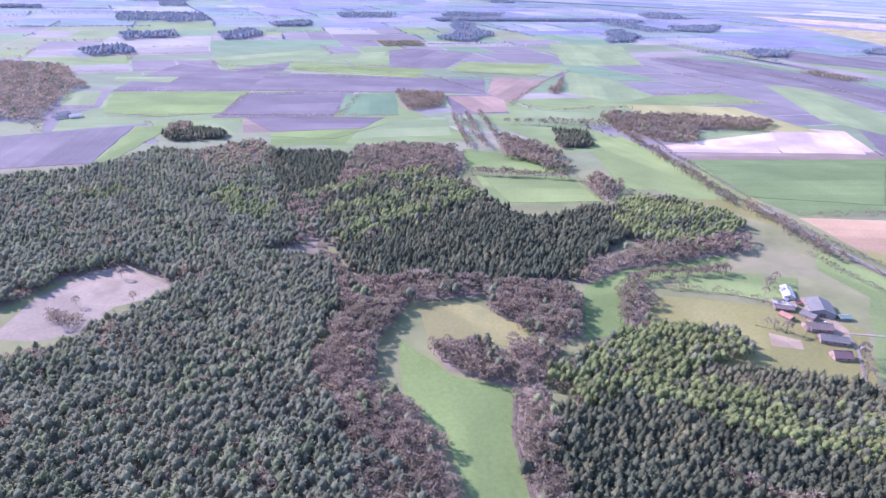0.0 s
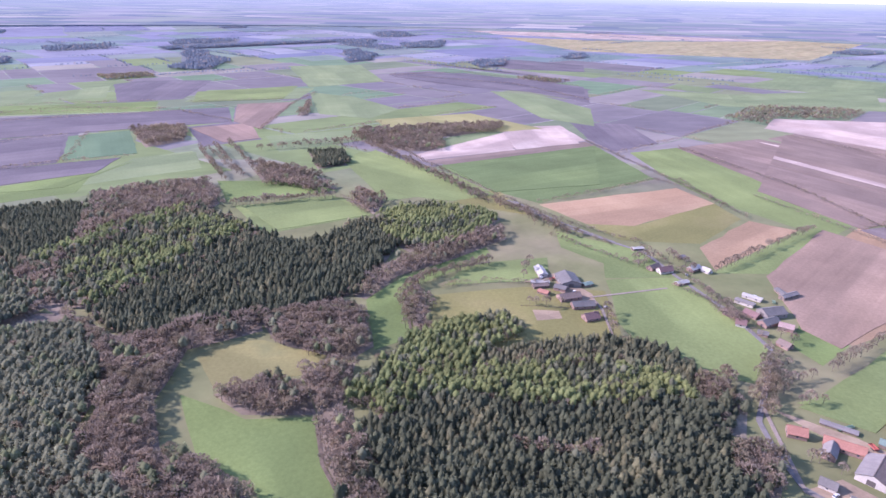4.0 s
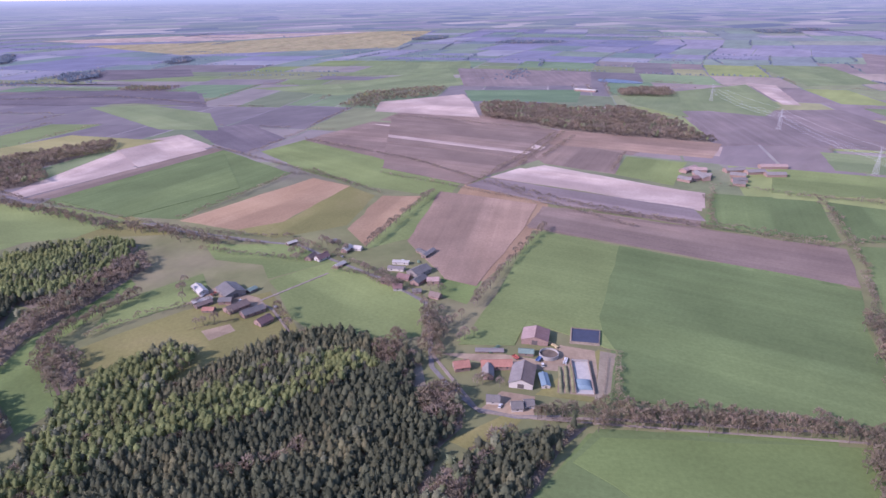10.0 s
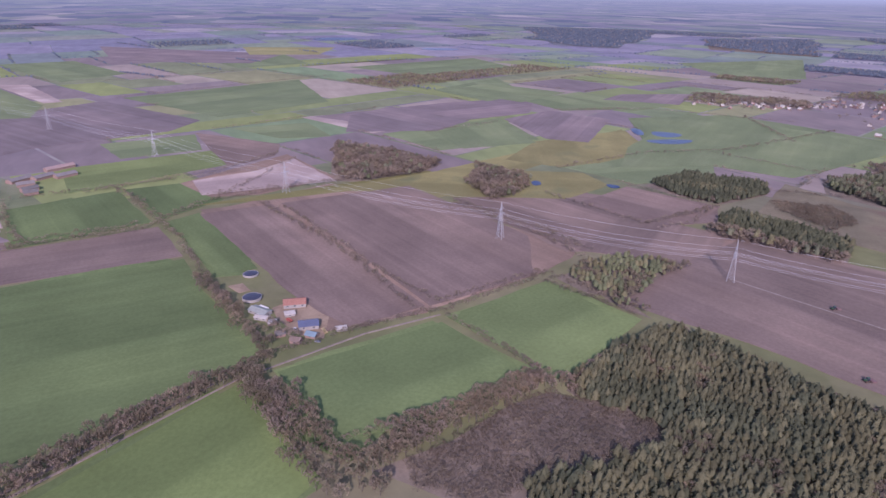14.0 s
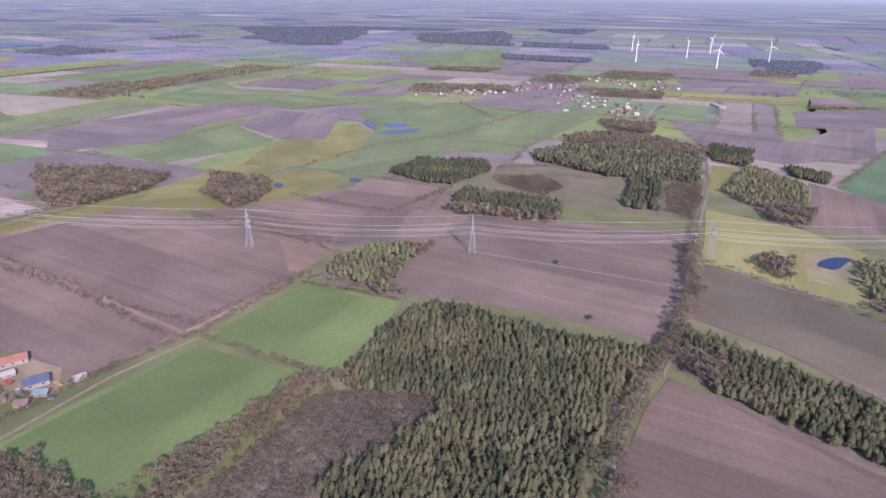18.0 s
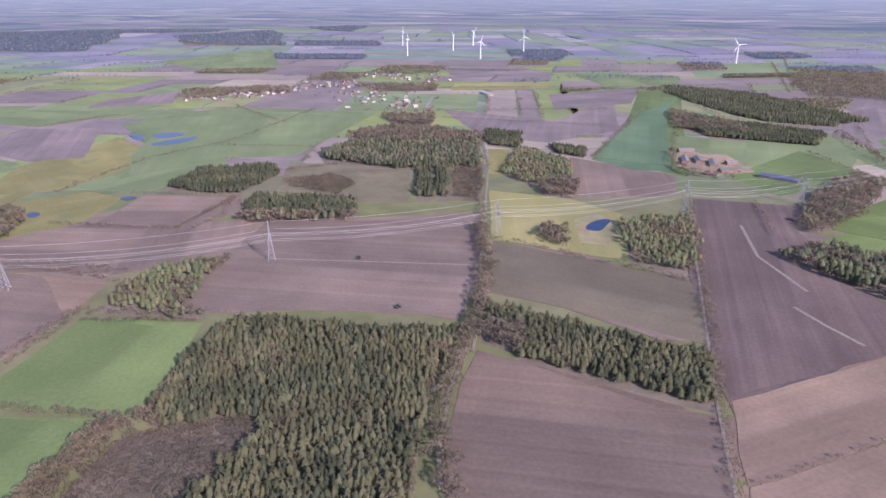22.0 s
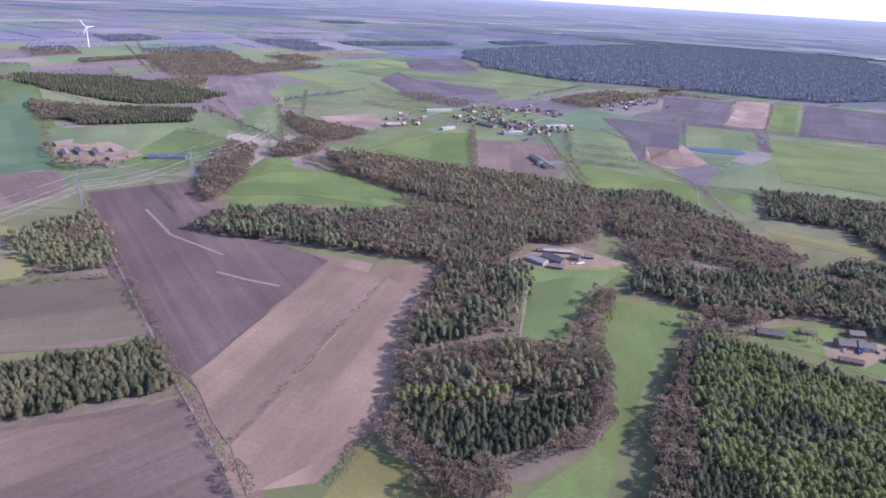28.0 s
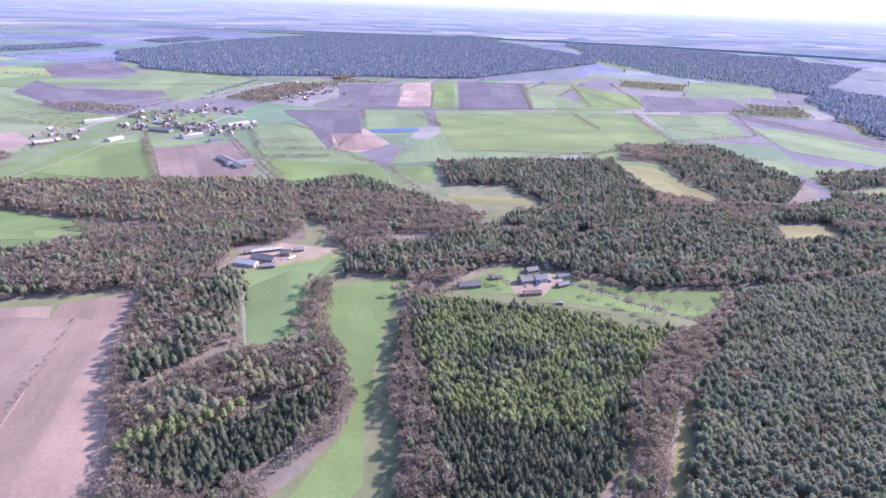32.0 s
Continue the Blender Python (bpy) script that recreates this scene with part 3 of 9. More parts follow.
def grow(name, kind, detail, spots, label, category, tall=1.0, broad=1.0, outline=None):
    """Joins one tree for each spot into one mesh; the kinds of tree stand in loose groups."""
    if not len(spots):
        return None
    (h0, h1), mix = STAND[kind]
    P = np.array(spots, float)
    order = swell(P[:, 0], P[:, 1], 34.0) * 0.75 + rng.normal(0, 0.8, len(P))
    rank = np.argsort(np.argsort(order)) / max(1, len(P))
    pick = np.minimum(np.searchsorted(np.cumsum([s for _, _, s in mix]), rank, "right"), len(mix) - 1)
    tone = np.clip(0.5 + 0.14 * swell(P[:, 0] + 300, P[:, 1], 21.0) + rng.normal(0, 0.16, len(P)), 0, 1)
    edge = np.full(len(P), 99.0)
    if outline is not None and detail < 2 and kind not in ("scrub", "tan"):
        for a, b in zip(outline, np.roll(outline, -1, 0)):
            d = b - a
            u = np.clip(((P - a) @ d) / max(1e-6, d @ d), 0, 1)
            edge = np.minimum(edge, np.linalg.norm(P - a - u[:, None] * d, axis=1))
    leaves = list(dict.fromkeys([leaf for _, leaf, _ in mix] + ["bare", "twig"]))
    V, F, M, T, base = [], [], [], [], 0
    for n, (x, y) in enumerate(P):
        use, leaf, _ = mix[pick[n]]
        h = tall * rng.uniform(h0, h1) * (1.0 if rng.random() < 0.9 else 0.8)
        if edge[n] < 4.5 and rng.random() < 0.42:
            use, leaf, h = "bare", ("bare", "twig")[int(rng.integers(2))], h * rng.uniform(0.5, 0.85)
        shapes = SHAPES[(use, detail)]
        v, f, m = shapes[rng.integers(len(shapes))]
        w = broad * h * rng.uniform(0.85, 1.25)
        a = rng.uniform(0, 6.28)
        c, s = math.cos(a), math.sin(a)
        V.append(np.stack([(v[:, 0] * c - v[:, 1] * s) * w + x, (v[:, 0] * s + v[:, 1] * c) * w + y, v[:, 2] * h - 0.15], 1))
        F.append(f + base)
        M.append(np.where(m == 0, 1 + leaves.index(leaf), 0))
        T.append(np.full(len(v), tone[n]))
        base += len(v)
    V, F, M, T = np.vstack(V), np.vstack(F), np.concatenate(M), np.concatenate(T)
    me = bpy.data.meshes.new(name)
    me.vertices.add(len(V)), me.loops.add(3 * len(F)), me.polygons.add(len(F))
    me.vertices.foreach_set("co", V.ravel().astype(np.float32))
    me.loops.foreach_set("vertex_index", F.ravel().astype(np.int32))
    me.polygons.foreach_set("loop_start", np.arange(0, 3 * len(F), 3, dtype=np.int32))
    me.polygons.foreach_set("material_index", M.astype(np.int32))
    me.attributes.new("tint", "FLOAT", "POINT").data.foreach_set("value", T.astype(np.float32))
    for m in [BARK] + [LEAF[leaf] for leaf in leaves]:
        me.materials.append(m)
    me.update(calc_edges=True)
    return tagged(new(name, me), label, category, kind="stuff")


def clear(corners):
    """Ground that stays free of trees."""
    poly = np.array(corners, float)
    lo, hi = poly.min(0), poly.max(0)
    gx, gy = np.meshgrid(np.arange(lo[0], hi[0], CELL), np.arange(lo[1], hi[1], CELL))
    p = np.stack([gx.ravel(), gy.ravel()], 1)
    for x, y in p[inside(p, poly)]:
        i, j = int(x / CELL) + SPAN, int(y / CELL) + SPAN
        if 0 <= i < 2 * SPAN and 0 <= j < 2 * SPAN:
            taken[i, j] = True


def free_spots(p):
    """Keeps the spots whose plot of ground no earlier tree has taken."""
    out = []
    for x, y in p:
        i, j = int(x / CELL) + SPAN, int(y / CELL) + SPAN
        if 1 <= i < 2 * SPAN - 1 and 1 <= j < 2 * SPAN - 1 and not taken[i - 1:i + 2, j - 1:j + 2].any():
            taken[i, j] = True
            out.append((x, y))
    return out


def inside(p, poly):
    poly = np.array(poly)
    hit = np.zeros(len(p), bool)
    q = np.roll(poly, 1, 0)
    for (x0, y0), (x1, y1) in zip(q, poly):
        cross = ((y0 > p[:, 1]) != (y1 > p[:, 1]))
        with np.errstate(divide="ignore", invalid="ignore"):
            hit ^= cross & (p[:, 0] < (x1 - x0) * (p[:, 1] - y0) / (y1 - y0) + x0)
    return hit


WOOD_NAME = {"spruce": "spruce_stand", "litspruce": "fir_plantation", "larch": "light_green_stand", "pine": "pine_forest", "bare": "deciduous_wood", "tan": "young_wood", "scrub": "scrub",
             "mixed": "mixed_wood", "dark": "dark_wood", "copse": "open_wood", "grove": "grove", "farwood": "far_forest"}


def wood(kind, spacing, detail, corners):
    poly = np.array(corners, float)
    lo, hi = poly.min(0), poly.max(0)
    nx, ny = np.maximum(1, ((hi - lo) / spacing).astype(int) + 1)
    gx, gy = np.meshgrid(np.arange(nx), np.arange(ny))
    p = np.stack([gx.ravel() + 0.5 * (gy.ravel() % 2), gy.ravel() * 0.9], 1) * spacing + lo + rng.uniform(-0.33, 0.33, (nx * ny, 2)) * spacing
    reach = (3.0, 5.0, 8.0)[detail] if kind != "farwood" else 32.0
    span = reach * 5
    wavy = p + reach * 0.4 * np.stack([swell(p[:, 0], p[:, 1], span), swell(p[:, 1] + 90, p[:, 0], span)], 1)
    p = p[inside(wavy, poly)]
    return grow(WOOD_NAME[kind], kind, detail, free_spots(p), STAND_LABEL[kind], "forest", broad=1.5 if kind == "farwood" else 1.15, outline=poly)


def along(line, step, spread):
    out = []
    for (x0, y0), (x1, y1) in zip(line, line[1:]):
        d = math.hypot(x1 - x0, y1 - y0)
        n = max(1, int(d / step))
        for k in range(n):
            u = (k + rng.uniform(0.1, 0.9)) / n
            o = rng.normal(0, spread)
            out.append((x0 + (x1 - x0) * u - (y1 - y0) / d * o, y0 + (y1 - y0) * u + (x1 - x0) / d * o))
    return out


def hedge(kind, step, spread, detail, line):
    return grow("hedgerow", kind, detail, free_spots(along(line, step, spread)), STAND_LABEL[kind], "hedge")


# single trees: a thing with trunk and crown, copied along rows
def part(name, v, f, material, parent, label=""):
    me = bpy.data.meshes.new(name)
    me.from_pydata([tuple(p) for p in v], [], [tuple(int(i) for i in t) for t in f])
    me.materials.append(material)
    ob = new(name, me)
    ob.parent = parent
    if label:
        ob["label"] = label
    return ob


def make_tree(shape, leaf, name, label):
    tree = tagged(new(name), label, "tree", "trees along the fields")
    v, f, m = shape
    for pname, slot, mat in (("trunk", 1, BARK), ("crown", 0, LEAF[leaf])):
        sub = f[m == slot]
        ids = np.unique(sub)
        back = np.zeros(len(v), int)
        back[ids] = np.arange(len(ids))
        ob = part(pname, v[ids], back[sub], mat, tree)
        ob.data.attributes.new("tint", "FLOAT", "POINT").data.foreach_set("value", np.full(len(ids), rng.random(), np.float32))
    return tree


SINGLE = [make_tree(bare_shape(130, 7, 0.33), "bare", "leafless_tree", "leafless deciduous tree with a rounded twiggy crown") for _ in range(3)]
used_single = [False] * len(SINGLE)


def plant(x, y, h, k):
    m = Matrix.Translation((x, y, -0.1)) @ Matrix.Rotation(rng.uniform(0, 6.28), 4, "Z") @ Matrix.Diagonal((h, h, h, 1))
    if not used_single[k]:
        used_single[k] = True
        SINGLE[k].matrix_basis = m
        return SINGLE[k]
    t = copy_thing(SINGLE[k], Matrix())
    t.matrix_basis = m
    return t


def tree_row(step, low, high, line):
    if min(math.hypot(x, y) for x, y in line) > 620:
        return grow("tree_row", "grove", 1, free_spots(along(line, step, 0.8)), "row of leafless trees along a far field edge", "trees")
    for x, y in free_spots(along(line, step, 0.8)):
        plant(x, y, rng.uniform(low, high), int(rng.integers(3)))


# ---- fields ----
field("litter", 0.008, [(-199, 146), (-40, 166), (-48, 214), (-58, 250), (-75, 271), (-98, 304), (-105, 333), (-99, 370), (-104, 421), (-129, 468), (-162, 485), (-200, 445), (-223, 377), (-242, 341), (-255, 301), (-280, 288), (-336, 301)])
field("litter", 0.016, [(-339, 303), (-332, 322), (-314, 385), (-278, 420), (-233, 394), (-193, 435), (-160, 492), (-191, 540), (-231, 624), (-292, 763), (-385, 740), (-422, 700), (-443, 625), (-565, 562)])
field("litter", 0.024, [(-231, 624), (-193, 555), (-177, 608), (-139, 718), (-171, 777), (-285, 742)])
field("litter", 0.032, [(-166, 610), (-135, 608), (-106, 641), (-55, 691), (-40, 727), (-58, 842), (-174, 785), (-181, 776)])
field("litter", 0.040, [(-127, 480), (-74, 514), (-14, 641), (-61, 690), (-154, 526)])
field("litter", 0.048, [(-110, 449), (-91, 422), (-5, 423), (74, 460), (126, 550), (128, 649), (48, 579), (5, 590), (-13, 612), (-74, 514), (-127, 480)])
field("litter", 0.056, [(116, 576), (132, 532), (195, 543), (251, 600), (239, 626), (175, 673), (125, 639)])
field("litter", 0.064, [(76, 445), (110, 482), (166, 505), (235, 542), (236, 577), (114, 510), (67, 454)])
field("litter", 0.056, [(3, 398), (25, 372), (50, 360), (68, 373), (70, 426), (43, 442), (-6, 435)])
field("litter", 0.056, [(-115, 429), (-99, 370), (-99, 306), (-73, 266), (-43, 190), (-5, 194), (-9, 218), (-17, 251), (-38, 281), (-59, 293), (-68, 346), (-63, 361), (-53, 401), (-62, 427), (-104, 421), (-149, 494), (-170, 507)])
field("litter", 0.064, [(-53, 401), (-4, 414), (-5, 442), (-62, 433)])
field("litter", 0.064, [(-19, 318), (1, 312), (22, 307), (19, 332), (-1, 351), (-35, 343)])
field("litter", 0.072, [(-4, 327), (10, 331), (2, 353), (-9, 355)])
field("litter", 0.072, [(23, 305), (37, 311), (53, 357), (17, 351)])
field("litter", 0.080, [(21, 270), (28, 230), (29, 199), (46, 200), (46, 225), (45, 264), (37, 311), (22, 305)])
field("litter", 0.008, [(185, 968), (308, 1018), (424, 1039), (467, 1118), (306, 1121), (163, 1059)])
field("litter", 0.008, [(-423, 769), (-357, 801), (-364, 821), (-454, 850), (-449, 800)])
field("litter", 0.008, [(84, 854), (128, 866), (133, 954), (83, 959)])
field("litter", 0.008, [(-153, 1037), (-101, 1075), (-103, 1204), (-195, 1177)])
field("litter", 0.016, [(15, 821), (95, 793), (61, 849), (-1, 903)])
field("litter", 0.064, [(105, 694), (128, 656), (142, 692), (123, 740)])
field("litter", 0.072, [(101, 418), (102, 382), (116, 396), (124, 463), (109, 456)])
field("litter", 0.088, [(152, 148), (170, 159), (208, 179), (229, 180), (247, 199), (235, 228), (267, 245), (255, 252), (202, 274), (141, 309), (89, 315), (62, 303), (41, 284), (19, 233)])
field("litter", 0.096, [(71, 297), (108, 296), (148, 277), (195, 265), (247, 254), (244, 282), (190, 323), (141, 321), (99, 343), (83, 325), (49, 310)])
field("litter", 0.104, [(162, 303), (202, 274), (237, 252), (266, 246), (267, 255), (246, 279), (216, 315), (141, 321)])
field("litter", 0.096, [(220, 201), (211, 183), (233, 183), (256, 205), (237, 221)])
field("litter", 0.112, [(247, 254), (266, 246), (267, 255), (247, 265)])
field("litter", 0.096, [(167, 135), (187, 118), (210, 122), (248, 128), (273, 126), (246, 146), (205, 154)])
field("litter", 0.104, [(167, 135), (209, 151), (248, 148), (224, 160), (197, 166), (152, 148)])
field("litter", 0.112, [(94, 221), (116, 216), (155, 208), (212, 200), (217, 213), (170, 229), (127, 237), (98, 237)])
field("litter", 0.120, [(246, 264), (266, 261), (287, 282), (254, 278)])
field("litter", 0.008, [(1013, 747), (995, 556), (1004, 452), (1044, 309), (1167, 413), (1270, 571), (1175, 650), (1145, 854)])
field("litter", 0.016, [(1028, 759), (1017, 568), (1205, 668), (1162, 861)])
field("litter", 0.008, [(1421, 643), (1488, 551), (1597, 606), (1518, 702)])
field("litter", 0.008, [(219, -203), (217, -184), (219, -151), (218, -120), (192, -92), (103, -174), (121, -209), (144, -258), (153, -293), (168, -356), (170, -357), (207, -338), (273, -318), (320, -300), (324, -276), (295, -204), (279, -184)])
field("litter", 0.016, [(277, -145), (257, -100), (249, -56), (201, -100), (219, -130), (213, -176), (217, -205), (232, -216), (281, -174)])
field("litter", 0.008, [(397, -267), (371, -291), (393, -337), (408, -378), (452, -332), (426, -259)])
field("litter", 0.016, [(148, -350), (125, -348), (117, -359), (132, -384), (161, -372)])
field("litter", 0.008, [(594, -513), (547, -547), (562, -628), (595, -653), (671, -594), (640, -506)])
field("litter", 0.008, [(433, -503), (371, -528), (406, -581), (518, -538), (493, -480)])
field("litter", 0.008, [(344, -609), (325, -615), (413, -776), (422, -746)])
field("litter", 0.016, [(323, -617), (311, -620), (387, -793), (399, -768)])
field("litter", 0.024, [(307, -632), (275, -642), (336, -780), (369, -758)])
field("litter", 0.032, [(236, -720), (207, -777), (242, -871), (334, -913), (304, -767)])
field("litter", 0.008, [(641, -282), (635, -326), (706, -381), (788, -341), (701, -280)])
field("litter", 0.016, [(775, -130), (759, -178), (771, -246), (818, -297), (915, -237), (975, -177)])
field("litter", 0.008, [(167, -545), (144, -542), (168, -597), (186, -579)])
field("litter", 0.040, [(218, -690), (182, -699), (197, -757), (240, -731)])
field("litter", 0.040, [(382, -908), (326, -906), (363, -1010), (434, -1010)])
field("litter", 0.040, [(276, -911), (226, -897), (233, -949), (299, -955)])
field("litter", 0.008, [(2387, -2135), (1993, -2339), (2777, -3200), (2902, -2555)])
field("litter", 0.024, [(154, -374), (121, -366), (120, -341), (78, -339), (29, -337), (-5, -339), (-1, -376), (5, -400), (108, -403), (166, -404), (159, -386)])
field("litter", 0.008, [(221, -1615), (59, -1372), (-66, -1284), (-170, -1418), (-136, -1474), (42, -1699), (251, -1723)])
field("litter", 0.016, [(141, -1159), (18, -1163), (31, -1252), (183, -1367)])
field("litter", 0.008, [(-63, -587), (-109, -555), (-162, -515), (-220, -471), (-278, -494), (-324, -570), (-144, -638), (-83, -663), (-31, -618)])
field("litter", 0.016, [(-257, -771), (-288, -655), (-328, -574), (-307, -478), (-401, -470), (-517, -609), (-497, -653), (-408, -739), (-322, -817), (-268, -880)])
field("litter", 0.008, [(-52, -682), (-74, -709), (-126, -808), (-107, -839), (-50, -775)])
field("litter", 0.008, [(-227, -1030), (-275, -934), (-344, -1004), (-290, -1087), (-245, -1200)])
field("litter", 0.008, [(-202, -220), (-167, -216), (-128, -225), (-106, -269), (-100, -251), (-110, -225), (-137, -205), (-160, -204), (-200, -211), (-236, -231), (-260, -278)])
field("litter", 0.008, [(-264, -307), (-283, -318), (-334, -358), (-330, -371), (-258, -319)])
field("litter", 0.016, [(-214, -58), (-254, -72), (-316, -91), (-394, -106), (-412, -133), (-357, -196), (-325, -244), (-331, -279), (-280, -238), (-219, -183), (-186, -156), (-157, -130)])
field("litter", 0.024, [(-290, -226), (-255, -189), (-251, -161), (-262, -139), (-276, -110), (-288, -86), (-330, -88), (-380, -88), (-468, -94), (-428, -119), (-416, -182), (-380, -253), (-356, -280), (-340, -270)])
field("litter", 0.032, [(-332, -278), (-352, -277), (-398, -265), (-387, -269), (-360, -306)])
field("litter", 0.032, [(-239, -47), (-271, -53), (-328, -68), (-385, -74), (-459, -78), (-448, -91), (-407, -90), (-340, -89), (-266, -71), (-228, -61)])
field("litter", 0.040, [(-455, -76), (-508, -77), (-558, -94), (-475, -94), (-448, -91)])
field("litter", 0.048, [(-232, -37), (-349, 98), (-838, 161), (-675, 13), (-543, -87), (-441, -74), (-372, -70), (-320, -55), (-277, -45), (-244, -41)])
field("litter", 0.008, [(-654, -472), (-713, -413), (-646, -324), (-662, -234), (-775, -207), (-843, -283), (-947, -369), (-826, -482), (-738, -554)])
field("litter", 0.056, [(-476, -269), (-497, -216), (-503, -154), (-568, -91), (-695, 14), (-828, 160), (-943, 173), (-802, 8), (-722, -77), (-777, -99), (-770, -205), (-646, -324), (-590, -338)])
field("litter", 0.064, [(-917, -252), (-829, -167), (-901, -75), (-1002, -83), (-1091, -174), (-1188, -277), (-1100, -359)])
field("litter", 0.072, [(-1003, -63), (-1095, -10), (-1271, 211), (-1397, 225), (-1201, -17), (-1090, -102)])
field("litter", 0.080, [(-790, -17), (-943, 173), (-1166, 198), (-987, -4), (-869, -109)])
field("litter", 0.064, [(-449, -514), (-447, -461), (-462, -394), (-510, -330), (-564, -336), (-580, -392), (-569, -470), (-539, -554), (-495, -577)])
field("litter", 0.072, [(-396, -318), (-431, -289), (-476, -269), (-527, -300), (-473, -359), (-416, -398), (-354, -365)])
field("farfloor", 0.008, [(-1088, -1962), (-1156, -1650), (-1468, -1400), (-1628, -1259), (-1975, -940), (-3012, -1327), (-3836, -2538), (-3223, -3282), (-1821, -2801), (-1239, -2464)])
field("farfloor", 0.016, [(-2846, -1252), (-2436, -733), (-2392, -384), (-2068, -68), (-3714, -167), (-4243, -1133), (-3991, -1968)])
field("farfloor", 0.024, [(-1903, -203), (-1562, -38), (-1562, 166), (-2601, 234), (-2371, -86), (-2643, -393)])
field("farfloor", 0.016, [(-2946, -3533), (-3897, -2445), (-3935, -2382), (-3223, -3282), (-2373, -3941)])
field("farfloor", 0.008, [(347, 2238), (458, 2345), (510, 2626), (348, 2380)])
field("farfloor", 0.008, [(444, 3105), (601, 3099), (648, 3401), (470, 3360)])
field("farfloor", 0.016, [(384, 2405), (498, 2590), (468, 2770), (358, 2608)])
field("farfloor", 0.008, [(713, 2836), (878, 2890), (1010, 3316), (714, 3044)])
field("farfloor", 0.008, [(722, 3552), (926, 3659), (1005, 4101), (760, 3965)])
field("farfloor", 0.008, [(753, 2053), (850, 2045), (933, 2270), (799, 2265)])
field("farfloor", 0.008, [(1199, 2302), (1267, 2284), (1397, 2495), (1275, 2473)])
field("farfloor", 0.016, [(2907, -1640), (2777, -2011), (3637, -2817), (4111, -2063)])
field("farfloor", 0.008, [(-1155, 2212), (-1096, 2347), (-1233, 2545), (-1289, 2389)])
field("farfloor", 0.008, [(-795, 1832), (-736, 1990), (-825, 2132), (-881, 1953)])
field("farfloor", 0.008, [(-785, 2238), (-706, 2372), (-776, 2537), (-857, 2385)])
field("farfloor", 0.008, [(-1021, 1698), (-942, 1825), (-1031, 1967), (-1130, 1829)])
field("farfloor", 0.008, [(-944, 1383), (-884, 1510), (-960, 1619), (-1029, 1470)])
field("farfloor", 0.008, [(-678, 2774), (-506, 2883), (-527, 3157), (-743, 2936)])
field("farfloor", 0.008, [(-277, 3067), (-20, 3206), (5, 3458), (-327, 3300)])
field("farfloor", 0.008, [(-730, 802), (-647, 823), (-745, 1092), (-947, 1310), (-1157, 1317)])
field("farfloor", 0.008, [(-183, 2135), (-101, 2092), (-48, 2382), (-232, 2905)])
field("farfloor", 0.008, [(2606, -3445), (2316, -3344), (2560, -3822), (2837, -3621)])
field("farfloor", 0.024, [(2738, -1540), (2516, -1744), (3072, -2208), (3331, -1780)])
field("litter", 0.016, [(-86, -1667), (-259, -1702), (-344, -1855), (-282, -2310), (-38, -2058)])
field("farfloor", 0.008, [(753, -2244), (665, -2196), (716, -2401), (858, -2416)])
field("litter", 0.064, [(-164, 505), (-156, 533), (-162, 620), (-205, 594)])
field("litter", 0.072, [(-247, 530), (-205, 516), (-201, 554), (-265, 618), (-281, 570)])
field("litter", 0.120, [(129, 242), (168, 225), (170, 229), (133, 248), (110, 255)])
field("litter", 0.008, [(108, -603), (87, -543), (56, -526), (25, -523), (38, -626), (50, -688), (91, -669), (122, -638)])
field("litter", 0.024, [(-207, -479), (-245, -463), (-283, -441), (-321, -478), (-358, -494), (-344, -579), (-286, -563), (-238, -522), (-178, -534)])
field("litter", 0.024, [(-286, 333), (-257, 330), (-262, 344), (-305, 348)])
field("litter", 0.048, [(542, -700), (431, -723), (334, -784), (395, -909), (580, -839), (584, -743)])
field("litter", 0.056, [(580, -839), (399, -920), (411, -971), (515, -986), (594, -967), (625, -875)])
field("litter", 0.008, [(608, -990), (537, -1010), (572, -1098), (671, -1054)])
field("litter", 0.008, [(1195, -1079), (1022, -1218), (1109, -1283), (1281, -1107)])
field("litter", 0.008, [(854, -1322), (728, -1400), (774, -1490), (958, -1406)])
field("litter", 0.024, [(75, -1122), (-79, -1132), (-97, -1244), (99, -1296), (168, -1284)])
field("litter", 0.080, [(-241, 586), (-203, 594), (-178, 698), (-203, 756), (-294, 672)])
field("litter", 0.024, [(-377, 535), (-344, 557), (-378, 584), (-410, 560)])
field("litter", 0.024, [(15, 788), (82, 736), (98, 758), (22, 840), (-1, 870)])
field("litter", 0.072, [(106, 705), (121, 646), (132, 670), (117, 697)])
field("litter", 0.008, [(113, 1272), (137, 1450), (90, 1265)])
field("litter", 0.024, [(-233, -792), (-268, -677), (-301, -651), (-281, -842), (-236, -888)])
field("litter", 0.032, [(-163, -906), (-161, -862), (-227, -890), (-258, -938), (-235, -985)])
field("litter", 0.032, [(-165, -378), (-140, -327), (-218, -325), (-304, -430), (-296, -462), (-267, -486), (-224, -443)])
field("litter", 0.040, [(-121, -296), (-183, -271), (-239, -250), (-248, -254), (-268, -282), (-255, -291), (-218, -325), (-137, -329)])
field("litter", 0.048, [(-116, -281), (-178, -261), (-183, -271), (-122, -295)])
field("litter", 0.056, [(-109, -253), (-129, -225), (-150, -218), (-194, -219), (-215, -231), (-234, -250), (-178, -261), (-116, -281)])
field("litter", 0.040, [(-228, -441), (-273, -440), (-289, -447), (-332, -477), (-280, -486), (-219, -469)])
field("litter", 0.048, [(-290, -506), (-307, -478), (-391, -458), (-395, -555), (-331, -593)])
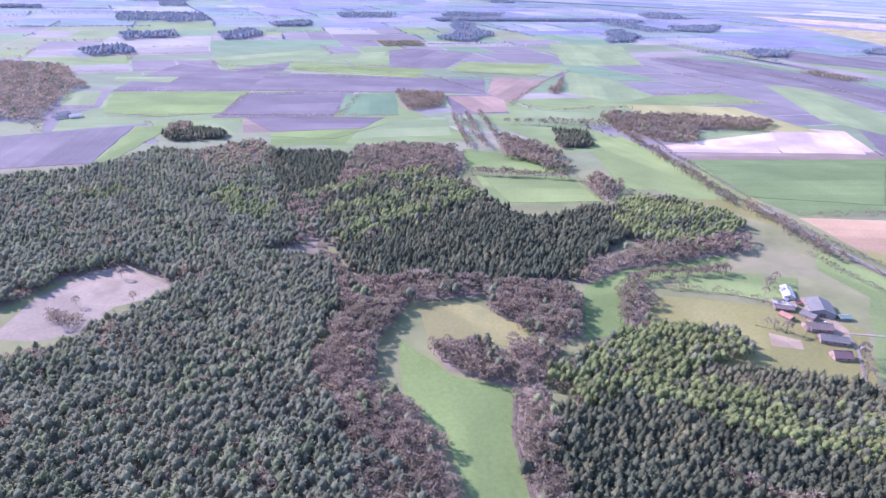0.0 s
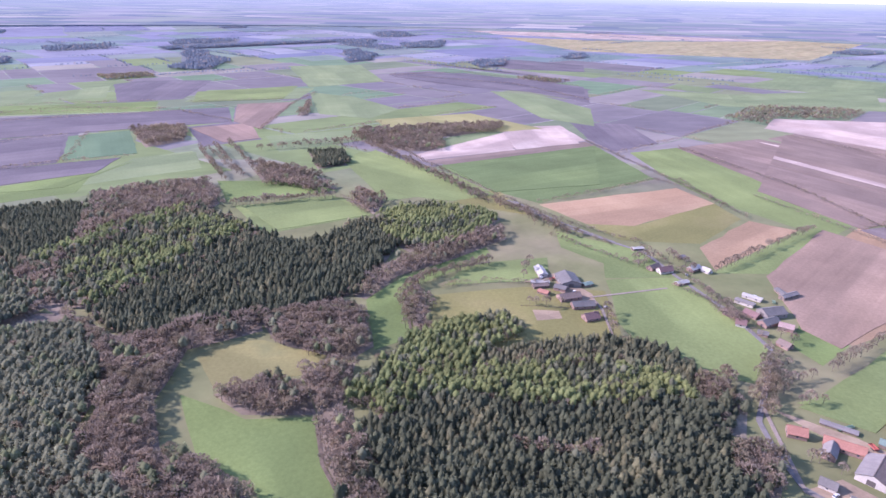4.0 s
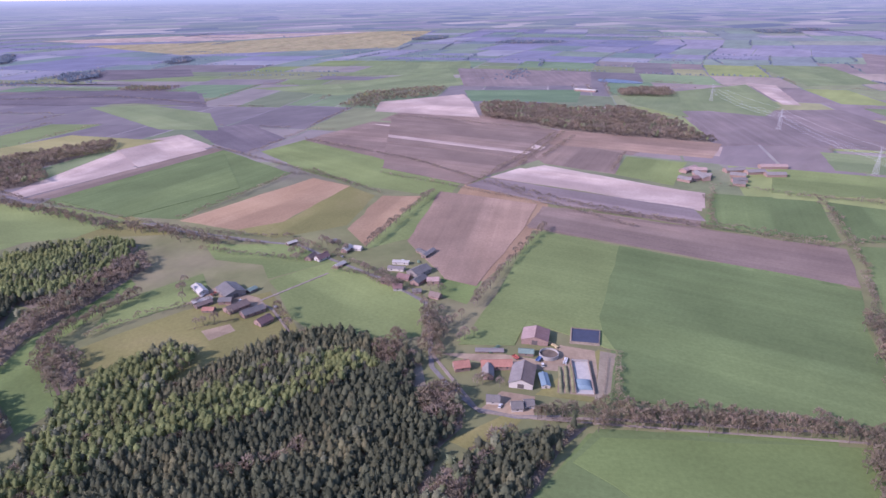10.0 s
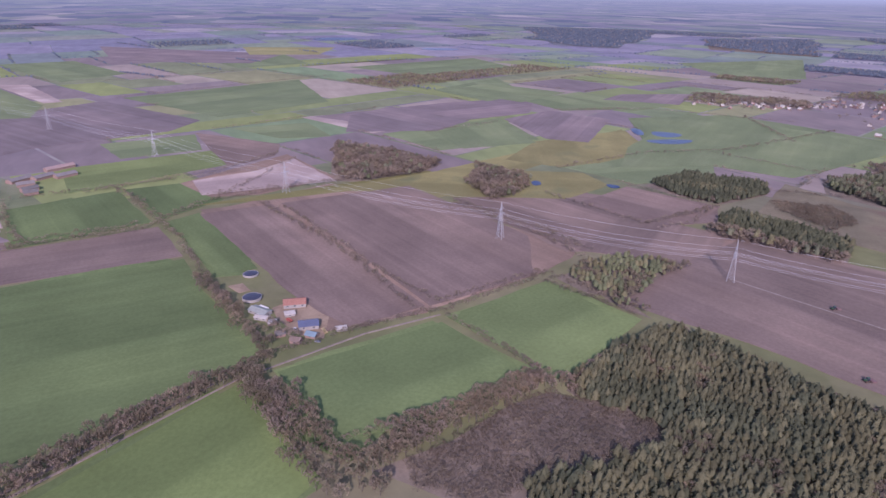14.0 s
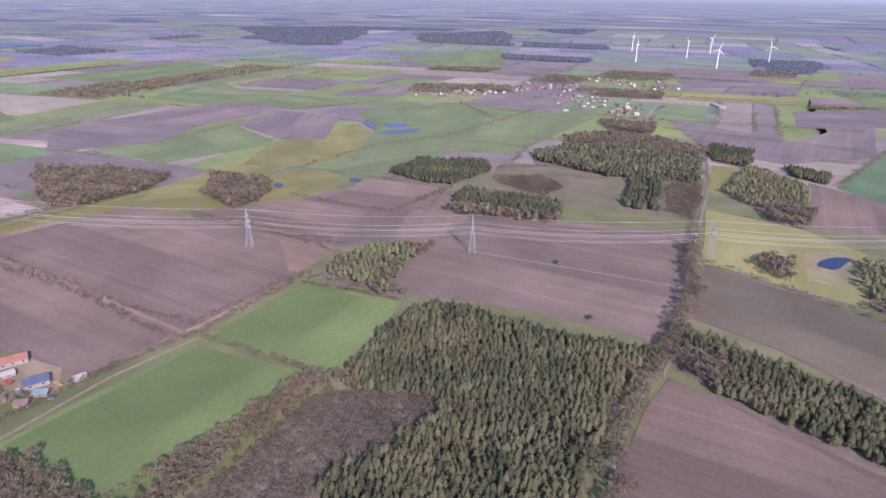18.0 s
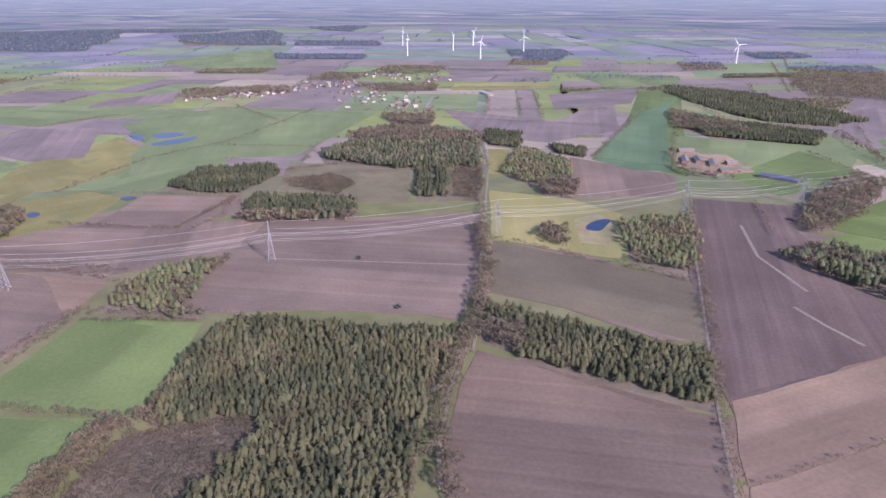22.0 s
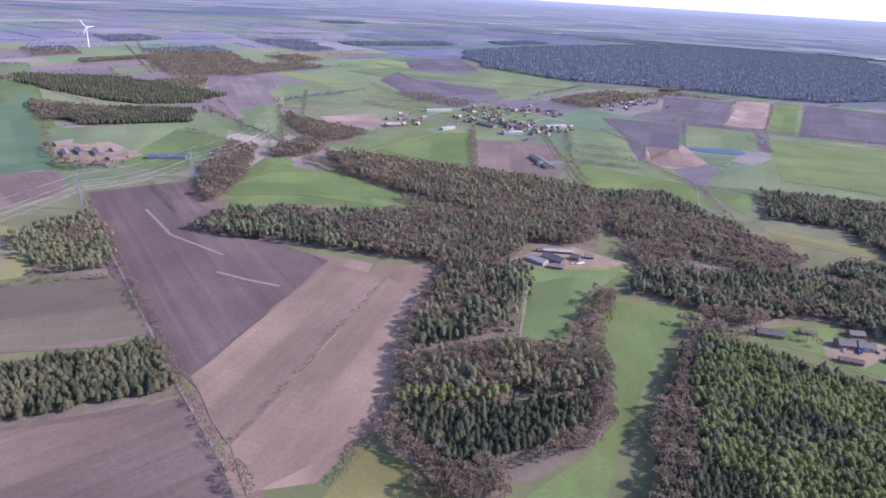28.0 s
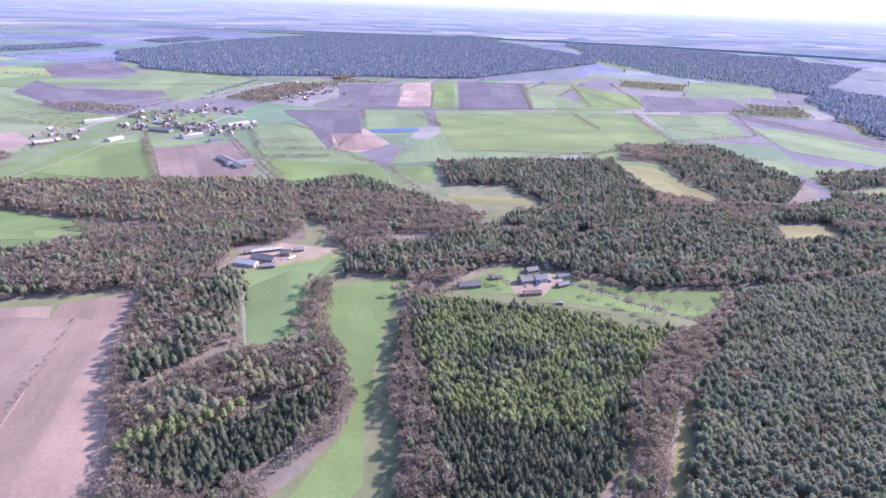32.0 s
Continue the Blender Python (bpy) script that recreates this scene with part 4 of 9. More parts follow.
field("litter", 0.064, [(-249, -215), (-219, -183), (-186, -156), (-166, -138), (-184, -115), (-203, -135), (-239, -175), (-290, -226), (-340, -270), (-331, -279)])
field("litter", 0.088, [(-416, -398), (-352, -363), (-394, -317), (-425, -296), (-482, -272), (-497, -216), (-503, -154), (-565, -90), (-729, 71), (-1119, 77), (-985, -60), (-892, -68), (-826, -153), (-770, -205), (-662, -234), (-646, -324), (-608, -348), (-564, -336), (-508, -357), (-456, -389), (-439, -420), (-442, -507)])
field("litter", 0.096, [(-705, -217), (-769, -165), (-793, -95), (-863, -109), (-823, -172), (-823, -244)])
field("litter", 0.096, [(-977, -361), (-1005, -297), (-1077, -265), (-1139, -342), (-1068, -408)])
field("litter", 0.096, [(-377, -296), (-405, -282), (-469, -277), (-421, -294), (-377, -322)])
field("litter", 0.096, [(-434, -476), (-474, -428), (-510, -370), (-580, -435), (-597, -584), (-517, -609)])
field("litter", 0.104, [(-170, -508), (-230, -466), (-307, -478), (-396, -456), (-509, -598), (-353, -557), (-282, -607), (-152, -602)])
field("litter", 0.104, [(-390, -399), (-436, -356), (-510, -370), (-474, -428), (-418, -448)])
field("litter", 0.064, [(-103, -207), (-137, -194), (-145, -207), (-127, -221), (-99, -225)])
field("litter", 0.016, [(508, -588), (438, -581), (441, -631), (497, -663), (539, -609)])
field("litter", 0.016, [(-56, -744), (-89, -777), (-137, -875), (-150, -960), (-113, -949), (-63, -833)])
field("litter", 0.048, [(214, -693), (182, -714), (207, -777), (246, -768)])
field("litter", 0.016, [(474, -456), (365, -518), (372, -528), (484, -484), (487, -470)])
field("litter", 0.016, [(360, -280), (339, -292), (394, -289), (407, -276)])
field("litter", 0.088, [(-193, 555), (-162, 498), (-127, 480), (-74, 514), (-14, 641), (-56, 697), (-106, 641), (-135, 608), (-166, 610), (-176, 583)])
field("litter", 0.088, [(-282, 643), (-258, 703), (-302, 790), (-339, 752), (-358, 715), (-358, 681)])
field("litter", 0.016, [(-423, 784), (-416, 826), (-435, 863), (-454, 832), (-454, 807)])
field("litter", 0.016, [(200, 954), (243, 925), (284, 925), (311, 1000), (275, 1068), (209, 1116), (175, 1084)])
field("litter", 0.032, [(100, 865), (134, 888), (129, 935), (105, 921), (83, 907)])
field("litter", 0.128, [(58, 314), (104, 301), (188, 279), (263, 248), (268, 264), (261, 311), (232, 342), (165, 352), (104, 340), (58, 334)])
field("soil", 0.024, [(-656, 712), (-567, 605), (-463, 653), (-506, 837), (-628, 733)])
field("fargreen", 0.032, [(-463, 657), (-436, 663), (-474, 845), (-506, 837)])
field("fargreen", 0.016, [(-684, 932), (-637, 946), (-689, 1054), (-745, 1037)])
field("fargreen", 0.040, [(-618, 930), (-634, 865), (-593, 781), (-429, 908), (-446, 1112), (-671, 1048)])
field("dimmauve", 0.048, [(-429, 908), (-257, 963), (-271, 1183), (-446, 1112)])
field("fargreen", 0.016, [(-250, 968), (-164, 991), (-182, 1175), (-257, 1170)])
field("lush", 0.096, [(-291, 778), (-202, 808), (-199, 902), (-314, 842)])
field("soil", 0.104, [(-350, 833), (-199, 902), (-180, 979), (-382, 913)])
field("fargreen", 0.112, [(-366, 813), (-354, 822), (-384, 906), (-442, 890)])
field("fargreen", 0.112, [(-179, 885), (-74, 885), (-84, 1000), (-161, 972)])
field("dimmauve", 0.008, [(-73, 1024), (19, 1062), (-19, 1225), (-102, 1187)])
field("dimmauve", 0.056, [(-701, 1203), (-674, 1053), (-271, 1183), (-29, 1221), (-36, 1390), (-569, 1323), (-708, 1382)])
field("fargreen", 0.064, [(-725, 1149), (-623, 1163), (-634, 1226), (-744, 1190)])
field("fargreen", 0.064, [(-179, 1364), (-170, 1438), (-437, 1501), (-471, 1358)])
field("fargreen", 0.008, [(-411, 1530), (-296, 1572), (-317, 1766), (-437, 1657)])
field("fargreen", 0.008, [(-445, 1527), (-451, 1711), (-519, 1708), (-730, 1438)])
field("dimmauve", 0.072, [(-314, 1792), (-261, 1491), (-133, 1519), (-83, 1838), (-253, 1857)])
field("dimmauve", 0.064, [(-549, 1307), (-471, 1358), (-491, 1500), (-578, 1361)])
field("fargreen", 0.080, [(-128, 1477), (114, 1482), (167, 1651), (-88, 1652)])
field("dimmauve", 0.064, [(-27, 1199), (47, 1282), (100, 1437), (-24, 1395)])
field("lush", 0.032, [(-32, 730), (97, 746), (58, 799), (-45, 824)])
field("grass", 0.096, [(4, 612), (118, 646), (97, 717), (-24, 713)])
field("fargreen", 0.024, [(40, 966), (186, 1024), (188, 1110), (24, 1087)])
field("fargreen", 0.120, [(-66, 893), (-79, 993), (-160, 964), (-198, 895), (-201, 839)])
field("grass", 0.072, [(137, 767), (142, 692), (249, 708), (233, 813), (183, 949), (137, 911)])
field("lush", 0.096, [(-42, 290), (-15, 257), (0, 219), (0, 195), (29, 199), (27, 230), (20, 269), (22, 305), (-17, 313), (-29, 326), (-54, 348)])
field("dry", 0.104, [(-35, 350), (17, 350), (47, 359), (-4, 401), (-29, 405), (-47, 391)])
field("lush", 0.080, [(67, 368), (97, 378), (119, 460), (203, 502), (207, 526), (113, 479), (76, 445)])
field("sand", 0.032, [(-277, 310), (-253, 324), (-254, 357), (-230, 381), (-233, 394), (-278, 420), (-301, 406), (-313, 359), (-308, 322), (-320, 307)])
field("crop", 0.008, [(248, 829), (284, 696), (316, 642), (513, 702), (536, 904), (266, 847)])
field("pale", 0.080, [(237, 871), (397, 918), (540, 941), (559, 1073), (467, 1078), (425, 1031), (230, 904)])
field("fargreen", 0.088, [(278, 935), (425, 1031), (440, 1068), (299, 1005)])
field("soil", 0.088, [(263, 838), (536, 904), (535, 933), (235, 865)])
field("dimmauve", 0.088, [(552, 951), (542, 860), (650, 894), (693, 1060), (592, 1101)])
field("ochre", 0.008, [(335, 563), (382, 545), (520, 591), (516, 659), (313, 637)])
field("dull", 0.016, [(345, 511), (417, 483), (511, 536), (520, 591), (382, 545), (335, 563)])
field("ochre", 0.024, [(409, 474), (387, 424), (544, 490), (515, 529)])
field("grass", 0.032, [(531, 693), (526, 597), (550, 492), (381, 419), (434, 403), (649, 503), (662, 861), (566, 847)])
field("ochre", 0.040, [(424, 401), (392, 330), (392, 286), (543, 316), (609, 354), (626, 484)])
field("lush", 0.048, [(349, 299), (350, 271), (390, 287), (382, 323)])
field("soil", 0.040, [(639, 549), (655, 482), (795, 474), (952, 528), (851, 890), (662, 861)])
field("pale", 0.048, [(858, 670), (834, 501), (857, 497), (903, 684), (830, 883)])
field("soil", 0.056, [(867, 888), (919, 695), (869, 504), (980, 535), (1032, 747), (969, 921)])
field("grass", 0.024, [(277, 508), (297, 463), (282, 434), (344, 420), (346, 483), (293, 551)])
field("grass", 0.136, [(250, 360), (241, 304), (290, 266), (333, 301), (343, 419), (280, 430)])
field("dull", 0.144, [(102, 359), (151, 324), (228, 311), (250, 360), (268, 411), (205, 435), (130, 439)])
field("dull", 0.064, [(247, 641), (287, 605), (288, 708), (217, 669)])
field("grass", 0.096, [(125, 887), (142, 728), (219, 674), (279, 685), (257, 785), (157, 942)])
field("grass", 0.152, [(176, 489), (143, 455), (230, 442), (253, 488), (198, 491)])
field("fargreen", 0.008, [(1041, 1209), (1407, 1059), (1522, 1165), (994, 1497)])
field("fargreen", 0.016, [(1324, 1512), (1577, 1204), (1906, 1465), (1692, 1689)])
field("dimmauve", 0.016, [(766, 1470), (871, 1505), (562, 1985), (407, 1905)])
field("pale", 0.008, [(1534, 3857), (2123, 3341), (3242, 3263), (2263, 4005), (1477, 4321)])
field("bog", 0.016, [(1442, 2656), (2237, 2157), (3465, 2989), (3243, 3262), (2064, 3248), (1448, 3641)])
field("grass", 0.144, [(339, 246), (300, 242), (370, 192), (391, 177), (532, 230), (523, 308)])
field("crop", 0.152, [(385, 173), (333, 138), (302, 130), (372, 22), (576, 65), (564, 112), (532, 230)])
field("soil", 0.160, [(531, 310), (554, 164), (561, 112), (644, 135), (607, 334), (573, 347)])
field("pale", 0.168, [(682, 277), (690, 207), (755, 228), (760, 451), (680, 475)])
field("soil", 0.176, [(622, 297), (637, 190), (682, 207), (676, 273), (664, 473)])
field("soil", 0.176, [(768, 456), (775, 351), (925, 405), (974, 543), (798, 493)])
field("pale", 0.184, [(934, 377), (960, 275), (1024, 291), (1008, 383), (976, 475)])
field("soil", 0.192, [(906, 493), (890, 380), (934, 377), (976, 475), (995, 556)])
field("grass", 0.200, [(775, 351), (769, 270), (895, 299), (877, 382)])
field("crop", 0.184, [(640, 177), (657, 125), (793, 161), (759, 218)])
field("teal", 0.024, [(1162, 891), (1285, 687), (1471, 776), (1293, 1011)])
field("pale", 0.064, [(934, 969), (1009, 751), (1135, 862), (1239, 970), (1032, 1051)])
field("fargreen", 0.024, [(1101, 1244), (1409, 1125), (1666, 1367), (1181, 1365)])
field("mauve", 0.032, [(1350, 1058), (1556, 793), (1834, 942), (1689, 1350)])
field("fargreen", 0.016, [(1344, 594), (1243, 433), (1373, 347), (1767, 461), (1435, 662)])
field("mauve", 0.192, [(1024, 295), (1071, 259), (1360, 343), (1243, 433)])
field("dull", 0.112, [(216, 164), (228, 155), (255, 158), (254, 168), (215, 179)])
field("lush", 0.160, [(193, 113), (311, 8), (349, 17), (304, 80), (268, 123), (212, 120)])
field("dull", 0.160, [(281, 165), (296, 134), (354, 145), (352, 160)])
field("crop", 0.168, [(176, 120), (246, -30), (273, -25), (350, 2), (275, 121), (204, 121)])
field("soil", 0.192, [(527, 329), (550, 237), (584, 54), (635, 62), (636, 186), (598, 355)])
field("mead", 0.176, [(281, -42), (278, -82), (285, -110), (305, -178), (384, -137), (358, -18)])
field("mead", 0.184, [(302, -182), (303, -200), (345, -281), (422, -245), (393, -146)])
field("fawn", 0.192, [(397, -86), (405, -139), (440, -255), (461, -295), (478, -312), (704, -207), (764, -128), (694, 24), (418, -60)])
field("fawn", 0.200, [(583, -11), (418, -60), (395, -85), (405, -130), (709, -34), (705, 24)])
field("crop", 0.208, [(516, 13), (514, -9), (552, -20), (694, 24), (674, 57)])
field("crop", 0.192, [(650, 191), (672, 84), (785, 108), (764, 221)])
field("crop", 0.216, [(679, 66), (735, -2), (815, 32), (802, 102)])
field("fawn", 0.224, [(750, 25), (742, -43), (792, -140), (934, -97), (817, 47)])
field("dull", 0.232, [(718, -54), (735, -265), (787, -268), (748, -98), (721, 30)])
field("dry", 0.240, [(668, -237), (777, -437), (770, -607), (955, -688), (825, -377), (763, -230)])
field("soil", 0.200, [(475, -298), (471, -313), (516, -420), (635, -419), (663, -255)])
field("soil", 0.248, [(517, -409), (496, -494), (539, -531), (670, -368), (667, -317)])
field("soil", 0.200, [(355, -294), (301, -327), (291, -373), (432, -512), (416, -427), (373, -287)])
field("fargreen", 0.008, [(971, 128), (995, 19), (1114, 30), (1077, 167)])
field("grass", 0.240, [(811, 167), (899, -21), (992, -6), (934, 196)])
field("soil", 0.248, [(1013, 11), (884, -13), (928, -79), (1003, -95), (1129, 30)])
field("mauve", 0.256, [(1055, 295), (1150, 70), (1238, 21), (1510, 212), (1308, 462)])
field("fargreen", 0.264, [(1265, -11), (1387, -241), (1767, -229), (1547, 178)])
field("fargreen", 0.248, [(893, -318), (921, -505), (1112, -520), (1034, -267)])
field("pale", 0.256, [(1044, -250), (1056, -287), (1231, -214), (1222, -159)])
field("mauve", 0.272, [(1079, -308), (1148, -604), (1341, -712), (1306, -467), (1222, -180)])
field("fargreen", 0.280, [(1046, -99), (1039, -182), (1165, -162), (1149, -29)])
field("fargreen", 0.280, [(1305, -579), (1379, -718), (1678, -768), (1504, -520)])
field("fargreen", 0.288, [(1109, -813), (1150, -953), (1381, -857), (1305, -668)])
field("pale", 0.264, [(1512, 322), (1522, 288), (1818, 410), (1833, 487)])
field("fargreen", 0.272, [(1341, 473), (1341, 311), (1486, 318), (1796, 477), (1578, 573)])
field("fargreen", 0.008, [(1853, 344), (2002, 208), (2388, 397), (2316, 605)])
field("fargreen", 0.008, [(2074, -92), (2171, -317), (2490, -279), (2413, 11)])
field("mauve", 0.016, [(2347, 279), (2206, -136), (2514, -281), (2975, 394)])
field("gold", 0.024, [(2512, -155), (2470, -402), (2775, -523), (2852, -152)])
field("fargreen", 0.008, [(1764, -573), (1909, -942), (2232, -927), (2037, -422)])
field("fargreen", 0.256, [(648, -498), (646, -622), (739, -702), (762, -446)])
field("fawn", 0.208, [(396, -40), (401, -135), (414, -145), (483, -61)])
field("soil", 0.256, [(571, -271), (478, -312), (480, -383), (511, -415), (665, -349), (646, -243)])
field("soil", 0.264, [(518, -414), (501, -465), (540, -536), (643, -481), (606, -394)])
field("red", 0.264, [(334, -314), (224, -365), (176, -372), (209, -461), (230, -547), (377, -530), (481, -499), (411, -394), (373, -293)])
field("soil", 0.272, [(360, -509), (233, -543), (258, -607), (369, -530), (478, -496)])
field("dry", 0.272, [(724, -147), (709, -206), (668, -258), (620, -381), (655, -463), (716, -462), (790, -306), (770, -233), (745, -133)])
field("dry", 0.280, [(908, -489), (813, -393), (751, -449), (767, -621), (944, -688), (928, -583)])
field("mead", 0.200, [(382, -154), (301, -180), (289, -187), (341, -284), (424, -250), (395, -160)])
field("mead", 0.208, [(292, -16), (259, -46), (280, -74), (294, -134), (301, -169), (388, -135), (362, -32)])
field("fargreen", 0.288, [(729, -470), (730, -646), (643, -862), (694, -1076), (868, -1040), (1020, -989), (1047, -766), (789, -627), (740, -459)])
field("fargreen", 0.296, [(895, -360), (898, -488), (1076, -500), (1021, -340)])
field("fargreen", 0.008, [(1506, -1463), (1441, -1664), (1920, -2176), (1923, -1578)])
field("fargreen", 0.296, [(1156, -681), (1138, -820), (1344, -768), (1317, -657)])
field("fargreen", 0.304, [(1274, -647), (1379, -818), (1586, -698), (1487, -539)])
field("mauve", 0.296, [(1260, -846), (1153, -973), (1279, -1121), (1320, -936)])
field("mauve", 0.304, [(923, -518), (877, -571), (1046, -724), (1161, -659), (1102, -524)])
field("mauve", 0.304, [(1066, -212), (1033, -368), (1106, -455), (1295, -356), (1214, -250)])
field("heath", 0.280, [(512, -563), (409, -597), (354, -607), (419, -728), (496, -694), (593, -688)])
field("mauve", 0.064, [(418, -967), (305, -973), (224, -1126), (325, -1500), (350, -1157), (600, -1176)])
field("soil", 0.056, [(181, -705), (78, -768), (94, -862), (247, -896)])
field("crop", 0.072, [(154, -888), (77, -860), (191, -1627), (289, -1636), (223, -1155), (221, -920)])
field("mauve", 0.080, [(391, -1278), (265, -1424), (298, -1682), (465, -1462)])
field("fargreen", 0.088, [(356, -1626), (211, -1764), (244, -1985), (544, -1918)])
field("gold", 0.096, [(702, -1423), (499, -1563), (532, -1698), (746, -1540)])
field("mauve", 0.104, [(797, -1642), (590, -1870), (733, -1997), (946, -1862)])
field("soil", 0.272, [(176, -425), (118, -428), (38, -410), (12, -422), (36, -513), (167, -550), (214, -523)])
field("soil", 0.032, [(41, -205), (-19, -226), (-18, -272), (-1, -335), (66, -311)])
field("tilth", 0.040, [(113, -222), (89, -187), (-39, -308), (-37, -343), (0, -336), (110, -341), (147, -340)])
field("fargreen", 0.032, [(13, -958), (-57, -938), (-119, -1018), (-144, -1144), (-99, -1273), (26, -1144)])
field("teal", 0.080, [(146, -863), (102, -878), (168, -1268), (227, -1350), (214, -895)])
field("lush", 0.040, [(-110, -744), (-164, -736), (-187, -874), (-151, -878), (-88, -770)])
field("fargreen", 0.016, [(-182, -1111), (-225, -1105), (-266, -1348), (-168, -1236)])
field("dry", 0.080, [(307, -734), (295, -753), (341, -904), (373, -889)])
field("taupe", 0.280, [(174, -427), (111, -427), (10, -418), (24, -514), (81, -524), (216, -532)])
field("fargreen", 0.088, [(121, -1044), (13, -958), (21, -1122), (132, -1126)])
field("mauve", 0.024, [(-143, -1546), (-202, -1401), (-294, -1511), (-319, -1705), (-185, -1813)])
field("fawn", 0.048, [(-20, -286), (-19, -226), (-34, -237), (-32, -276)])
field("fawn", 0.112, [(-21, -295), (-30, -273), (-173, -486), (-130, -526), (-18, -335)])
field("fawn", 0.120, [(-32, -246), (-58, -241), (-89, -265), (-120, -304), (-155, -365), (-201, -427), (-231, -463), (-177, -484), (-32, -274)])
field("dull", 0.128, [(-40, -212), (-122, -178), (-119, -217), (-101, -246), (-88, -260), (-65, -237)])
field("lush", 0.048, [(-92, -665), (-192, -656), (-282, -657), (-223, -786), (-146, -816), (-69, -670)])
field("crop", 0.096, [(-30, -821), (-140, -976), (-54, -1092), (33, -885)])
field("fargreen", 0.104, [(-137, -1047), (-197, -971), (-247, -1253), (-116, -1114)])
field("pink", 0.016, [(-303, -1099), (-332, -1030), (-404, -1082), (-419, -1188), (-305, -1164)])
field("fargreen", 0.032, [(-297, -891), (-407, -734), (-555, -1040), (-390, -1020)])
field("soil", 0.040, [(-409, -733), (-467, -662), (-551, -728), (-634, -879), (-508, -927)])
field("fargreen", 0.032, [(-265, -1292), (-570, -1254), (-548, -1600), (-331, -1608)])
field("fargreen", 0.016, [(-754, -1591), (-798, -1304), (-1144, -1455), (-1222, -1834), (-1048, -1910)])
field("mauve", 0.040, [(-103, -1222), (-261, -1316), (-282, -1731), (-128, -1490)])
field("mead", 0.112, [(-225, -327), (-262, -317), (-338, -368), (-404, -408), (-375, -429), (-303, -443)])
field("lush", 0.128, [(-262, -276), (-234, -229), (-195, -208), (-150, -195), (-141, -170), (-181, -174), (-214, -205), (-243, -225), (-267, -246), (-329, -287), (-391, -319), (-324, -359)])
field("fargreen", 0.104, [(-535, -656), (-647, -556), (-831, -908), (-736, -980)])
field("lush", 0.048, [(-496, -929), (-339, -931), (-297, -889), (-397, -723), (-484, -898)])
field("dry", 0.120, [(-307, -434), (-386, -398), (-407, -412), (-359, -469), (-321, -478)])
field("dimmauve", 0.112, [(-800, -900), (-694, -736), (-875, -834), (-1015, -977), (-889, -1078)])
field("pink", 0.120, [(-701, -730), (-718, -686), (-799, -698), (-875, -834), (-831, -873)])
field("fargreen", 0.128, [(-862, -808), (-974, -750), (-1128, -886), (-1024, -969)])
field("dimmauve", 0.024, [(-1068, -1091), (-1140, -980), (-1441, -1217), (-1292, -1320)])
field("pink", 0.136, [(-1113, -947), (-1172, -901), (-1580, -1204), (-1464, -1233)])
field("fargreen", 0.144, [(-1152, -885), (-1191, -834), (-1666, -1181), (-1583, -1203)])
field("dimmauve", 0.152, [(-1194, -832), (-1330, -722), (-1761, -997), (-1648, -1158)])
field("fargreen", 0.160, [(-944, -700), (-694, -605), (-906, -466), (-1054, -372), (-1371, -657), (-1135, -860)])
field("fargreen", 0.168, [(-1039, -387), (-1155, -327), (-1473, -534), (-1366, -641)])
field("fargreen", 0.168, [(-1334, -719), (-1440, -633), (-1591, -752), (-1557, -870)])
field("fargreen", 0.176, [(-1446, -628), (-1553, -543), (-1821, -719), (-1770, -831)])
field("dimmauve", 0.184, [(-1513, -521), (-1707, -363), (-1881, -464), (-1831, -638)])
field("fargreen", 0.192, [(-1231, -351), (-1367, -250), (-1632, -371), (-1471, -505)])
field("dimmauve", 0.200, [(-1546, -254), (-1453, -32), (-1562, -38), (-1681, -280), (-1645, -361)])
field("fargreen", 0.200, [(-1276, -164), (-1250, -19), (-1389, -27), (-1503, -292)])
field("fargreen", 0.096, [(-1031, -147), (-1128, -88), (-1188, -133), (-1151, -195)])
field("lush", 0.112, [(-497, -611), (-627, -517), (-671, -618), (-582, -751)])
field("lush", 0.168, [(-638, -488), (-729, -548), (-674, -578)])
field("dry", 0.168, [(-602, -416), (-666, -335), (-684, -362), (-622, -449)])
field("dry", 0.104, [(-815, -234), (-818, -178), (-865, -183), (-961, -300), (-947, -362)])
field("dry", 0.104, [(-728, -79), (-784, -24), (-827, -53), (-784, -99)])
field("dry", 0.096, [(-991, -48), (-1021, -6), (-1075, -8), (-1003, -63)])
field("lush", 0.096, [(-440, -193), (-478, -95), (-552, -93), (-503, -154), (-476, -211), (-422, -230)])
field("lush", 0.096, [(-399, -260), (-426, -233), (-483, -261), (-463, -267), (-407, -280)])
field("dimmauve", 0.024, [(-1133, -2258), (-875, -2170), (-779, -1874), (-1010, -1856)])
field("fargreen", 0.024, [(-685, -1719), (-868, -1602), (-940, -1732), (-752, -1844)])
field("fargreen", 0.024, [(-2556, -999), (-2452, -431), (-2846, -466), (-2955, -898), (-3033, -1488)])
field("fargreen", 0.024, [(-3019, -918), (-3373, -514), (-3600, -1421), (-3573, -1871)])
field("dimmauve", 0.040, [(-720, -1834), (-596, -1653), (-576, -1407), (-817, -1389), (-857, -1480), (-705, -1643)])
field("umber", 0.288, [(29, -503), (6, -391), (-17, -332), (-126, -526), (-76, -562), (-35, -594), (5, -704), (42, -714), (65, -672)])
field("heath", 0.288, [(508, -588), (405, -577), (347, -598), (423, -726), (532, -662)])
field("taupe", 0.296, [(314, -625), (279, -641), (333, -767), (375, -749)])
field("gold", 0.304, [(218, -536), (132, -538), (88, -546), (121, -669), (187, -697), (286, -687)])
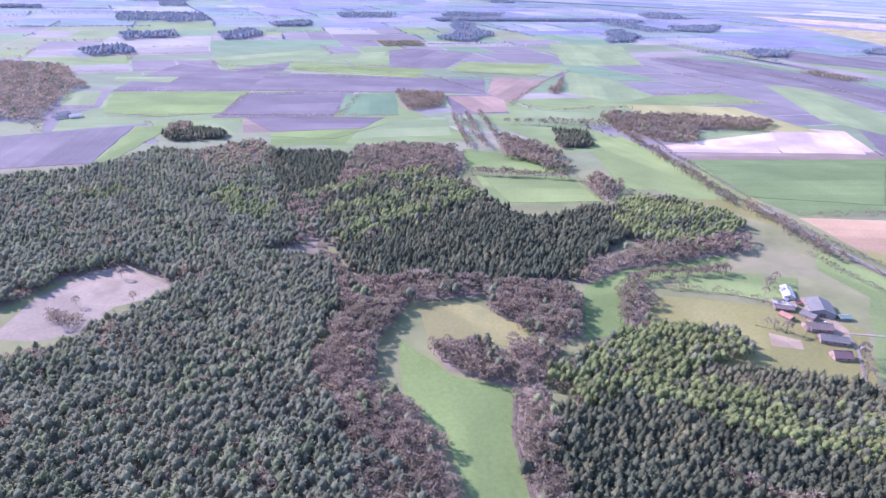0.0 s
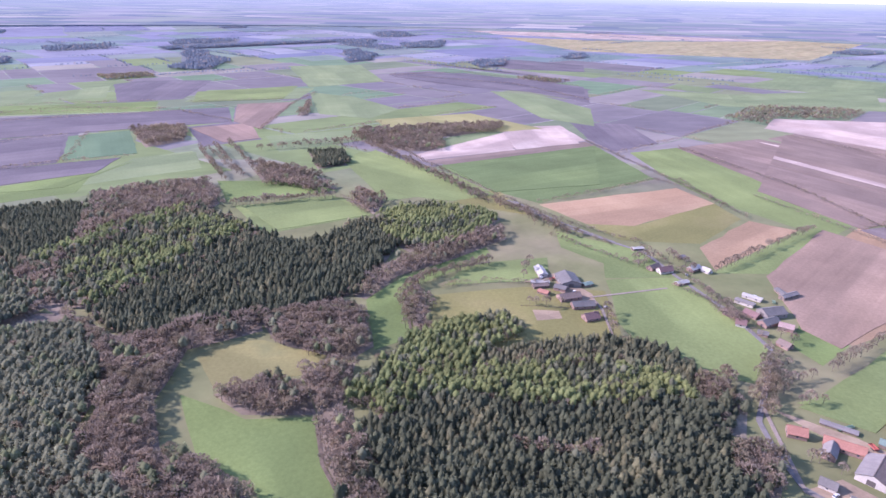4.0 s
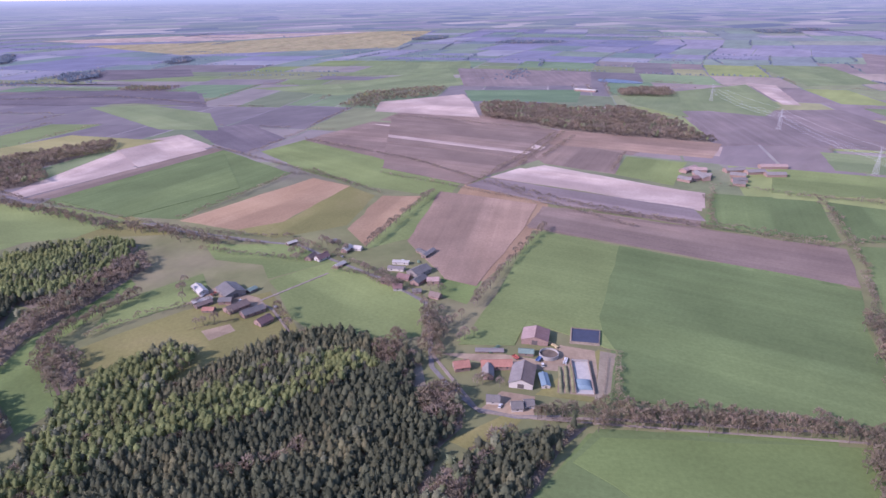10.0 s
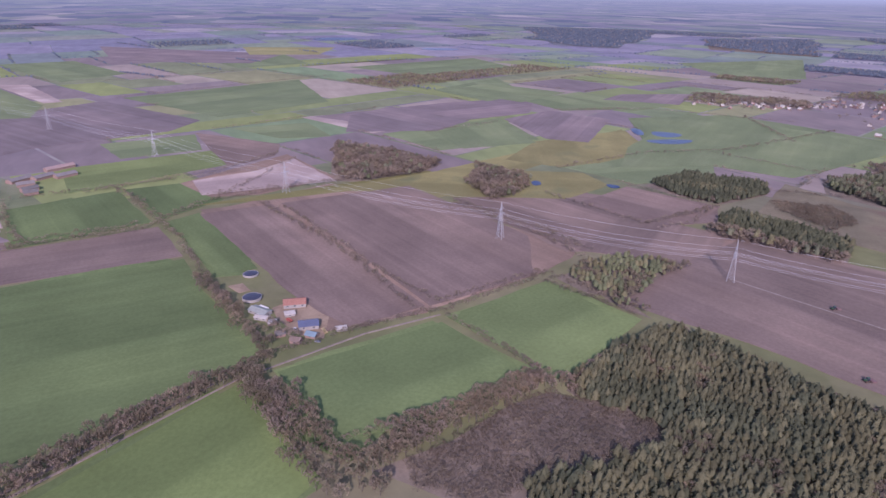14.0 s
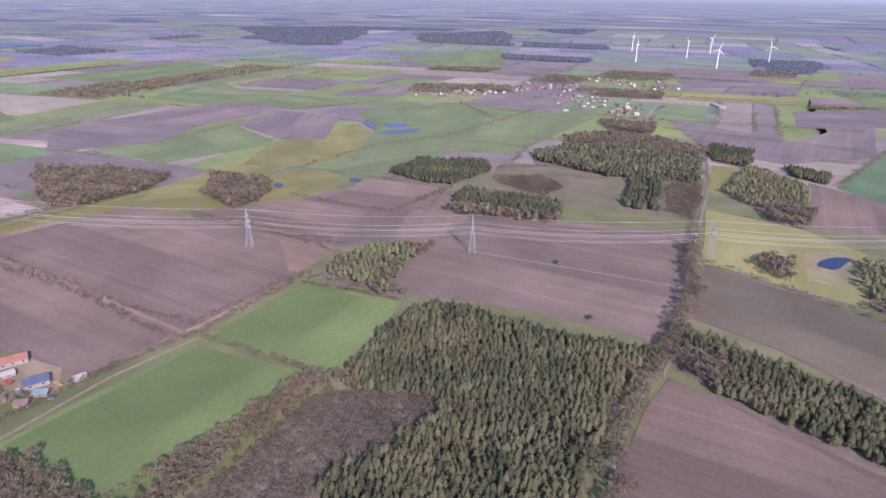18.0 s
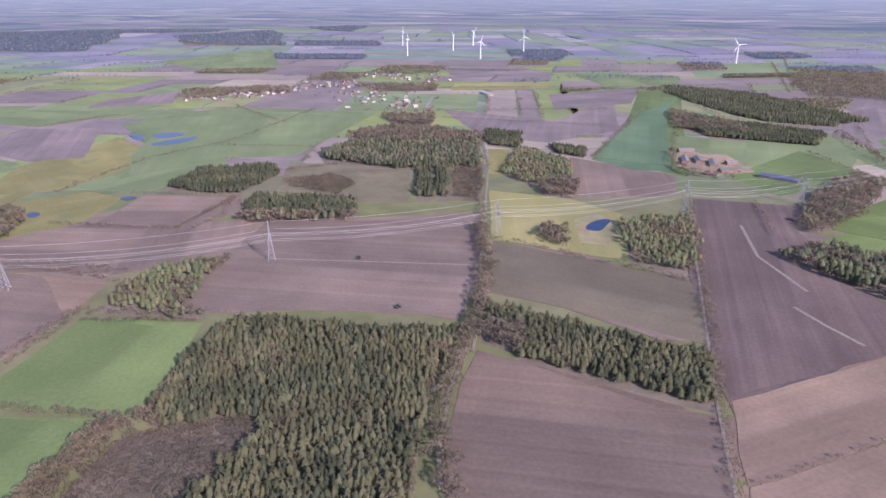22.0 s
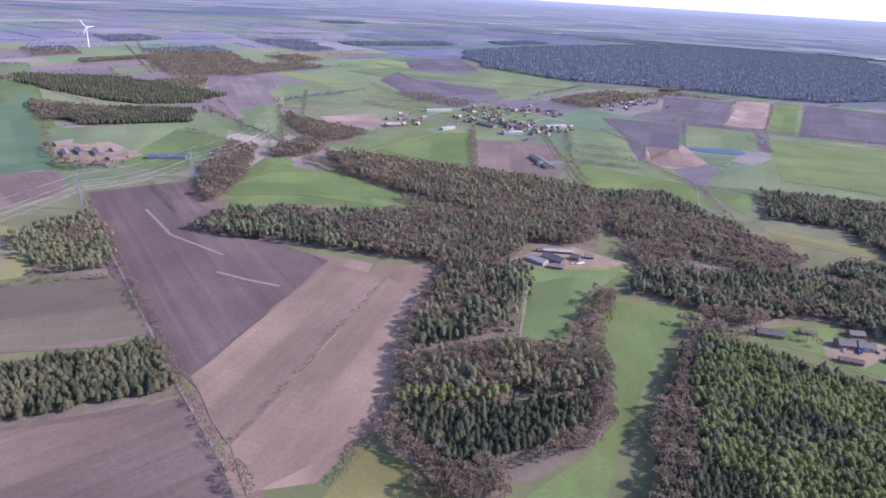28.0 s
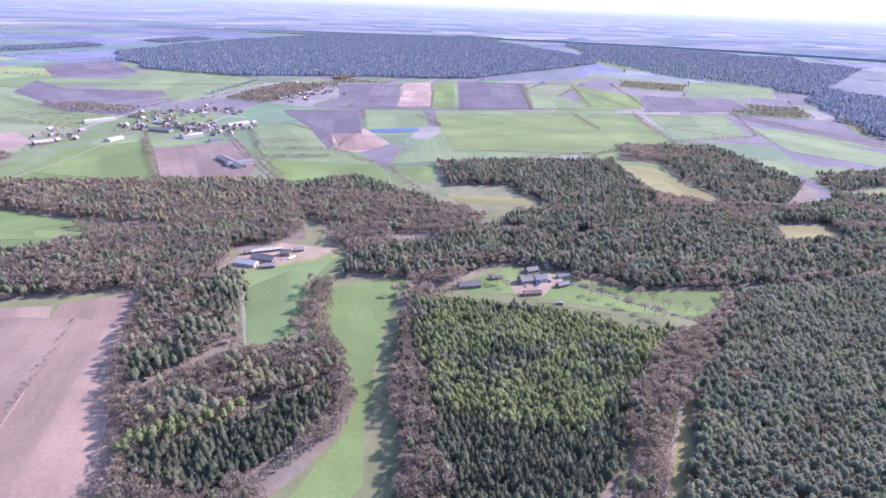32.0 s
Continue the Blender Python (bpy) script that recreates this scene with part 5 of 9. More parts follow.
field("bog", 0.312, [(139, -567), (112, -571), (107, -603), (119, -644), (148, -660), (163, -627)])
field("soil", 0.296, [(4, -691), (-32, -616), (-77, -691), (-40, -716), (67, -703), (63, -671)])
field("dry", 0.096, [(-271, -53), (-275, -47), (-315, -53), (-413, -84), (-359, -79)])
field("lush", 0.112, [(-190, -633), (-228, -607), (-276, -609), (-258, -639), (-214, -696)])
field("dimmauve", 0.024, [(502, 1664), (665, 1552), (751, 1306), (859, 1512), (751, 1772), (504, 1963), (417, 1856)])
field("dimmauve", 0.032, [(840, 2000), (1053, 1885), (1155, 2081), (968, 2329), (783, 2278)])
field("gold", 0.096, [(235, 1101), (420, 1039), (527, 1021), (436, 1229), (231, 1197)])
field("fargreen", 0.096, [(558, 1153), (620, 1054), (713, 1234), (685, 1448), (592, 1529)])
field("fargreen", 0.088, [(154, 1666), (366, 1749), (377, 2188), (139, 2171)])
field("fargreen", 0.088, [(135, 1279), (223, 1210), (304, 1303), (241, 1487), (147, 1578)])
field("crop", 0.216, [(371, 30), (372, 3), (384, -14), (566, 48), (589, 71)])
field("soil", 0.272, [(496, -337), (475, -310), (425, -374), (393, -390), (466, -479), (550, -414)])
field("yard", 0.168, [(285, 226), (295, 198), (312, 167), (291, 156), (301, 136), (326, 147), (349, 161), (341, 183), (316, 184), (307, 206), (281, 241)])
field("yard", 0.176, [(246, 182), (260, 153), (279, 164), (271, 183)])
field("yard", 0.160, [(209, 443), (239, 444), (231, 421), (232, 387), (249, 388), (255, 408), (250, 429), (244, 454), (228, 450)])
field("yard", 0.168, [(192, 378), (212, 376), (215, 388), (196, 395)])
field("yard", 0.216, [(426, -28), (401, -38), (387, -55), (419, -65), (460, -59), (445, -26)])
field("yard", 0.224, [(479, -4), (481, -13), (497, -8), (495, 4)])
field("yard", 0.128, [(-300, -441), (-331, -428), (-372, -413), (-401, -413), (-374, -465), (-336, -473), (-281, -453)])
field("yard", 0.104, [(-426, -233), (-437, -212), (-488, -217), (-480, -235), (-443, -248)])
field("yard", 0.104, [(99, -913), (50, -880), (0, -927), (44, -1017), (110, -996)])
field("verge", 0.136, [(234, 235), (246, 222), (265, 243), (237, 248)])
field("verge", 0.176, [(296, 134), (319, 129), (355, 146), (351, 158)])

field("grass", 0.3125, [(525, 321), (565, 38), (502, 26), (392, -15), (367, 2), (307, 129), (357, 149), (357, 220), (321, 207), (298, 238), (374, 261)])
field("crop", 0.3126, [(538, 233), (565, 38), (491, 23), (392, -15), (365, 4), (307, 129), (357, 149), (375, 168), (395, 181)])
field("soil", 0.3127, [(531, 333), (591, 347), (660, 64), (572, 39)])
field("fawn", 0.3129, [(572, 485), (600, 363), (526, 332), (381, 285), (376, 315), (386, 331), (422, 401)])
field("mauve", 0.3130, [(611, 475), (658, 475), (692, 217), (659, 192), (612, 343)])
field("pale", 0.3131, [(661, 475), (726, 470), (761, 228), (702, 208)])
field("soil", 0.3132, [(725, 728), (769, 522), (788, 501), (615, 476), (610, 623)])
field("soil", 0.3133, [(901, 888), (964, 560), (777, 510), (735, 737)])
field("pale", 0.3135, [(780, 778), (818, 510), (802, 508), (763, 762)])
field("fawn", 0.3136, [(991, 560), (1046, 299), (941, 279), (881, 515)])
field("crop", 0.3137, [(765, 220), (805, 115), (675, 69), (650, 179)])
field("crop", 0.3138, [(809, 109), (818, 47), (743, 9), (684, 60)])
field("pale", 0.3139, [(826, 32), (851, -46), (906, -103), (774, -138), (758, 22)])
field("crop", 0.3141, [(667, 54), (687, 29), (524, -22), (517, 9)])
field("soil", 0.3142, [(688, 24), (701, -52), (523, -109), (412, -137), (398, -76), (425, -60), (468, -42)])
field("soil", 0.3143, [(702, -62), (726, -220), (612, -258), (524, -282), (437, -244), (411, -141), (523, -114)])
field("lush", 0.3144, [(351, 1), (252, -30), (228, 3), (242, 118), (269, 116)])
field("mead", 0.3145, [(355, -20), (384, -141), (307, -169), (286, -110), (277, -69), (280, -44)])
field("mead", 0.3147, [(388, -148), (423, -249), (338, -274), (299, -193), (305, -181)])
field("soil", 0.3148, [(420, -387), (453, -488), (237, -559), (197, -460), (177, -381), (344, -310), (367, -284)])
field("taupe", 0.3149, [(216, -533), (37, -525), (22, -486), (7, -418), (84, -424), (168, -431), (195, -473)])
field("tilth", 0.3150, [(146, -340), (115, -340), (28, -330), (-3, -337), (-16, -285), (-21, -244), (100, -206), (124, -245), (140, -300)])
field("umber", 0.3151, [(60, -765), (-59, -790), (-46, -701), (-98, -565), (-138, -504), (-89, -446), (-9, -359), (5, -417), (25, -540)])
field("fawn", 0.3153, [(-11, -356), (-88, -443), (-138, -497), (-174, -454), (-36, -296), (-23, -285)])
field("fawn", 0.3154, [(-24, -284), (-36, -295), (-174, -453), (-199, -402), (-105, -270), (-26, -245)])
field("fargreen", 0.3155, [(830, -614), (1059, -918), (742, -1051), (708, -1093), (623, -788), (611, -721), (697, -656), (727, -530)])
field("lush", 0.3156, [(-104, -782), (-171, -837), (-245, -713), (-226, -642), (-170, -694)])
field("teal", 0.3157, [(213, -907), (232, -1266), (190, -1521), (170, -1265), (106, -908)])
field("lush", 0.3159, [(-81, -754), (-144, -798), (-224, -793), (-273, -663), (-79, -720)])
field("mead", 0.3160, [(-287, -405), (-390, -409), (-325, -370), (-260, -318), (-223, -321)])
field("grass", 0.3161, [(-1079, -816), (-1429, -519), (-1181, -348), (-985, -414), (-834, -592)])
field("dimmauve", 0.3162, [(-867, -1041), (-1002, -966), (-823, -786), (-780, -811)])
field("red", 0.3163, [(-788, -824), (-826, -789), (-768, -683), (-699, -714)])
field("soil", 0.3165, [(-502, -912), (-585, -850), (-472, -648), (-406, -729)])
field("lush", 0.3166, [(-423, -1008), (-522, -978), (-408, -743), (-322, -904)])
field("dimmauve", 0.3167, [(-1582, -1113), (-1728, -992), (-1351, -740), (-1194, -837)])
field("pink", 0.3168, [(-1497, -1238), (-1558, -1196), (-1164, -914), (-1121, -960)])
field("lush", 0.3169, [(-1570, -1188), (-1617, -1155), (-1193, -848), (-1175, -895)])
field("dimmauve", 0.3171, [(-1809, -626), (-1961, -438), (-1751, -322), (-1575, -512)])
field("lush", 0.3172, [(-1859, -882), (-1779, -635), (-1577, -544), (-1458, -641)])
field("crop", 0.3173, [(262, 819), (524, 883), (428, 697), (281, 695)])
field("grass", 0.3174, [(-15, 710), (89, 729), (113, 646), (18, 624)])
field("lush", 0.3175, [(-666, 1051), (-446, 1102), (-422, 950), (-503, 896), (-593, 899)])
field("dimmauve", 0.3177, [(-451, 1073), (-286, 1150), (-259, 978), (-427, 932)])
field("dimmauve", 0.3178, [(-636, 743), (-508, 836), (-461, 661), (-542, 621)])
field("lush", 0.3179, [(-500, 828), (-457, 853), (-443, 663), (-460, 664)])
field("pale", 0.3180, [(429, 1039), (546, 1057), (520, 924), (399, 905)])
field("pale", 0.3181, [(241, 904), (397, 932), (396, 901), (233, 869)])
field("dimmauve", 0.3183, [(408, 1878), (648, 1911), (871, 1558), (790, 1400), (555, 1612)])
field("dimmauve", 0.3184, [(-383, 924), (-179, 979), (-198, 898), (-315, 851)])
field("lush", 0.3185, [(-308, 824), (-196, 892), (-159, 953), (-221, 833)])
field("red", 0.3186, [(-97, 1179), (4, 1209), (15, 1071), (-41, 1051)])
field("teal", 0.3187, [(-281, 1146), (-194, 1178), (-160, 1001), (-253, 976)])
field("grass", 0.3189, [(-110, 1627), (130, 1696), (78, 1485), (-111, 1469)])
field("lush", 0.3190, [(-493, 1474), (-180, 1488), (-178, 1374), (-448, 1376)])
field("dimmauve", 0.3191, [(-482, 1287), (-128, 1354), (-39, 1231), (-268, 1173), (-458, 1132)])
field("red", 0.3192, [(-20, 1427), (99, 1436), (20, 1144), (-26, 1229)])

# ---- far patchwork ----
def parcel_material(name, colors):
    m, nt, b = node_material(name, 0.95, 0.1)
    tc = nt.nodes.new("ShaderNodeTexCoord").outputs["Object"]
    isl = nt.nodes.new("ShaderNodeNewGeometry").outputs["Random Per Island"]
    n = len(colors)
    col = ramp(nt, isl, [(k / n, c) for k, c in enumerate(colors)], "CONSTANT")
    col = blend(nt, 1.0, col, ramp(nt, noise_node(nt, tc, 0.006, 6.0, 0.6), [(0.3, (0.82, 0.83, 0.85)), (0.7, (1.16, 1.15, 1.12))]), "MULTIPLY")
    line = noise_node(nt, tc, 1.0, 3.0, 0.6, (0.012, 0.035, 1.0))
    col = blend(nt, 1.0, col, ramp(nt, line, [(0.3, (0.9, 0.9, 0.9)), (0.7, (1.1, 1.1, 1.1))]), "MULTIPLY")
    nt.links.new(col, b.inputs["Base Color"])
    return m


# one palette twice: darkened for side-lit bearings, brightened for front-lit ones
MIDLAND = parcel_material("side_lit_mid_fields", [(0.160, 0.202, 0.094), (0.144, 0.192, 0.107), (0.172, 0.151, 0.152), (0.155, 0.136, 0.139), (0.166, 0.208, 0.087), (0.218, 0.192, 0.177),
    (0.183, 0.197, 0.113), (0.150, 0.177, 0.107), (0.183, 0.162, 0.160), (0.135, 0.197, 0.113), (0.251, 0.228, 0.193), (0.160, 0.142, 0.150)])
LITLAND = parcel_material("front_lit_mid_fields", [(0.220, 0.258, 0.109), (0.200, 0.244, 0.124), (0.238, 0.193, 0.176), (0.213, 0.172, 0.161), (0.230, 0.264, 0.102), (0.300, 0.244, 0.205),
    (0.253, 0.251, 0.131), (0.206, 0.225, 0.124), (0.253, 0.206, 0.186), (0.187, 0.251, 0.131), (0.347, 0.290, 0.224), (0.220, 0.180, 0.174)])
# far palettes: same two tones with haze added to the colour as blue
FARLAND = parcel_material("side_lit_hazed_fields", [(0.158, 0.202, 0.171), (0.144, 0.186, 0.176), (0.181, 0.181, 0.239), (0.163, 0.166, 0.227), (0.168, 0.212, 0.164), (0.206, 0.202, 0.246),
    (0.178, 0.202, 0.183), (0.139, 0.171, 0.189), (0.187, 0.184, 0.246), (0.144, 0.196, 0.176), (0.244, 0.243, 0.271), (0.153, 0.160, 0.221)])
FARLIT = parcel_material("front_lit_hazed_fields", [(0.210, 0.249, 0.188), (0.190, 0.230, 0.194), (0.241, 0.223, 0.264), (0.217, 0.204, 0.251), (0.222, 0.262, 0.180), (0.274, 0.249, 0.271),
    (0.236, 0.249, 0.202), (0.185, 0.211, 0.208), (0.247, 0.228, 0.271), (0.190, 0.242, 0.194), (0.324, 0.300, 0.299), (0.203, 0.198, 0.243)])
land = np.random.default_rng(19)


def split(u0, u1, v0, v1, size, out):
    """Cuts a block of land into long parcels."""
    du, dv = u1 - u0, v1 - v0
    if du * dv < size * land.uniform(0.5, 1.8) or max(du, dv) < 90:
        out.append((u0, u1, v0, v1))
        return
    c = land.uniform(0.34, 0.66)
    if (du > dv * 1.2) == (land.random() < 0.78):
        split(u0, u0 + du * c, v0, v1, size, out), split(u0 + du * c, u1, v0, v1, size, out)
    else:
        split(u0, u1, v0, v0 + dv * c, size, out), split(u0, u1, v0 + dv * c, v1, size, out)


def lie(u, v):
    """Place on the ground of a point of the parcel grid."""
    x, y = u + 90 * math.sin(v / 900 + 1) + 50 * math.sin(v / 330), v + 110 * math.sin(u / 1000) + 45 * math.sin(u / 390 + 2)
    return x * math.cos(0.42) - y * math.sin(0.42), x * math.sin(0.42) + y * math.cos(0.42)


parcels = []
for bu in np.arange(-5400, 5400, 900):
    for bv_ in np.arange(-5400, 5400, 720):
        near = math.hypot(bu + 450, bv_ + 360)
        split(bu, bu + 900, bv_, bv_ + 720, 42000 if near < 2600 else 90000, parcels)
# dry keys hold the brighter front-lit tones, the other keys the side-lit ones
plots = {key: ([], []) for key in ("mid damp", "mid dry", "far damp", "far dry")}
rows_of_trees, copses = [], []
for u0, u1, v0, v1 in parcels:
    g = land.uniform(1.0, 3.0)
    q = [lie(u, v) for u, v in ((u0 + g, v0 + g), (u1 - g, v0 + g), (u1 - g, v1 - g), (u0 + g, v1 - g))]
    r = [math.hypot(*p) for p in q]
    if min(r) < 760 or max(r) > RIM - 10:
        continue
    bearing = math.degrees(math.atan2(*q[0])) % 360
    # bearings away from the sun take the tones painted brighter
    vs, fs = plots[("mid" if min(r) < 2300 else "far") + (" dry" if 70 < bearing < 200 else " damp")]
    fs.append(tuple(range(len(vs), len(vs) + 4)))
    vs += [(x, y, 0.004) for x, y in q]
    if land.random() < 0.055 and min(r) > 1250:
        copses.append(q)
    for a, b in ((q[0], q[1]), (q[1], q[2])):
        if land.random() < 0.42:
            k = land.uniform(0.0, 0.4)
            rows_of_trees.append(([(a[0] + (b[0] - a[0]) * k, a[1] + (b[1] - a[1]) * k), b], min(r)))
for key, material, word in (("mid damp", MIDLAND, "patchwork of green and mauve fields in the middle distance, darkened as side-lit"), ("mid dry", LITLAND, "patchwork of green, straw and mauve fields in the middle distance, brightened as front-lit"),
                            ("far damp", FARLAND, "patchwork of far green and mauve fields, haze and side light in their colours"), ("far dry", FARLIT, "patchwork of far green and straw fields, haze and front light in their colours")):
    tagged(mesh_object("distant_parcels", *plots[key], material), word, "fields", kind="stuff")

# ---- roads, tracks, ditches ----
ribbon("road", "narrow grey asphalt lane", "road", 3.5, 0.326, ASPHALT, [(290, 655), (309, 577), (335, 507)])
ribbon("road", "narrow grey asphalt lane", "road", 3.5, 0.332, ASPHALT, [(284, 661), (307, 563), (349, 476), (344, 420), (343, 354), (332, 298), (296, 262), (265, 234)])
ribbon("road", "narrow grey asphalt lane", "road", 3, 0.338, ASPHALT, [(265, 234), (254, 209), (247, 184), (255, 162), (272, 141)])
ribbon("track", "pale sandy farm track", "track", 2.2, 0.344, SANDTRACK, [(295, 262), (275, 240), (260, 210), (246, 181), (261, 153), (288, 118), (336, 45), (354, 18)])
ribbon("track", "pale sandy farm track", "track", 1.6, 0.350, SANDTRACK, [(260, 154), (305, 81), (354, 4), (385, -84), (395, -144)])
ribbon("track", "pale sandy farm track", "track", 2.2, 0.356, SANDTRACK, [(163, -376), (142, -288), (124, -239), (112, -217)])
ribbon("track", "pale sandy farm track", "track", 1.9, 0.362, SANDTRACK, [(66, -763), (-3, -350), (-20, -266)])
ribbon("track", "pale sandy farm track", "track", 2.2, 0.368, SANDTRACK, [(323, -772), (240, -564), (182, -441), (149, -337)])
ribbon("track", "pale sandy farm track", "track", 2.2, 0.374, SANDTRACK, [(-476, -211), (-475, -153), (-478, -95)])
ribbon("track", "pale sandy farm track", "track", 1.9, 0.380, SANDTRACK, [(-675, -599), (-612, -534), (-597, -456)])
ribbon("track", "pale sandy farm track", "track", 2.2, 0.386, SANDTRACK, [(-459, -78), (-382, -77), (-308, -62), (-271, -53)])
ribbon("track", "pale sandy farm track", "track", 1.9, 0.320, SANDTRACK, [(-220, -318), (-291, -417)])
ribbon("road", "narrow grey asphalt lane", "road", 3.5, 0.326, ASPHALT, [(-281, -952), (-400, -1017), (-563, -1056)])
ribbon("ditch", "dark brown ditch bank", "ditch", 2, 0.332, FLOOR, [(21, 298), (20, 265), (27, 230), (30, 217)])
ribbon("ditch", "dark brown ditch bank", "ditch", 2, 0.338, FLOOR, [(198, 491), (134, 485), (109, 450), (98, 390)])
ribbon("furrow", "pale grassy balk across the ploughed field", "balk", 3, 0.344, SANDTRACK, [(-44, -508), (-65, -485), (-87, -465)])
ribbon("furrow", "pale grassy balk across the ploughed field", "balk", 3, 0.350, SANDTRACK, [(4, -689), (-15, -606), (-54, -543)])
ribbon("track", "pale sandy farm track", "track", 2, 0.356, SANDTRACK, [(378, -400), (205, -472)])
ribbon("track", "pale sandy farm track", "track", 2.2, 0.362, SANDTRACK, [(252, 403), (322, 402)])
ribbon("track", "pale sandy farm track", "track", 1.9, 0.368, SANDTRACK, [(251, 400), (249, 382), (232, 335)])
ribbon("track", "pale sandy farm track", "track", 2.5, 0.374, SANDTRACK, [(-278, -876), (-364, -919), (-475, -1001)])
ribbon("track", "pale sandy farm track", "track", 2.5, 0.380, SANDTRACK, [(-663, -967), (-554, -740), (-502, -616)])

# ---- ground kept free of trees ----
clear([(-788, -101), (-831, -54), (-781, -22), (-724, -78)])
clear([(-954, -366), (-968, -303), (-862, -179), (-811, -175), (-810, -233)])
clear([(-626, -452), (-688, -363), (-662, -332), (-599, -415)])
clear([(-464, -404), (-493, -374), (-485, -341), (-442, -378)])
clear([(-69, -670), (-146, -816), (-223, -786), (-282, -657), (-192, -656), (-92, -665)])
clear([(-330, -490), (-361, -473), (-411, -411), (-380, -393), (-298, -426)])
clear([(-445, -256), (-488, -240), (-497, -216), (-448, -191), (-422, -230)])
clear([(-1003, -63), (-1075, -8), (-1017, -5), (-987, -47)])
clear([(-605, -262), (-616, -250), (-595, -241), (-585, -252)])
clear([(-558, -329), (-573, -317), (-555, -305), (-539, -316)])
clear([(281, 241), (307, 206), (316, 184), (341, 183), (349, 161), (326, 147), (301, 136), (291, 156), (312, 167), (295, 198), (285, 226)])
clear([(246, 182), (260, 153), (279, 164), (271, 183)])
clear([(209, 443), (239, 444), (231, 421), (232, 387), (249, 388), (255, 408), (250, 429), (244, 454), (228, 450)])
clear([(196, 395), (215, 388), (212, 376), (192, 378)])
clear([(445, -26), (460, -59), (419, -65), (387, -55), (401, -38), (426, -28)])
clear([(495, 4), (497, -8), (481, -13), (479, -4)])
clear([(-281, -453), (-336, -473), (-374, -465), (-401, -413), (-372, -413), (-331, -428), (-300, -441)])
clear([(-443, -248), (-480, -235), (-488, -217), (-437, -212), (-426, -233)])
clear([(110, -996), (44, -1017), (0, -927), (50, -880), (99, -913)])

# ---- hedges and tree rows ----
hedge("hedge", 3.3, 1.8, 1, [(178, 1002), (233, 813), (265, 688), (294, 605), (328, 496)])
hedge("hedge", 3.3, 1.8, 1, [(198, 1151), (235, 865), (279, 685), (313, 575), (359, 489)])
hedge("hedge", 3.3, 1.8, 1, [(316, 642), (508, 694), (522, 669)])
hedge("hedge", 3.3, 1.8, 1, [(535, 933), (531, 693), (526, 597), (519, 534)])
hedge("hedge", 3.3, 1.8, 1, [(538, 689), (526, 597), (517, 576)])
tree_row(7.5, 8, 13, [(381, 419), (559, 486)])
hedge("hedge", 3.3, 1.8, 1, [(662, 861), (670, 630), (645, 500), (611, 353), (593, 243)])
tree_row(7.5, 8, 13, [(343, 262), (428, 288), (537, 313)])
hedge("hedge", 3.3, 1.8, 1, [(800, 478), (962, 516)])
hedge("hedge", 3.3, 1.8, 1, [(359, 489), (351, 425), (348, 352), (330, 298)])
hedge("bankhedge", 1.82, 3.08, 0, [(98, 390), (106, 440), (128, 469), (198, 491)])
hedge("hedge", 2.6, 1.4, 0, [(137, 452), (182, 452), (254, 425)])
tree_row(7.5, 8, 13, [(-23, 711), (37, 715), (89, 718)])
tree_row(7.5, 8, 13, [(5, 985), (95, 993), (168, 996)])
hedge("bankhedge", 1.82, 3.08, 0, [(319, 285), (270, 237)])
hedge("bankhedge", 1.82, 3.08, 0, [(262, 154), (293, 121), (316, 85), (339, 46), (359, 19)])
hedge("bankhedge", 1.82, 3.08, 0, [(315, 288), (297, 259), (277, 238)])
hedge("hedge", 3.3, 1.8, 1, [(642, 457), (622, 297), (637, 190), (647, 136)])
hedge("hedge", 3.3, 1.8, 1, [(974, 543), (716, 474)])
hedge("hedge", 3.3, 1.8, 1, [(748, 222), (652, 181)])
hedge("bankhedge", 1.82, 3.08, 0, [(276, 129), (307, 82), (358, 4), (377, -16)])
hedge("bankhedge", 1.82, 3.08, 0, [(357, -3), (301, -21), (264, -42), (230, -53)])
hedge("hedge", 2.6, 1.4, 0, [(377, -16), (393, -85), (399, -146), (432, -251)])
hedge("bankhedge", 1.82, 3.08, 0, [(342, -17), (289, -35), (280, -41)])
hedge("bankhedge", 1.82, 3.08, 0, [(262, -62), (280, -108), (299, -178)])
hedge("hedge", 2.6, 1.4, 0, [(390, -147), (305, -178)])
hedge("hedge", 3.3, 1.8, 1, [(518, 20), (622, 45), (771, 99), (827, 127)])
hedge("hedge", 3.3, 1.8, 1, [(708, -41), (544, -99), (405, -130)])
hedge("hedge", 3.3, 1.8, 1, [(657, -253), (539, -304), (470, -323)])
hedge("hedge", 3.3, 1.8, 1, [(628, 350), (634, 247), (652, 81), (727, 24), (762, -85), (787, -268)])
hedge("hedge", 3.3, 1.8, 1, [(650, 191), (672, 84)])
hedge("hedge", 3.3, 1.8, 1, [(804, 151), (869, -4), (945, -89)])
hedge("hedge", 5.5, 2.5, 2, [(1549, 191), (1827, -315)])
hedge("hedge", 2.6, 1.4, 0, [(422, -245), (346, -284)])
hedge("bankhedge", 1.82, 3.08, 0, [(277, -65), (280, -112), (291, -173), (277, -187)])
tree_row(7.5, 8, 13, [(258, -607), (199, -470), (168, -381)])
hedge("hedge", 3.3, 1.8, 1, [(542, -98), (414, -149), (419, -172), (442, -259)])
hedge("hedge", 3.3, 1.8, 1, [(440, -252), (357, -292)])
hedge("hedge", 3.3, 1.8, 1, [(642, -247), (478, -312)])
hedge("hedge", 3.3, 1.8, 1, [(515, -411), (542, -534)])
hedge("hedge", 3.3, 1.8, 1, [(644, -368), (520, -413), (531, -517)])
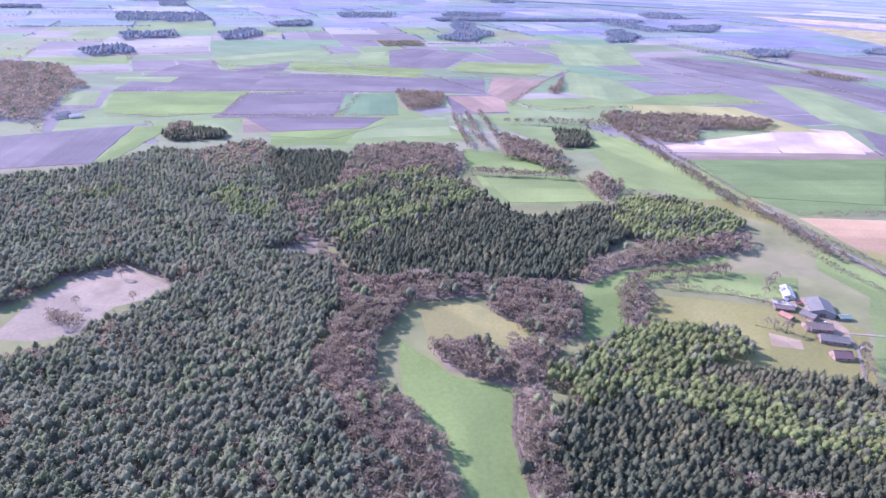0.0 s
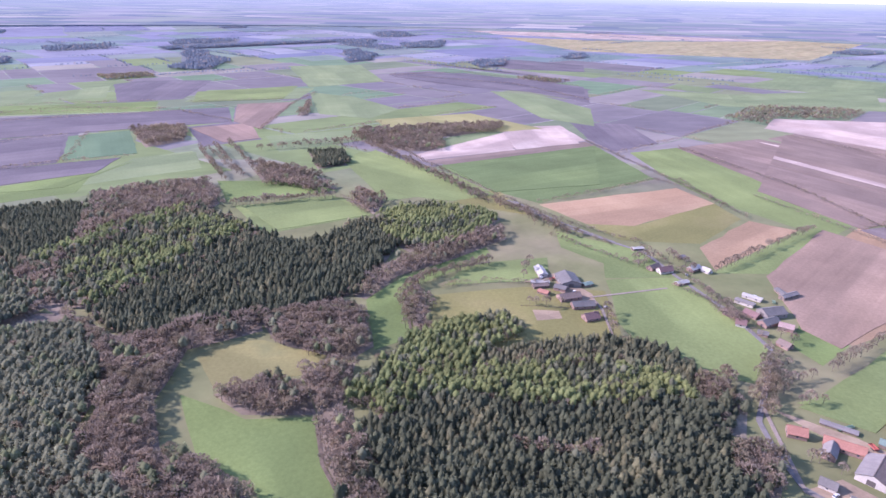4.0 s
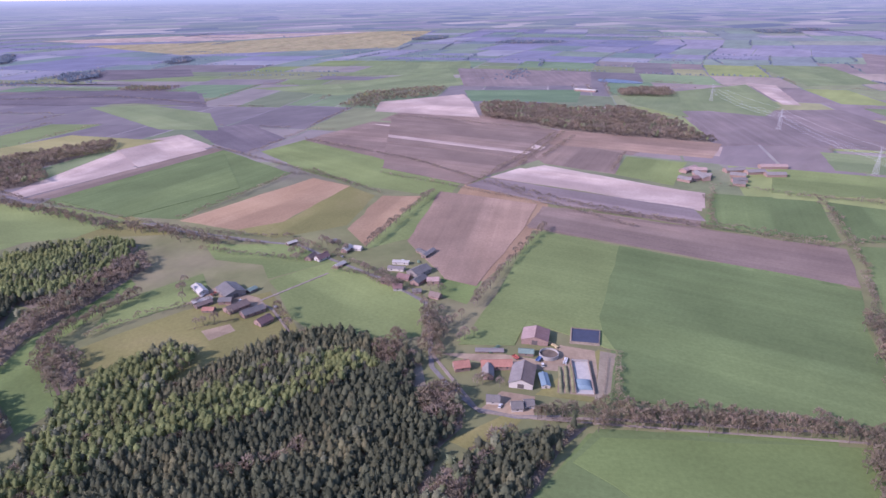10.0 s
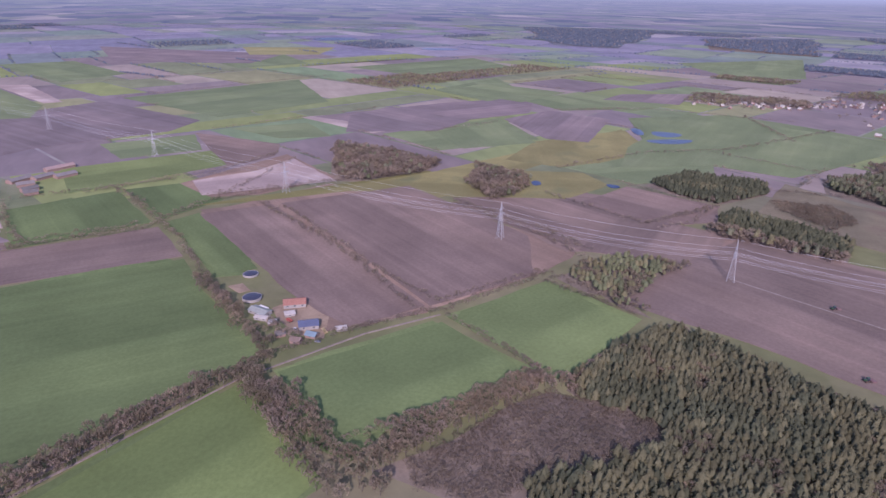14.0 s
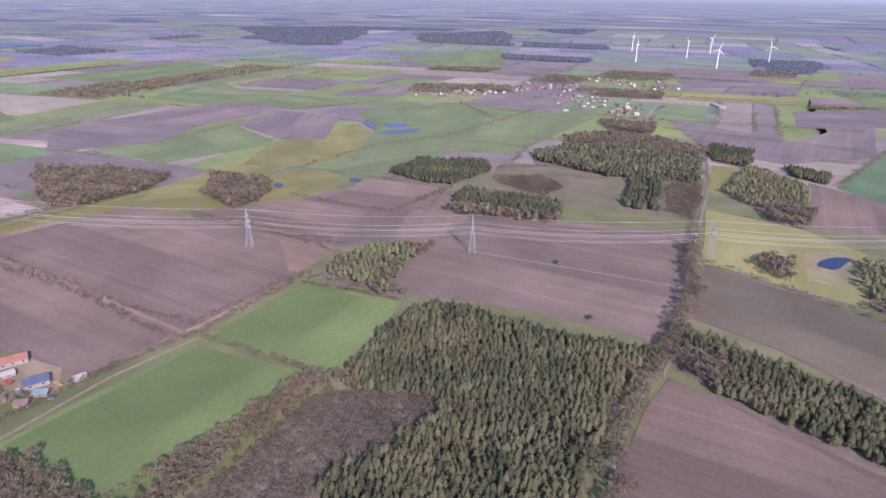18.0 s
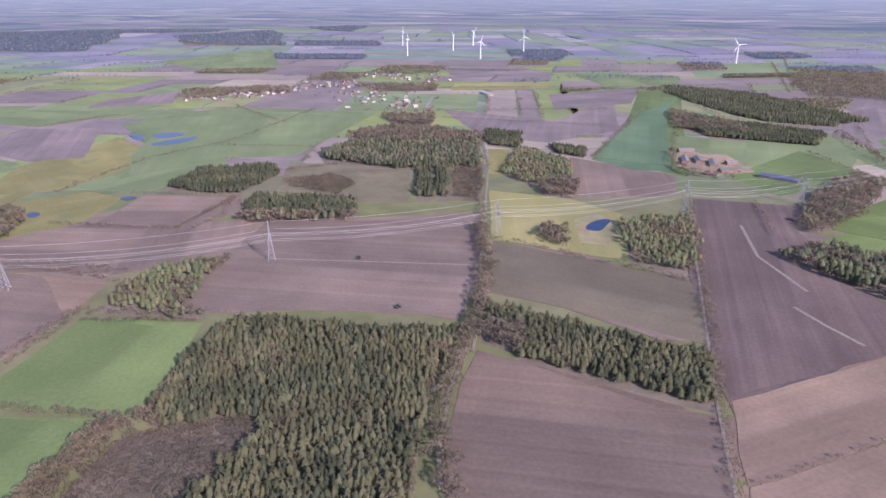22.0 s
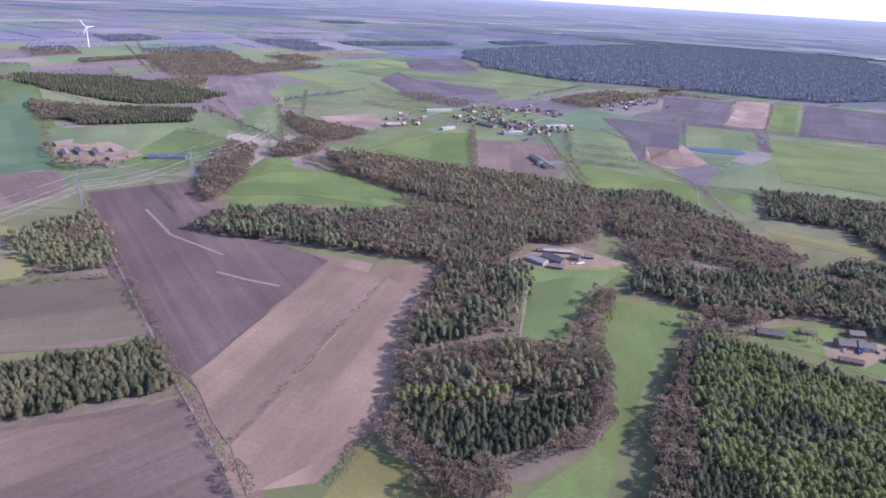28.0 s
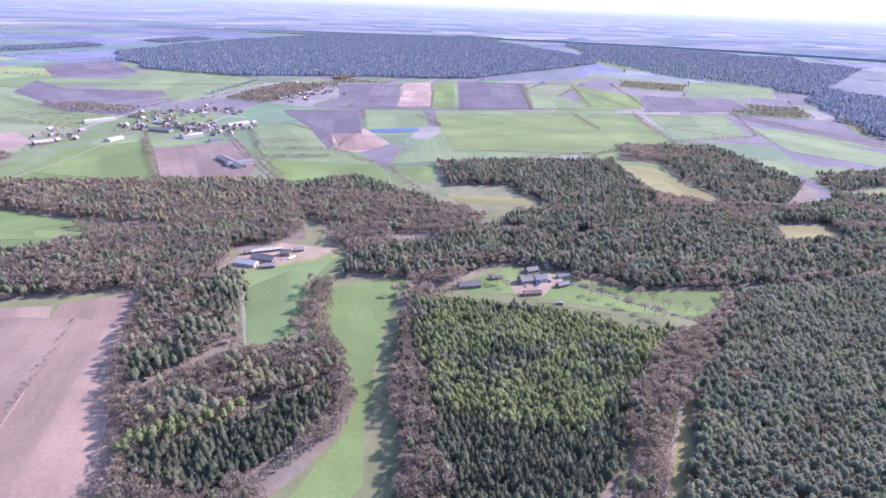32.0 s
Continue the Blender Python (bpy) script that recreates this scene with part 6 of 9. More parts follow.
hedge("bankhedge", 1.82, 3.08, 0, [(242, -563), (190, -462), (157, -351), (142, -285), (123, -238), (99, -206)])
hedge("hedge", 3.3, 1.8, 1, [(302, -693), (240, -564), (182, -441)])
hedge("hedge", 2.6, 1.4, 0, [(66, -763), (8, -446), (-6, -351), (-15, -295), (-22, -267)])
tree_row(7, 2.5, 4.5, [(-24, -285), (-36, -296), (-94, -362), (-173, -453)])
hedge("hedge", 3.3, 1.8, 1, [(218, -536), (82, -528), (27, -519)])
tree_row(14, 8, 13, [(-107, -1256), (-162, -1055), (-196, -931)])
hedge("hedge", 3.3, 1.8, 1, [(-5, -784), (-28, -665)])
tree_row(6.5, 8, 13, [(-12, -320), (-22, -268), (-29, -232)])
hedge("hedge", 2.6, 1.4, 0, [(-68, -237), (-92, -266), (-123, -303)])
hedge("bankhedge", 2.31, 3.96, 1, [(-201, -847), (-249, -745), (-288, -655)])
hedge("hedge", 3.3, 1.8, 1, [(-253, -1284), (-197, -971), (-216, -843)])
hedge("hedge", 3.3, 1.8, 1, [(-535, -656), (-580, -755), (-714, -958)])
hedge("hedge", 3.3, 1.8, 1, [(-561, -1040), (-414, -747)])
hedge("hedge", 5.5, 2.5, 2, [(-272, -1324), (-555, -1221)])
hedge("hedge", 5.5, 2.5, 2, [(-434, -1305), (-821, -1344)])
hedge("hedge", 3.3, 1.8, 1, [(-67, -1080), (-116, -996), (-216, -843)])
hedge("hedge", 3.3, 1.8, 1, [(-532, -994), (-401, -736)])
hedge("hedge", 3.3, 1.8, 1, [(-657, -951), (-506, -620)])
hedge("hedge", 3.3, 1.8, 1, [(-620, -804), (-702, -745)])
hedge("hedge", 3.3, 1.8, 1, [(-576, -767), (-671, -688)])
hedge("hedge", 3.3, 1.8, 1, [(-697, -733), (-675, -599), (-597, -456)])
hedge("hedge", 3.3, 1.8, 1, [(-668, -593), (-899, -462), (-1047, -379)])
hedge("hedge", 5.5, 2.5, 2, [(-1115, -875), (-991, -735)])
hedge("hedge", 5.5, 2.5, 2, [(-1371, -657), (-1212, -504)])
hedge("hedge", 5.5, 2.5, 2, [(-1473, -534), (-1159, -323)])
hedge("hedge", 5.5, 2.5, 2, [(-1471, -505), (-1598, -350)])
hedge("hedge", 5.5, 2.5, 2, [(-1359, -416), (-1493, -300)])
hedge("bankhedge", 1.82, 3.08, 0, [(-249, -258), (-271, -295), (-290, -324), (-339, -363)])
hedge("hedge", 5.5, 2.5, 2, [(-1008, -1031), (-1395, -669)])
hedge("hedge", 5.5, 2.5, 2, [(-693, -1185), (-435, -1304)])
hedge("bankhedge", 1.82, 3.08, 0, [(518, 26), (439, 3), (373, -19)])
hedge("bankhedge", 1.82, 3.08, 0, [(354, 4), (250, -28), (232, -38)])
tree_row(7.5, 8, 13, [(315, 441), (340, 456), (366, 454), (367, 428)])
tree_row(6.5, 8, 13, [(343, 381), (338, 356), (333, 335)])
tree_row(6.5, 8, 13, [(323, 293), (328, 274)])
tree_row(7.5, 8, 13, [(222, 466), (212, 450)])
tree_row(6.5, 8, 13, [(298, 241), (319, 236)])
tree_row(6.5, 8, 13, [(266, 200), (276, 184)])
tree_row(6.5, 8, 13, [(420, -20), (397, -29), (386, -39)])
tree_row(7.5, 8, 13, [(-485, -210), (-491, -185), (-491, -160)])
tree_row(7.5, 8, 13, [(-436, -255), (-429, -237)])
tree_row(7.5, 8, 13, [(97, -896), (63, -869), (23, -864)])
hedge("hedge", 3.3, 1.8, 1, [(-25, 731), (56, 726), (97, 717)])
hedge("hedge", 3.3, 1.8, 1, [(-63, 1018), (-24, 865)])
hedge("hedge", 5.5, 2.5, 2, [(-674, 1053), (-446, 1112)])
hedge("hedge", 5.5, 2.5, 2, [(-429, 908), (-225, 979)])
hedge("hedge", 5.5, 2.5, 2, [(-688, 931), (-638, 809)])
hedge("hedge", 5.5, 2.5, 2, [(-708, 1382), (-36, 1390)])
hedge("hedge", 5.5, 2.5, 2, [(-250, 968), (-257, 1170)])
hedge("hedge", 3.3, 1.8, 1, [(97, 717), (118, 646)])
hedge("hedge", 5.5, 2.5, 2, [(1021, -340), (1076, -500)])
hedge("hedge", 5.5, 2.5, 2, [(1161, -659), (1138, -820)])
hedge("hedge", 5.5, 2.5, 2, [(1003, -1008), (781, -903)])
hedge("hedge", 3.3, 1.8, 1, [(618, -575), (514, -719)])
hedge("hedge", 5.5, 2.5, 2, [(600, -1154), (292, -1324)])
hedge("hedge", 5.5, 2.5, 2, [(214, -895), (227, -1350)])
hedge("hedge", 5.5, 2.5, 2, [(98, -879), (157, -1305)])
hedge("hedge", 5.5, 2.5, 2, [(1451, -2144), (710, -2241)])
hedge("hedge", 5.5, 2.5, 2, [(-814, -1982), (-1070, -1911)])
hedge("hedge", 5.5, 2.5, 2, [(-1003, -1017), (-1275, -703)])
hedge("hedge", 5.5, 2.5, 2, [(-1118, -1138), (-1250, -1039)])
hedge("hedge", 3.3, 1.8, 1, [(-580, -755), (-660, -698)])
hedge("hedge", 5.5, 2.5, 2, [(-640, -848), (-731, -792)])
hedge("bankhedge", 1.82, 3.08, 0, [(-221, -443), (-164, -369), (-138, -327), (-117, -287), (-101, -255)])
hedge("bankhedge", 2.31, 3.96, 1, [(-221, -719), (-257, -673), (-284, -612)])
tree_row(7.5, 8, 13, [(-490, -196), (-489, -159), (-487, -125), (-488, -98)])
tree_row(7.5, 8, 13, [(-468, -185), (-464, -149), (-461, -116)])
hedge("hedge", 3.3, 1.8, 1, [(-642, -783), (-688, -725)])
hedge("hedge", 5.5, 2.5, 2, [(-706, -1706), (-868, -1602)])
hedge("hedge", 5.5, 2.5, 2, [(-965, -988), (-880, -1067)])
hedge("hedge", 5.5, 2.5, 2, [(-1761, -997), (-1330, -722)])
hedge("hedge", 5.5, 2.5, 2, [(-1309, -728), (-1513, -521)])
hedge("hedge", 5.5, 2.5, 2, [(-1657, -351), (-1377, -242), (-1209, -344)])
hedge("hedge", 5.5, 2.5, 2, [(-1513, -521), (-1770, -831)])
hedge("hedge", 5.5, 2.5, 2, [(-1020, -972), (-867, -820), (-701, -730)])
hedge("hedge", 5.5, 2.5, 2, [(-1645, -361), (-1474, -33)])
hedge("hedge", 5.5, 2.5, 2, [(-993, -1520), (-1126, -1432)])
hedge("hedge", 5.5, 2.5, 2, [(-841, -1299), (-1107, -1408)])
hedge("hedge", 5.5, 2.5, 2, [(-890, -1584), (-1072, -1462)])
hedge("hedge", 5.5, 2.5, 2, [(-548, -1600), (-570, -1254)])
hedge("hedge", 5.5, 2.5, 2, [(57, -1887), (-2, -1432)])
hedge("hedge", 5.5, 2.5, 2, [(1147, -705), (1124, -857), (915, -1050)])
hedge("hedge", 5.5, 2.5, 2, [(745, -436), (785, -602), (766, -766), (830, -1051)])
hedge("hedge", 5.5, 2.5, 2, [(763, -715), (620, -778)])
hedge("hedge", 5.5, 2.5, 2, [(-17, -2856), (-51, -1805)])
hedge("hedge", 5.5, 2.5, 2, [(1196, -1762), (444, -1976)])
hedge("hedge", 5.5, 2.5, 2, [(749, -1444), (290, -1696)])
hedge("hedge", 5.5, 2.5, 2, [(157, -1305), (25, -1347)])
hedge("hedge", 3.3, 1.8, 1, [(527, -291), (457, -306)])
hedge("hedge", 2.6, 1.4, 0, [(24, -514), (5, -420)])
tree_row(6.5, 8, 13, [(-280, 352), (-276, 357)])
tree_row(7.5, 8, 13, [(-277, 400), (-272, 400)])
tree_row(6.5, 8, 13, [(-277, 331), (-271, 334), (-261, 330)])
tree_row(6.5, 8, 13, [(-245, 358), (-245, 370)])
tree_row(6.5, 8, 13, [(192, 407), (207, 398), (223, 393)])
tree_row(7.5, 8, 13, [(322, 458), (337, 462), (357, 461), (376, 456)])
tree_row(7.5, 8, 13, [(349, 426), (367, 428)])
tree_row(7.5, 8, 13, [(219, 467), (226, 475), (236, 478)])
tree_row(6.5, 8, 13, [(347, 363), (337, 341), (334, 327)])
tree_row(6.5, 8, 13, [(349, 312), (353, 302), (350, 292)])
tree_row(6.5, 8, 13, [(249, 377), (242, 358), (236, 342)])
tree_row(6.5, 8, 13, [(258, 204), (267, 197)])
tree_row(6.5, 8, 13, [(273, 178), (260, 170)])
tree_row(6.5, 8, 13, [(306, 260), (319, 260), (333, 260)])
hedge("hedge", 2.6, 1.4, 0, [(261, 152), (274, 128), (286, 108)])
tree_row(7.5, 8, 13, [(-408, -287), (-401, -273)])
tree_row(7.5, 8, 13, [(-432, -264), (-431, -247)])
tree_row(7.5, 8, 13, [(-450, -209), (-462, -201)])
tree_row(7.5, 8, 13, [(-288, -457), (-311, -448)])
tree_row(7.5, 8, 13, [(-346, -426), (-362, -425)])
hedge("hedge", 3.3, 1.8, 1, [(281, 544), (297, 501), (315, 467), (327, 447)])
hedge("hedge", 2.6, 1.4, 0, [(328, 404), (338, 374), (334, 334)])
hedge("hedge", 2.6, 1.4, 0, [(277, -44), (277, -82), (282, -109)])
hedge("bankhedge", 1.82, 3.08, 0, [(278, 130), (320, 70), (360, 1)])
hedge("bankhedge", 1.82, 3.08, 0, [(361, -1), (281, -24)])
hedge("hedge", 2.6, 1.4, 0, [(354, 145), (302, 122)])
tree_row(7.5, 8, 13, [(118, -993), (102, -895), (69, -857)])
tree_row(7.5, 8, 13, [(61, -926), (13, -891)])
hedge("bankhedge", 1.82, 3.08, 0, [(264, -42), (251, -63), (268, -104), (287, -172)])
hedge("bankhedge", 1.82, 3.08, 0, [(256, -58), (273, -106), (293, -175)])
tree_row(7.5, 8, 13, [(-74, 1006), (-35, 817)])
tree_row(7.5, 8, 13, [(-53, 1020), (-14, 831)])
tree_row(7.5, 8, 13, [(-32, 1039), (1, 865)])
tree_row(7.5, 8, 13, [(-37, 715), (42, 718), (94, 717)])
tree_row(7.5, 8, 13, [(68, 1009), (175, 1013)])
hedge("hedge", 5.5, 2.5, 2, [(-579, 1320), (-367, 1436), (-157, 1387)])
hedge("hedge", 5.5, 2.5, 2, [(422, 1881), (701, 1646), (769, 1339)])
hedge("bankhedge", 2.31, 3.96, 1, [(185, 968), (217, 836), (252, 685), (280, 612), (303, 531)])

hedge("hedge", 5.0, 1.6, 2, [(-1079, -816), (-1439, -521)])
hedge("hedge", 5.0, 1.6, 2, [(-1456, -527), (-1302, -431), (-1173, -341)])
hedge("hedge", 5.0, 1.6, 2, [(-1347, -629), (-1196, -494)])
hedge("hedge", 5.0, 1.6, 2, [(-831, -589), (-977, -410), (-1166, -341)])
hedge("hedge", 5.0, 1.6, 2, [(-1741, -1000), (-1338, -730)])
hedge("hedge", 5.0, 1.6, 2, [(-1442, -508), (-1553, -326)])
hedge("hedge", 5.0, 1.6, 2, [(-1322, -439), (-1349, -256)])
hedge("hedge", 5.0, 1.6, 2, [(-1644, -347), (-1547, -155), (-1460, -33)])
hedge("hedge", 5.0, 1.6, 2, [(-1465, -1260), (-1744, -998), (-1887, -896)])
hedge("hedge", 5.0, 1.6, 2, [(-1096, -959), (-1344, -703), (-1450, -637)])
hedge("hedge", 5.0, 1.6, 2, [(-793, -960), (-771, -819), (-693, -709), (-669, -591)])
hedge("hedge", 5.0, 1.6, 2, [(-1537, -1177), (-1173, -897)])
hedge("hedge", 5.0, 1.6, 2, [(-521, -973), (-406, -737)])
hedge("hedge", 5.0, 1.6, 2, [(-651, -865), (-731, -803)])
hedge("hedge", 5.0, 1.6, 2, [(-586, -769), (-663, -705)])
hedge("hedge", 5.0, 1.6, 2, [(-1859, -882), (-1482, -645)])
hedge("hedge", 5.0, 1.6, 2, [(-2004, -814), (-1596, -552)])
hedge("hedge", 5.0, 1.6, 2, [(-1057, -845), (-988, -733)])
hedge("hedge", 5.0, 1.6, 2, [(-470, -1382), (-552, -1272)])
hedge("hedge", 5.0, 1.6, 2, [(-436, -1293), (-522, -1167)])
hedge("hedge", 5.0, 1.6, 2, [(-148, -1362), (-158, -1053), (-236, -977)])
hedge("hedge", 5.0, 1.6, 2, [(-355, -1479), (-242, -1048), (-245, -865)])
hedge("hedge", 5.0, 1.6, 2, [(14, -2514), (-40, -1750)])
hedge("hedge", 5.0, 1.6, 2, [(-117, -1291), (-191, -963), (-250, -737)])
hedge("hedge", 5.0, 1.6, 2, [(213, -900), (231, -1273)])
hedge("hedge", 5.0, 1.6, 2, [(554, -1085), (252, -1149)])
hedge("hedge", 5.0, 1.6, 2, [(665, -479), (544, -527), (511, -480)])
hedge("hedge", 5.0, 1.6, 2, [(500, -419), (503, -483)])
hedge("hedge", 5.0, 1.6, 2, [(666, -1433), (291, -1650)])
hedge("hedge", 5.0, 1.6, 2, [(588, 603), (607, 340), (638, 196), (667, 68)])
hedge("hedge", 5.0, 1.6, 2, [(667, 68), (746, 1), (907, -107)])
hedge("hedge", 5.0, 1.6, 2, [(615, 473), (761, 500), (965, 554)])
hedge("hedge", 5.0, 1.6, 2, [(781, 226), (653, 186)])
hedge("hedge", 5.0, 1.6, 2, [(809, 110), (684, 62)])
hedge("hedge", 5.0, 1.6, 2, [(891, 393), (781, 360)])
hedge("hedge", 5.0, 1.6, 2, [(920, 905), (980, 571)])
hedge("hedge", 5.0, 1.6, 2, [(794, 273), (835, 48), (862, -58)])
hedge("hedge", 5.0, 1.6, 2, [(758, 22), (772, -141)])
hedge("hedge", 5.0, 1.6, 2, [(696, -62), (506, -115)])
hedge("hedge", 5.0, 1.6, 2, [(-446, 1102), (-422, 946)])
hedge("hedge", 5.0, 1.6, 2, [(-571, 874), (-491, 903), (-403, 943)])
hedge("hedge", 5.0, 1.6, 2, [(-452, 1078), (-285, 1156)])
hedge("hedge", 5.0, 1.6, 2, [(-162, 984), (-247, 961), (-378, 926)])
hedge("hedge", 5.0, 1.6, 2, [(-482, 1287), (-128, 1361), (-28, 1228)])
hedge("hedge", 5.0, 1.6, 2, [(-113, 1468), (78, 1476)])
hedge("hedge", 5.0, 1.6, 2, [(410, 1891), (653, 1924), (867, 1564)])
hedge("hedge", 5.0, 1.6, 2, [(15, 1137), (101, 1429), (161, 1564)])
hedge("hedge", 5.0, 1.6, 2, [(-498, 1481), (-181, 1496)])

# ---- woods ----
wood("bare", 4.0, 0, [(-340, -97), (-416, -106), (-457, -101), (-455, -92), (-404, -94), (-347, -87), (-304, -79), (-297, -85)])
wood("larch", 4.2, 1, [(-202, 592), (-68, 728), (-55, 710), (-186, 574)])
wood("spruce", 4.2, 1, [(-183, 572), (-53, 708), (-40, 691), (-169, 555)])
wood("larch", 4.2, 1, [(-166, 553), (-38, 688), (-26, 672), (-152, 537)])
wood("spruce", 4.2, 1, [(-150, 535), (-24, 669), (-13, 654), (-137, 520)])
wood("larch", 4.2, 1, [(-135, 518), (-11, 652), (0, 637), (-122, 504)])
wood("spruce", 4.2, 1, [(-120, 502), (2, 635), (12, 621), (-109, 489)])
wood("spruce", 4.2, 1, [(-107, 487), (14, 619), (23, 606), (-96, 474)])
wood("larch", 4.4, 1, [(-154, 526), (-61, 690), (-14, 641), (-74, 514), (-127, 480)])
wood("larch", 4.4, 1, [(125, 639), (175, 673), (239, 626), (251, 600), (195, 543), (132, 532), (116, 576)])
wood("larch", 3.8, 0, [(49, 310), (83, 325), (99, 343), (141, 321), (190, 323), (244, 282), (247, 254), (195, 265), (148, 277), (108, 296), (71, 297)])
wood("larch", 3.8, 0, [(-340, -270), (-356, -280), (-380, -253), (-416, -182), (-428, -119), (-468, -94), (-380, -88), (-330, -88), (-288, -86), (-276, -110), (-262, -139), (-251, -161), (-255, -189), (-290, -226)])
wood("larch", 4.4, 1, [(-281, 570), (-265, 618), (-201, 554), (-205, 516), (-247, 530)])
wood("larch", 4.4, 1, [(-410, 560), (-378, 584), (-344, 557), (-377, 535)])
wood("larch", 3.8, 0, [(-122, -295), (-183, -271), (-178, -261), (-116, -281)])
wood("larch", 3.8, 0, [(40, 313), (60, 345), (96, 376), (136, 398), (172, 396), (178, 366), (116, 326), (66, 290)])
wood("scrub", 2.3, 0, [(281, -174), (232, -216), (217, -205), (213, -176), (219, -130), (201, -100), (249, -56), (257, -100), (277, -145)])
wood("tan", 4.9, 1, [(426, -259), (452, -332), (408, -378), (393, -337), (371, -291), (397, -267)])
wood("scrub", 2.3, 1, [(369, -758), (336, -780), (275, -642), (307, -632)])
wood("tan", 4.9, 1, [(304, -767), (334, -913), (242, -871), (207, -777), (236, -720)])
wood("tan", 4.9, 1, [(122, -638), (91, -669), (50, -688), (38, -626), (25, -523), (56, -526), (87, -543), (108, -603)])
wood("scrub", 2.3, 1, [(-305, 348), (-262, 344), (-257, 330), (-286, 333)])
wood("scrub", 2.3, 1, [(539, -609), (497, -663), (441, -631), (438, -581), (508, -588)])
wood("tan", 4.9, 1, [(407, -276), (394, -289), (339, -292), (360, -280)])
wood("bare", 5.733, 1, [(-181, 776), (-174, 785), (-58, 842), (-40, 727), (-55, 691), (-106, 641), (-135, 608), (-166, 610)])
wood("bare", 5.733, 1, [(67, 454), (114, 510), (236, 577), (235, 542), (166, 505), (110, 482), (76, 445)])
wood("bare", 4.68, 0, [(-6, 435), (43, 442), (70, 426), (68, 373), (50, 360), (25, 372), (3, 398)])
wood("bare", 4.68, 0, [(-170, 507), (-149, 494), (-104, 421), (-62, 427), (-53, 401), (-63, 361), (-68, 346), (-59, 293), (-38, 281), (-17, 251), (-9, 218), (-5, 194), (-43, 190), (-73, 266), (-99, 306), (-99, 370), (-115, 429)])
wood("bare", 5.733, 1, [(-62, 433), (-5, 442), (-4, 414), (-53, 401)])
wood("bare", 4.68, 0, [(-35, 343), (-1, 351), (19, 332), (22, 307), (1, 312), (-19, 318)])
wood("bare", 4.68, 0, [(17, 351), (53, 357), (37, 311), (23, 305)])
wood("bare", 4.68, 0, [(22, 305), (37, 311), (45, 264), (46, 225), (46, 200), (29, 199), (28, 230), (21, 270)])
wood("bare", 5.733, 1, [(109, 456), (124, 463), (116, 396), (102, 382), (101, 418)])
wood("bare", 4.68, 0, [(237, 221), (256, 205), (233, 183), (211, 183), (220, 201)])
wood("bare", 4.68, 0, [(247, 265), (267, 255), (266, 246), (247, 254)])
wood("bare", 4.68, 0, [(254, 278), (287, 282), (266, 261), (246, 264)])
wood("bare", 7.02, 1, [(1145, 854), (1175, 650), (1270, 571), (1167, 413), (1044, 309), (1004, 452), (995, 556), (1013, 747)])
wood("bare", 7.02, 1, [(1162, 861), (1205, 668), (1017, 568), (1028, 759)])
wood("bare", 4.68, 0, [(161, -372), (132, -384), (117, -359), (125, -348), (148, -350)])
wood("bare", 5.733, 1, [(701, -280), (788, -341), (706, -381), (635, -326), (641, -282)])
wood("bare", 5.733, 1, [(975, -177), (915, -237), (818, -297), (771, -246), (759, -178), (775, -130)])
wood("bare", 7.02, 1, [(183, -1367), (31, -1252), (18, -1163), (141, -1159)])
wood("copse", 5.733, 1, [(-268, -880), (-322, -817), (-408, -739), (-497, -653), (-517, -609), (-401, -470), (-307, -478), (-328, -574), (-288, -655), (-257, -771)])
wood("bare", 5.733, 1, [(-50, -775), (-107, -839), (-126, -808), (-74, -709), (-52, -682)])
wood("bare", 7.02, 1, [(-245, -1200), (-290, -1087), (-344, -1004), (-275, -934), (-227, -1030)])
wood("bare", 4.68, 0, [(-260, -278), (-236, -231), (-200, -211), (-160, -204), (-137, -205), (-110, -225), (-100, -251), (-106, -269), (-128, -225), (-167, -216), (-202, -220)])
wood("bare", 5.733, 1, [(-360, -306), (-387, -269), (-398, -265), (-352, -277), (-332, -278)])
wood("bare", 4.68, 0, [(-228, -61), (-266, -71), (-340, -89), (-407, -90), (-448, -91), (-459, -78), (-385, -74), (-328, -68), (-271, -53), (-239, -47)])
wood("bare", 5.733, 1, [(-448, -91), (-475, -94), (-558, -94), (-508, -77), (-455, -76)])
wood("bare", 5.733, 1, [(-495, -577), (-539, -554), (-569, -470), (-580, -392), (-564, -336), (-510, -330), (-462, -394), (-447, -461), (-449, -514)])
wood("bare", 10.53, 2, [(-38, -2058), (-282, -2310), (-344, -1855), (-259, -1702), (-86, -1667)])
wood("bare", 5.733, 1, [(-205, 594), (-162, 620), (-156, 533), (-164, 505)])
wood("bare", 4.68, 0, [(110, 255), (133, 248), (170, 229), (168, 225), (129, 242)])
wood("bare", 7.02, 1, [(625, -875), (594, -967), (515, -986), (411, -971), (399, -920), (580, -839)])
wood("bare", 7.02, 1, [(671, -1054), (572, -1098), (537, -1010), (608, -990)])
wood("bare", 5.733, 1, [(-1, 870), (22, 840), (98, 758), (82, 736), (15, 788)])
wood("bare", 5.733, 1, [(117, 697), (132, 670), (121, 646), (106, 705)])
wood("bare", 5.733, 1, [(-236, -888), (-281, -842), (-301, -651), (-268, -677), (-233, -792)])
wood("bare", 5.733, 1, [(-235, -985), (-258, -938), (-227, -890), (-161, -862), (-163, -906)])
wood("copse", 4.68, 0, [(-137, -329), (-218, -325), (-255, -291), (-268, -282), (-248, -254), (-239, -250), (-183, -271), (-121, -296)])
wood("copse", 5.733, 1, [(-219, -469), (-280, -486), (-332, -477), (-289, -447), (-273, -440), (-228, -441)])
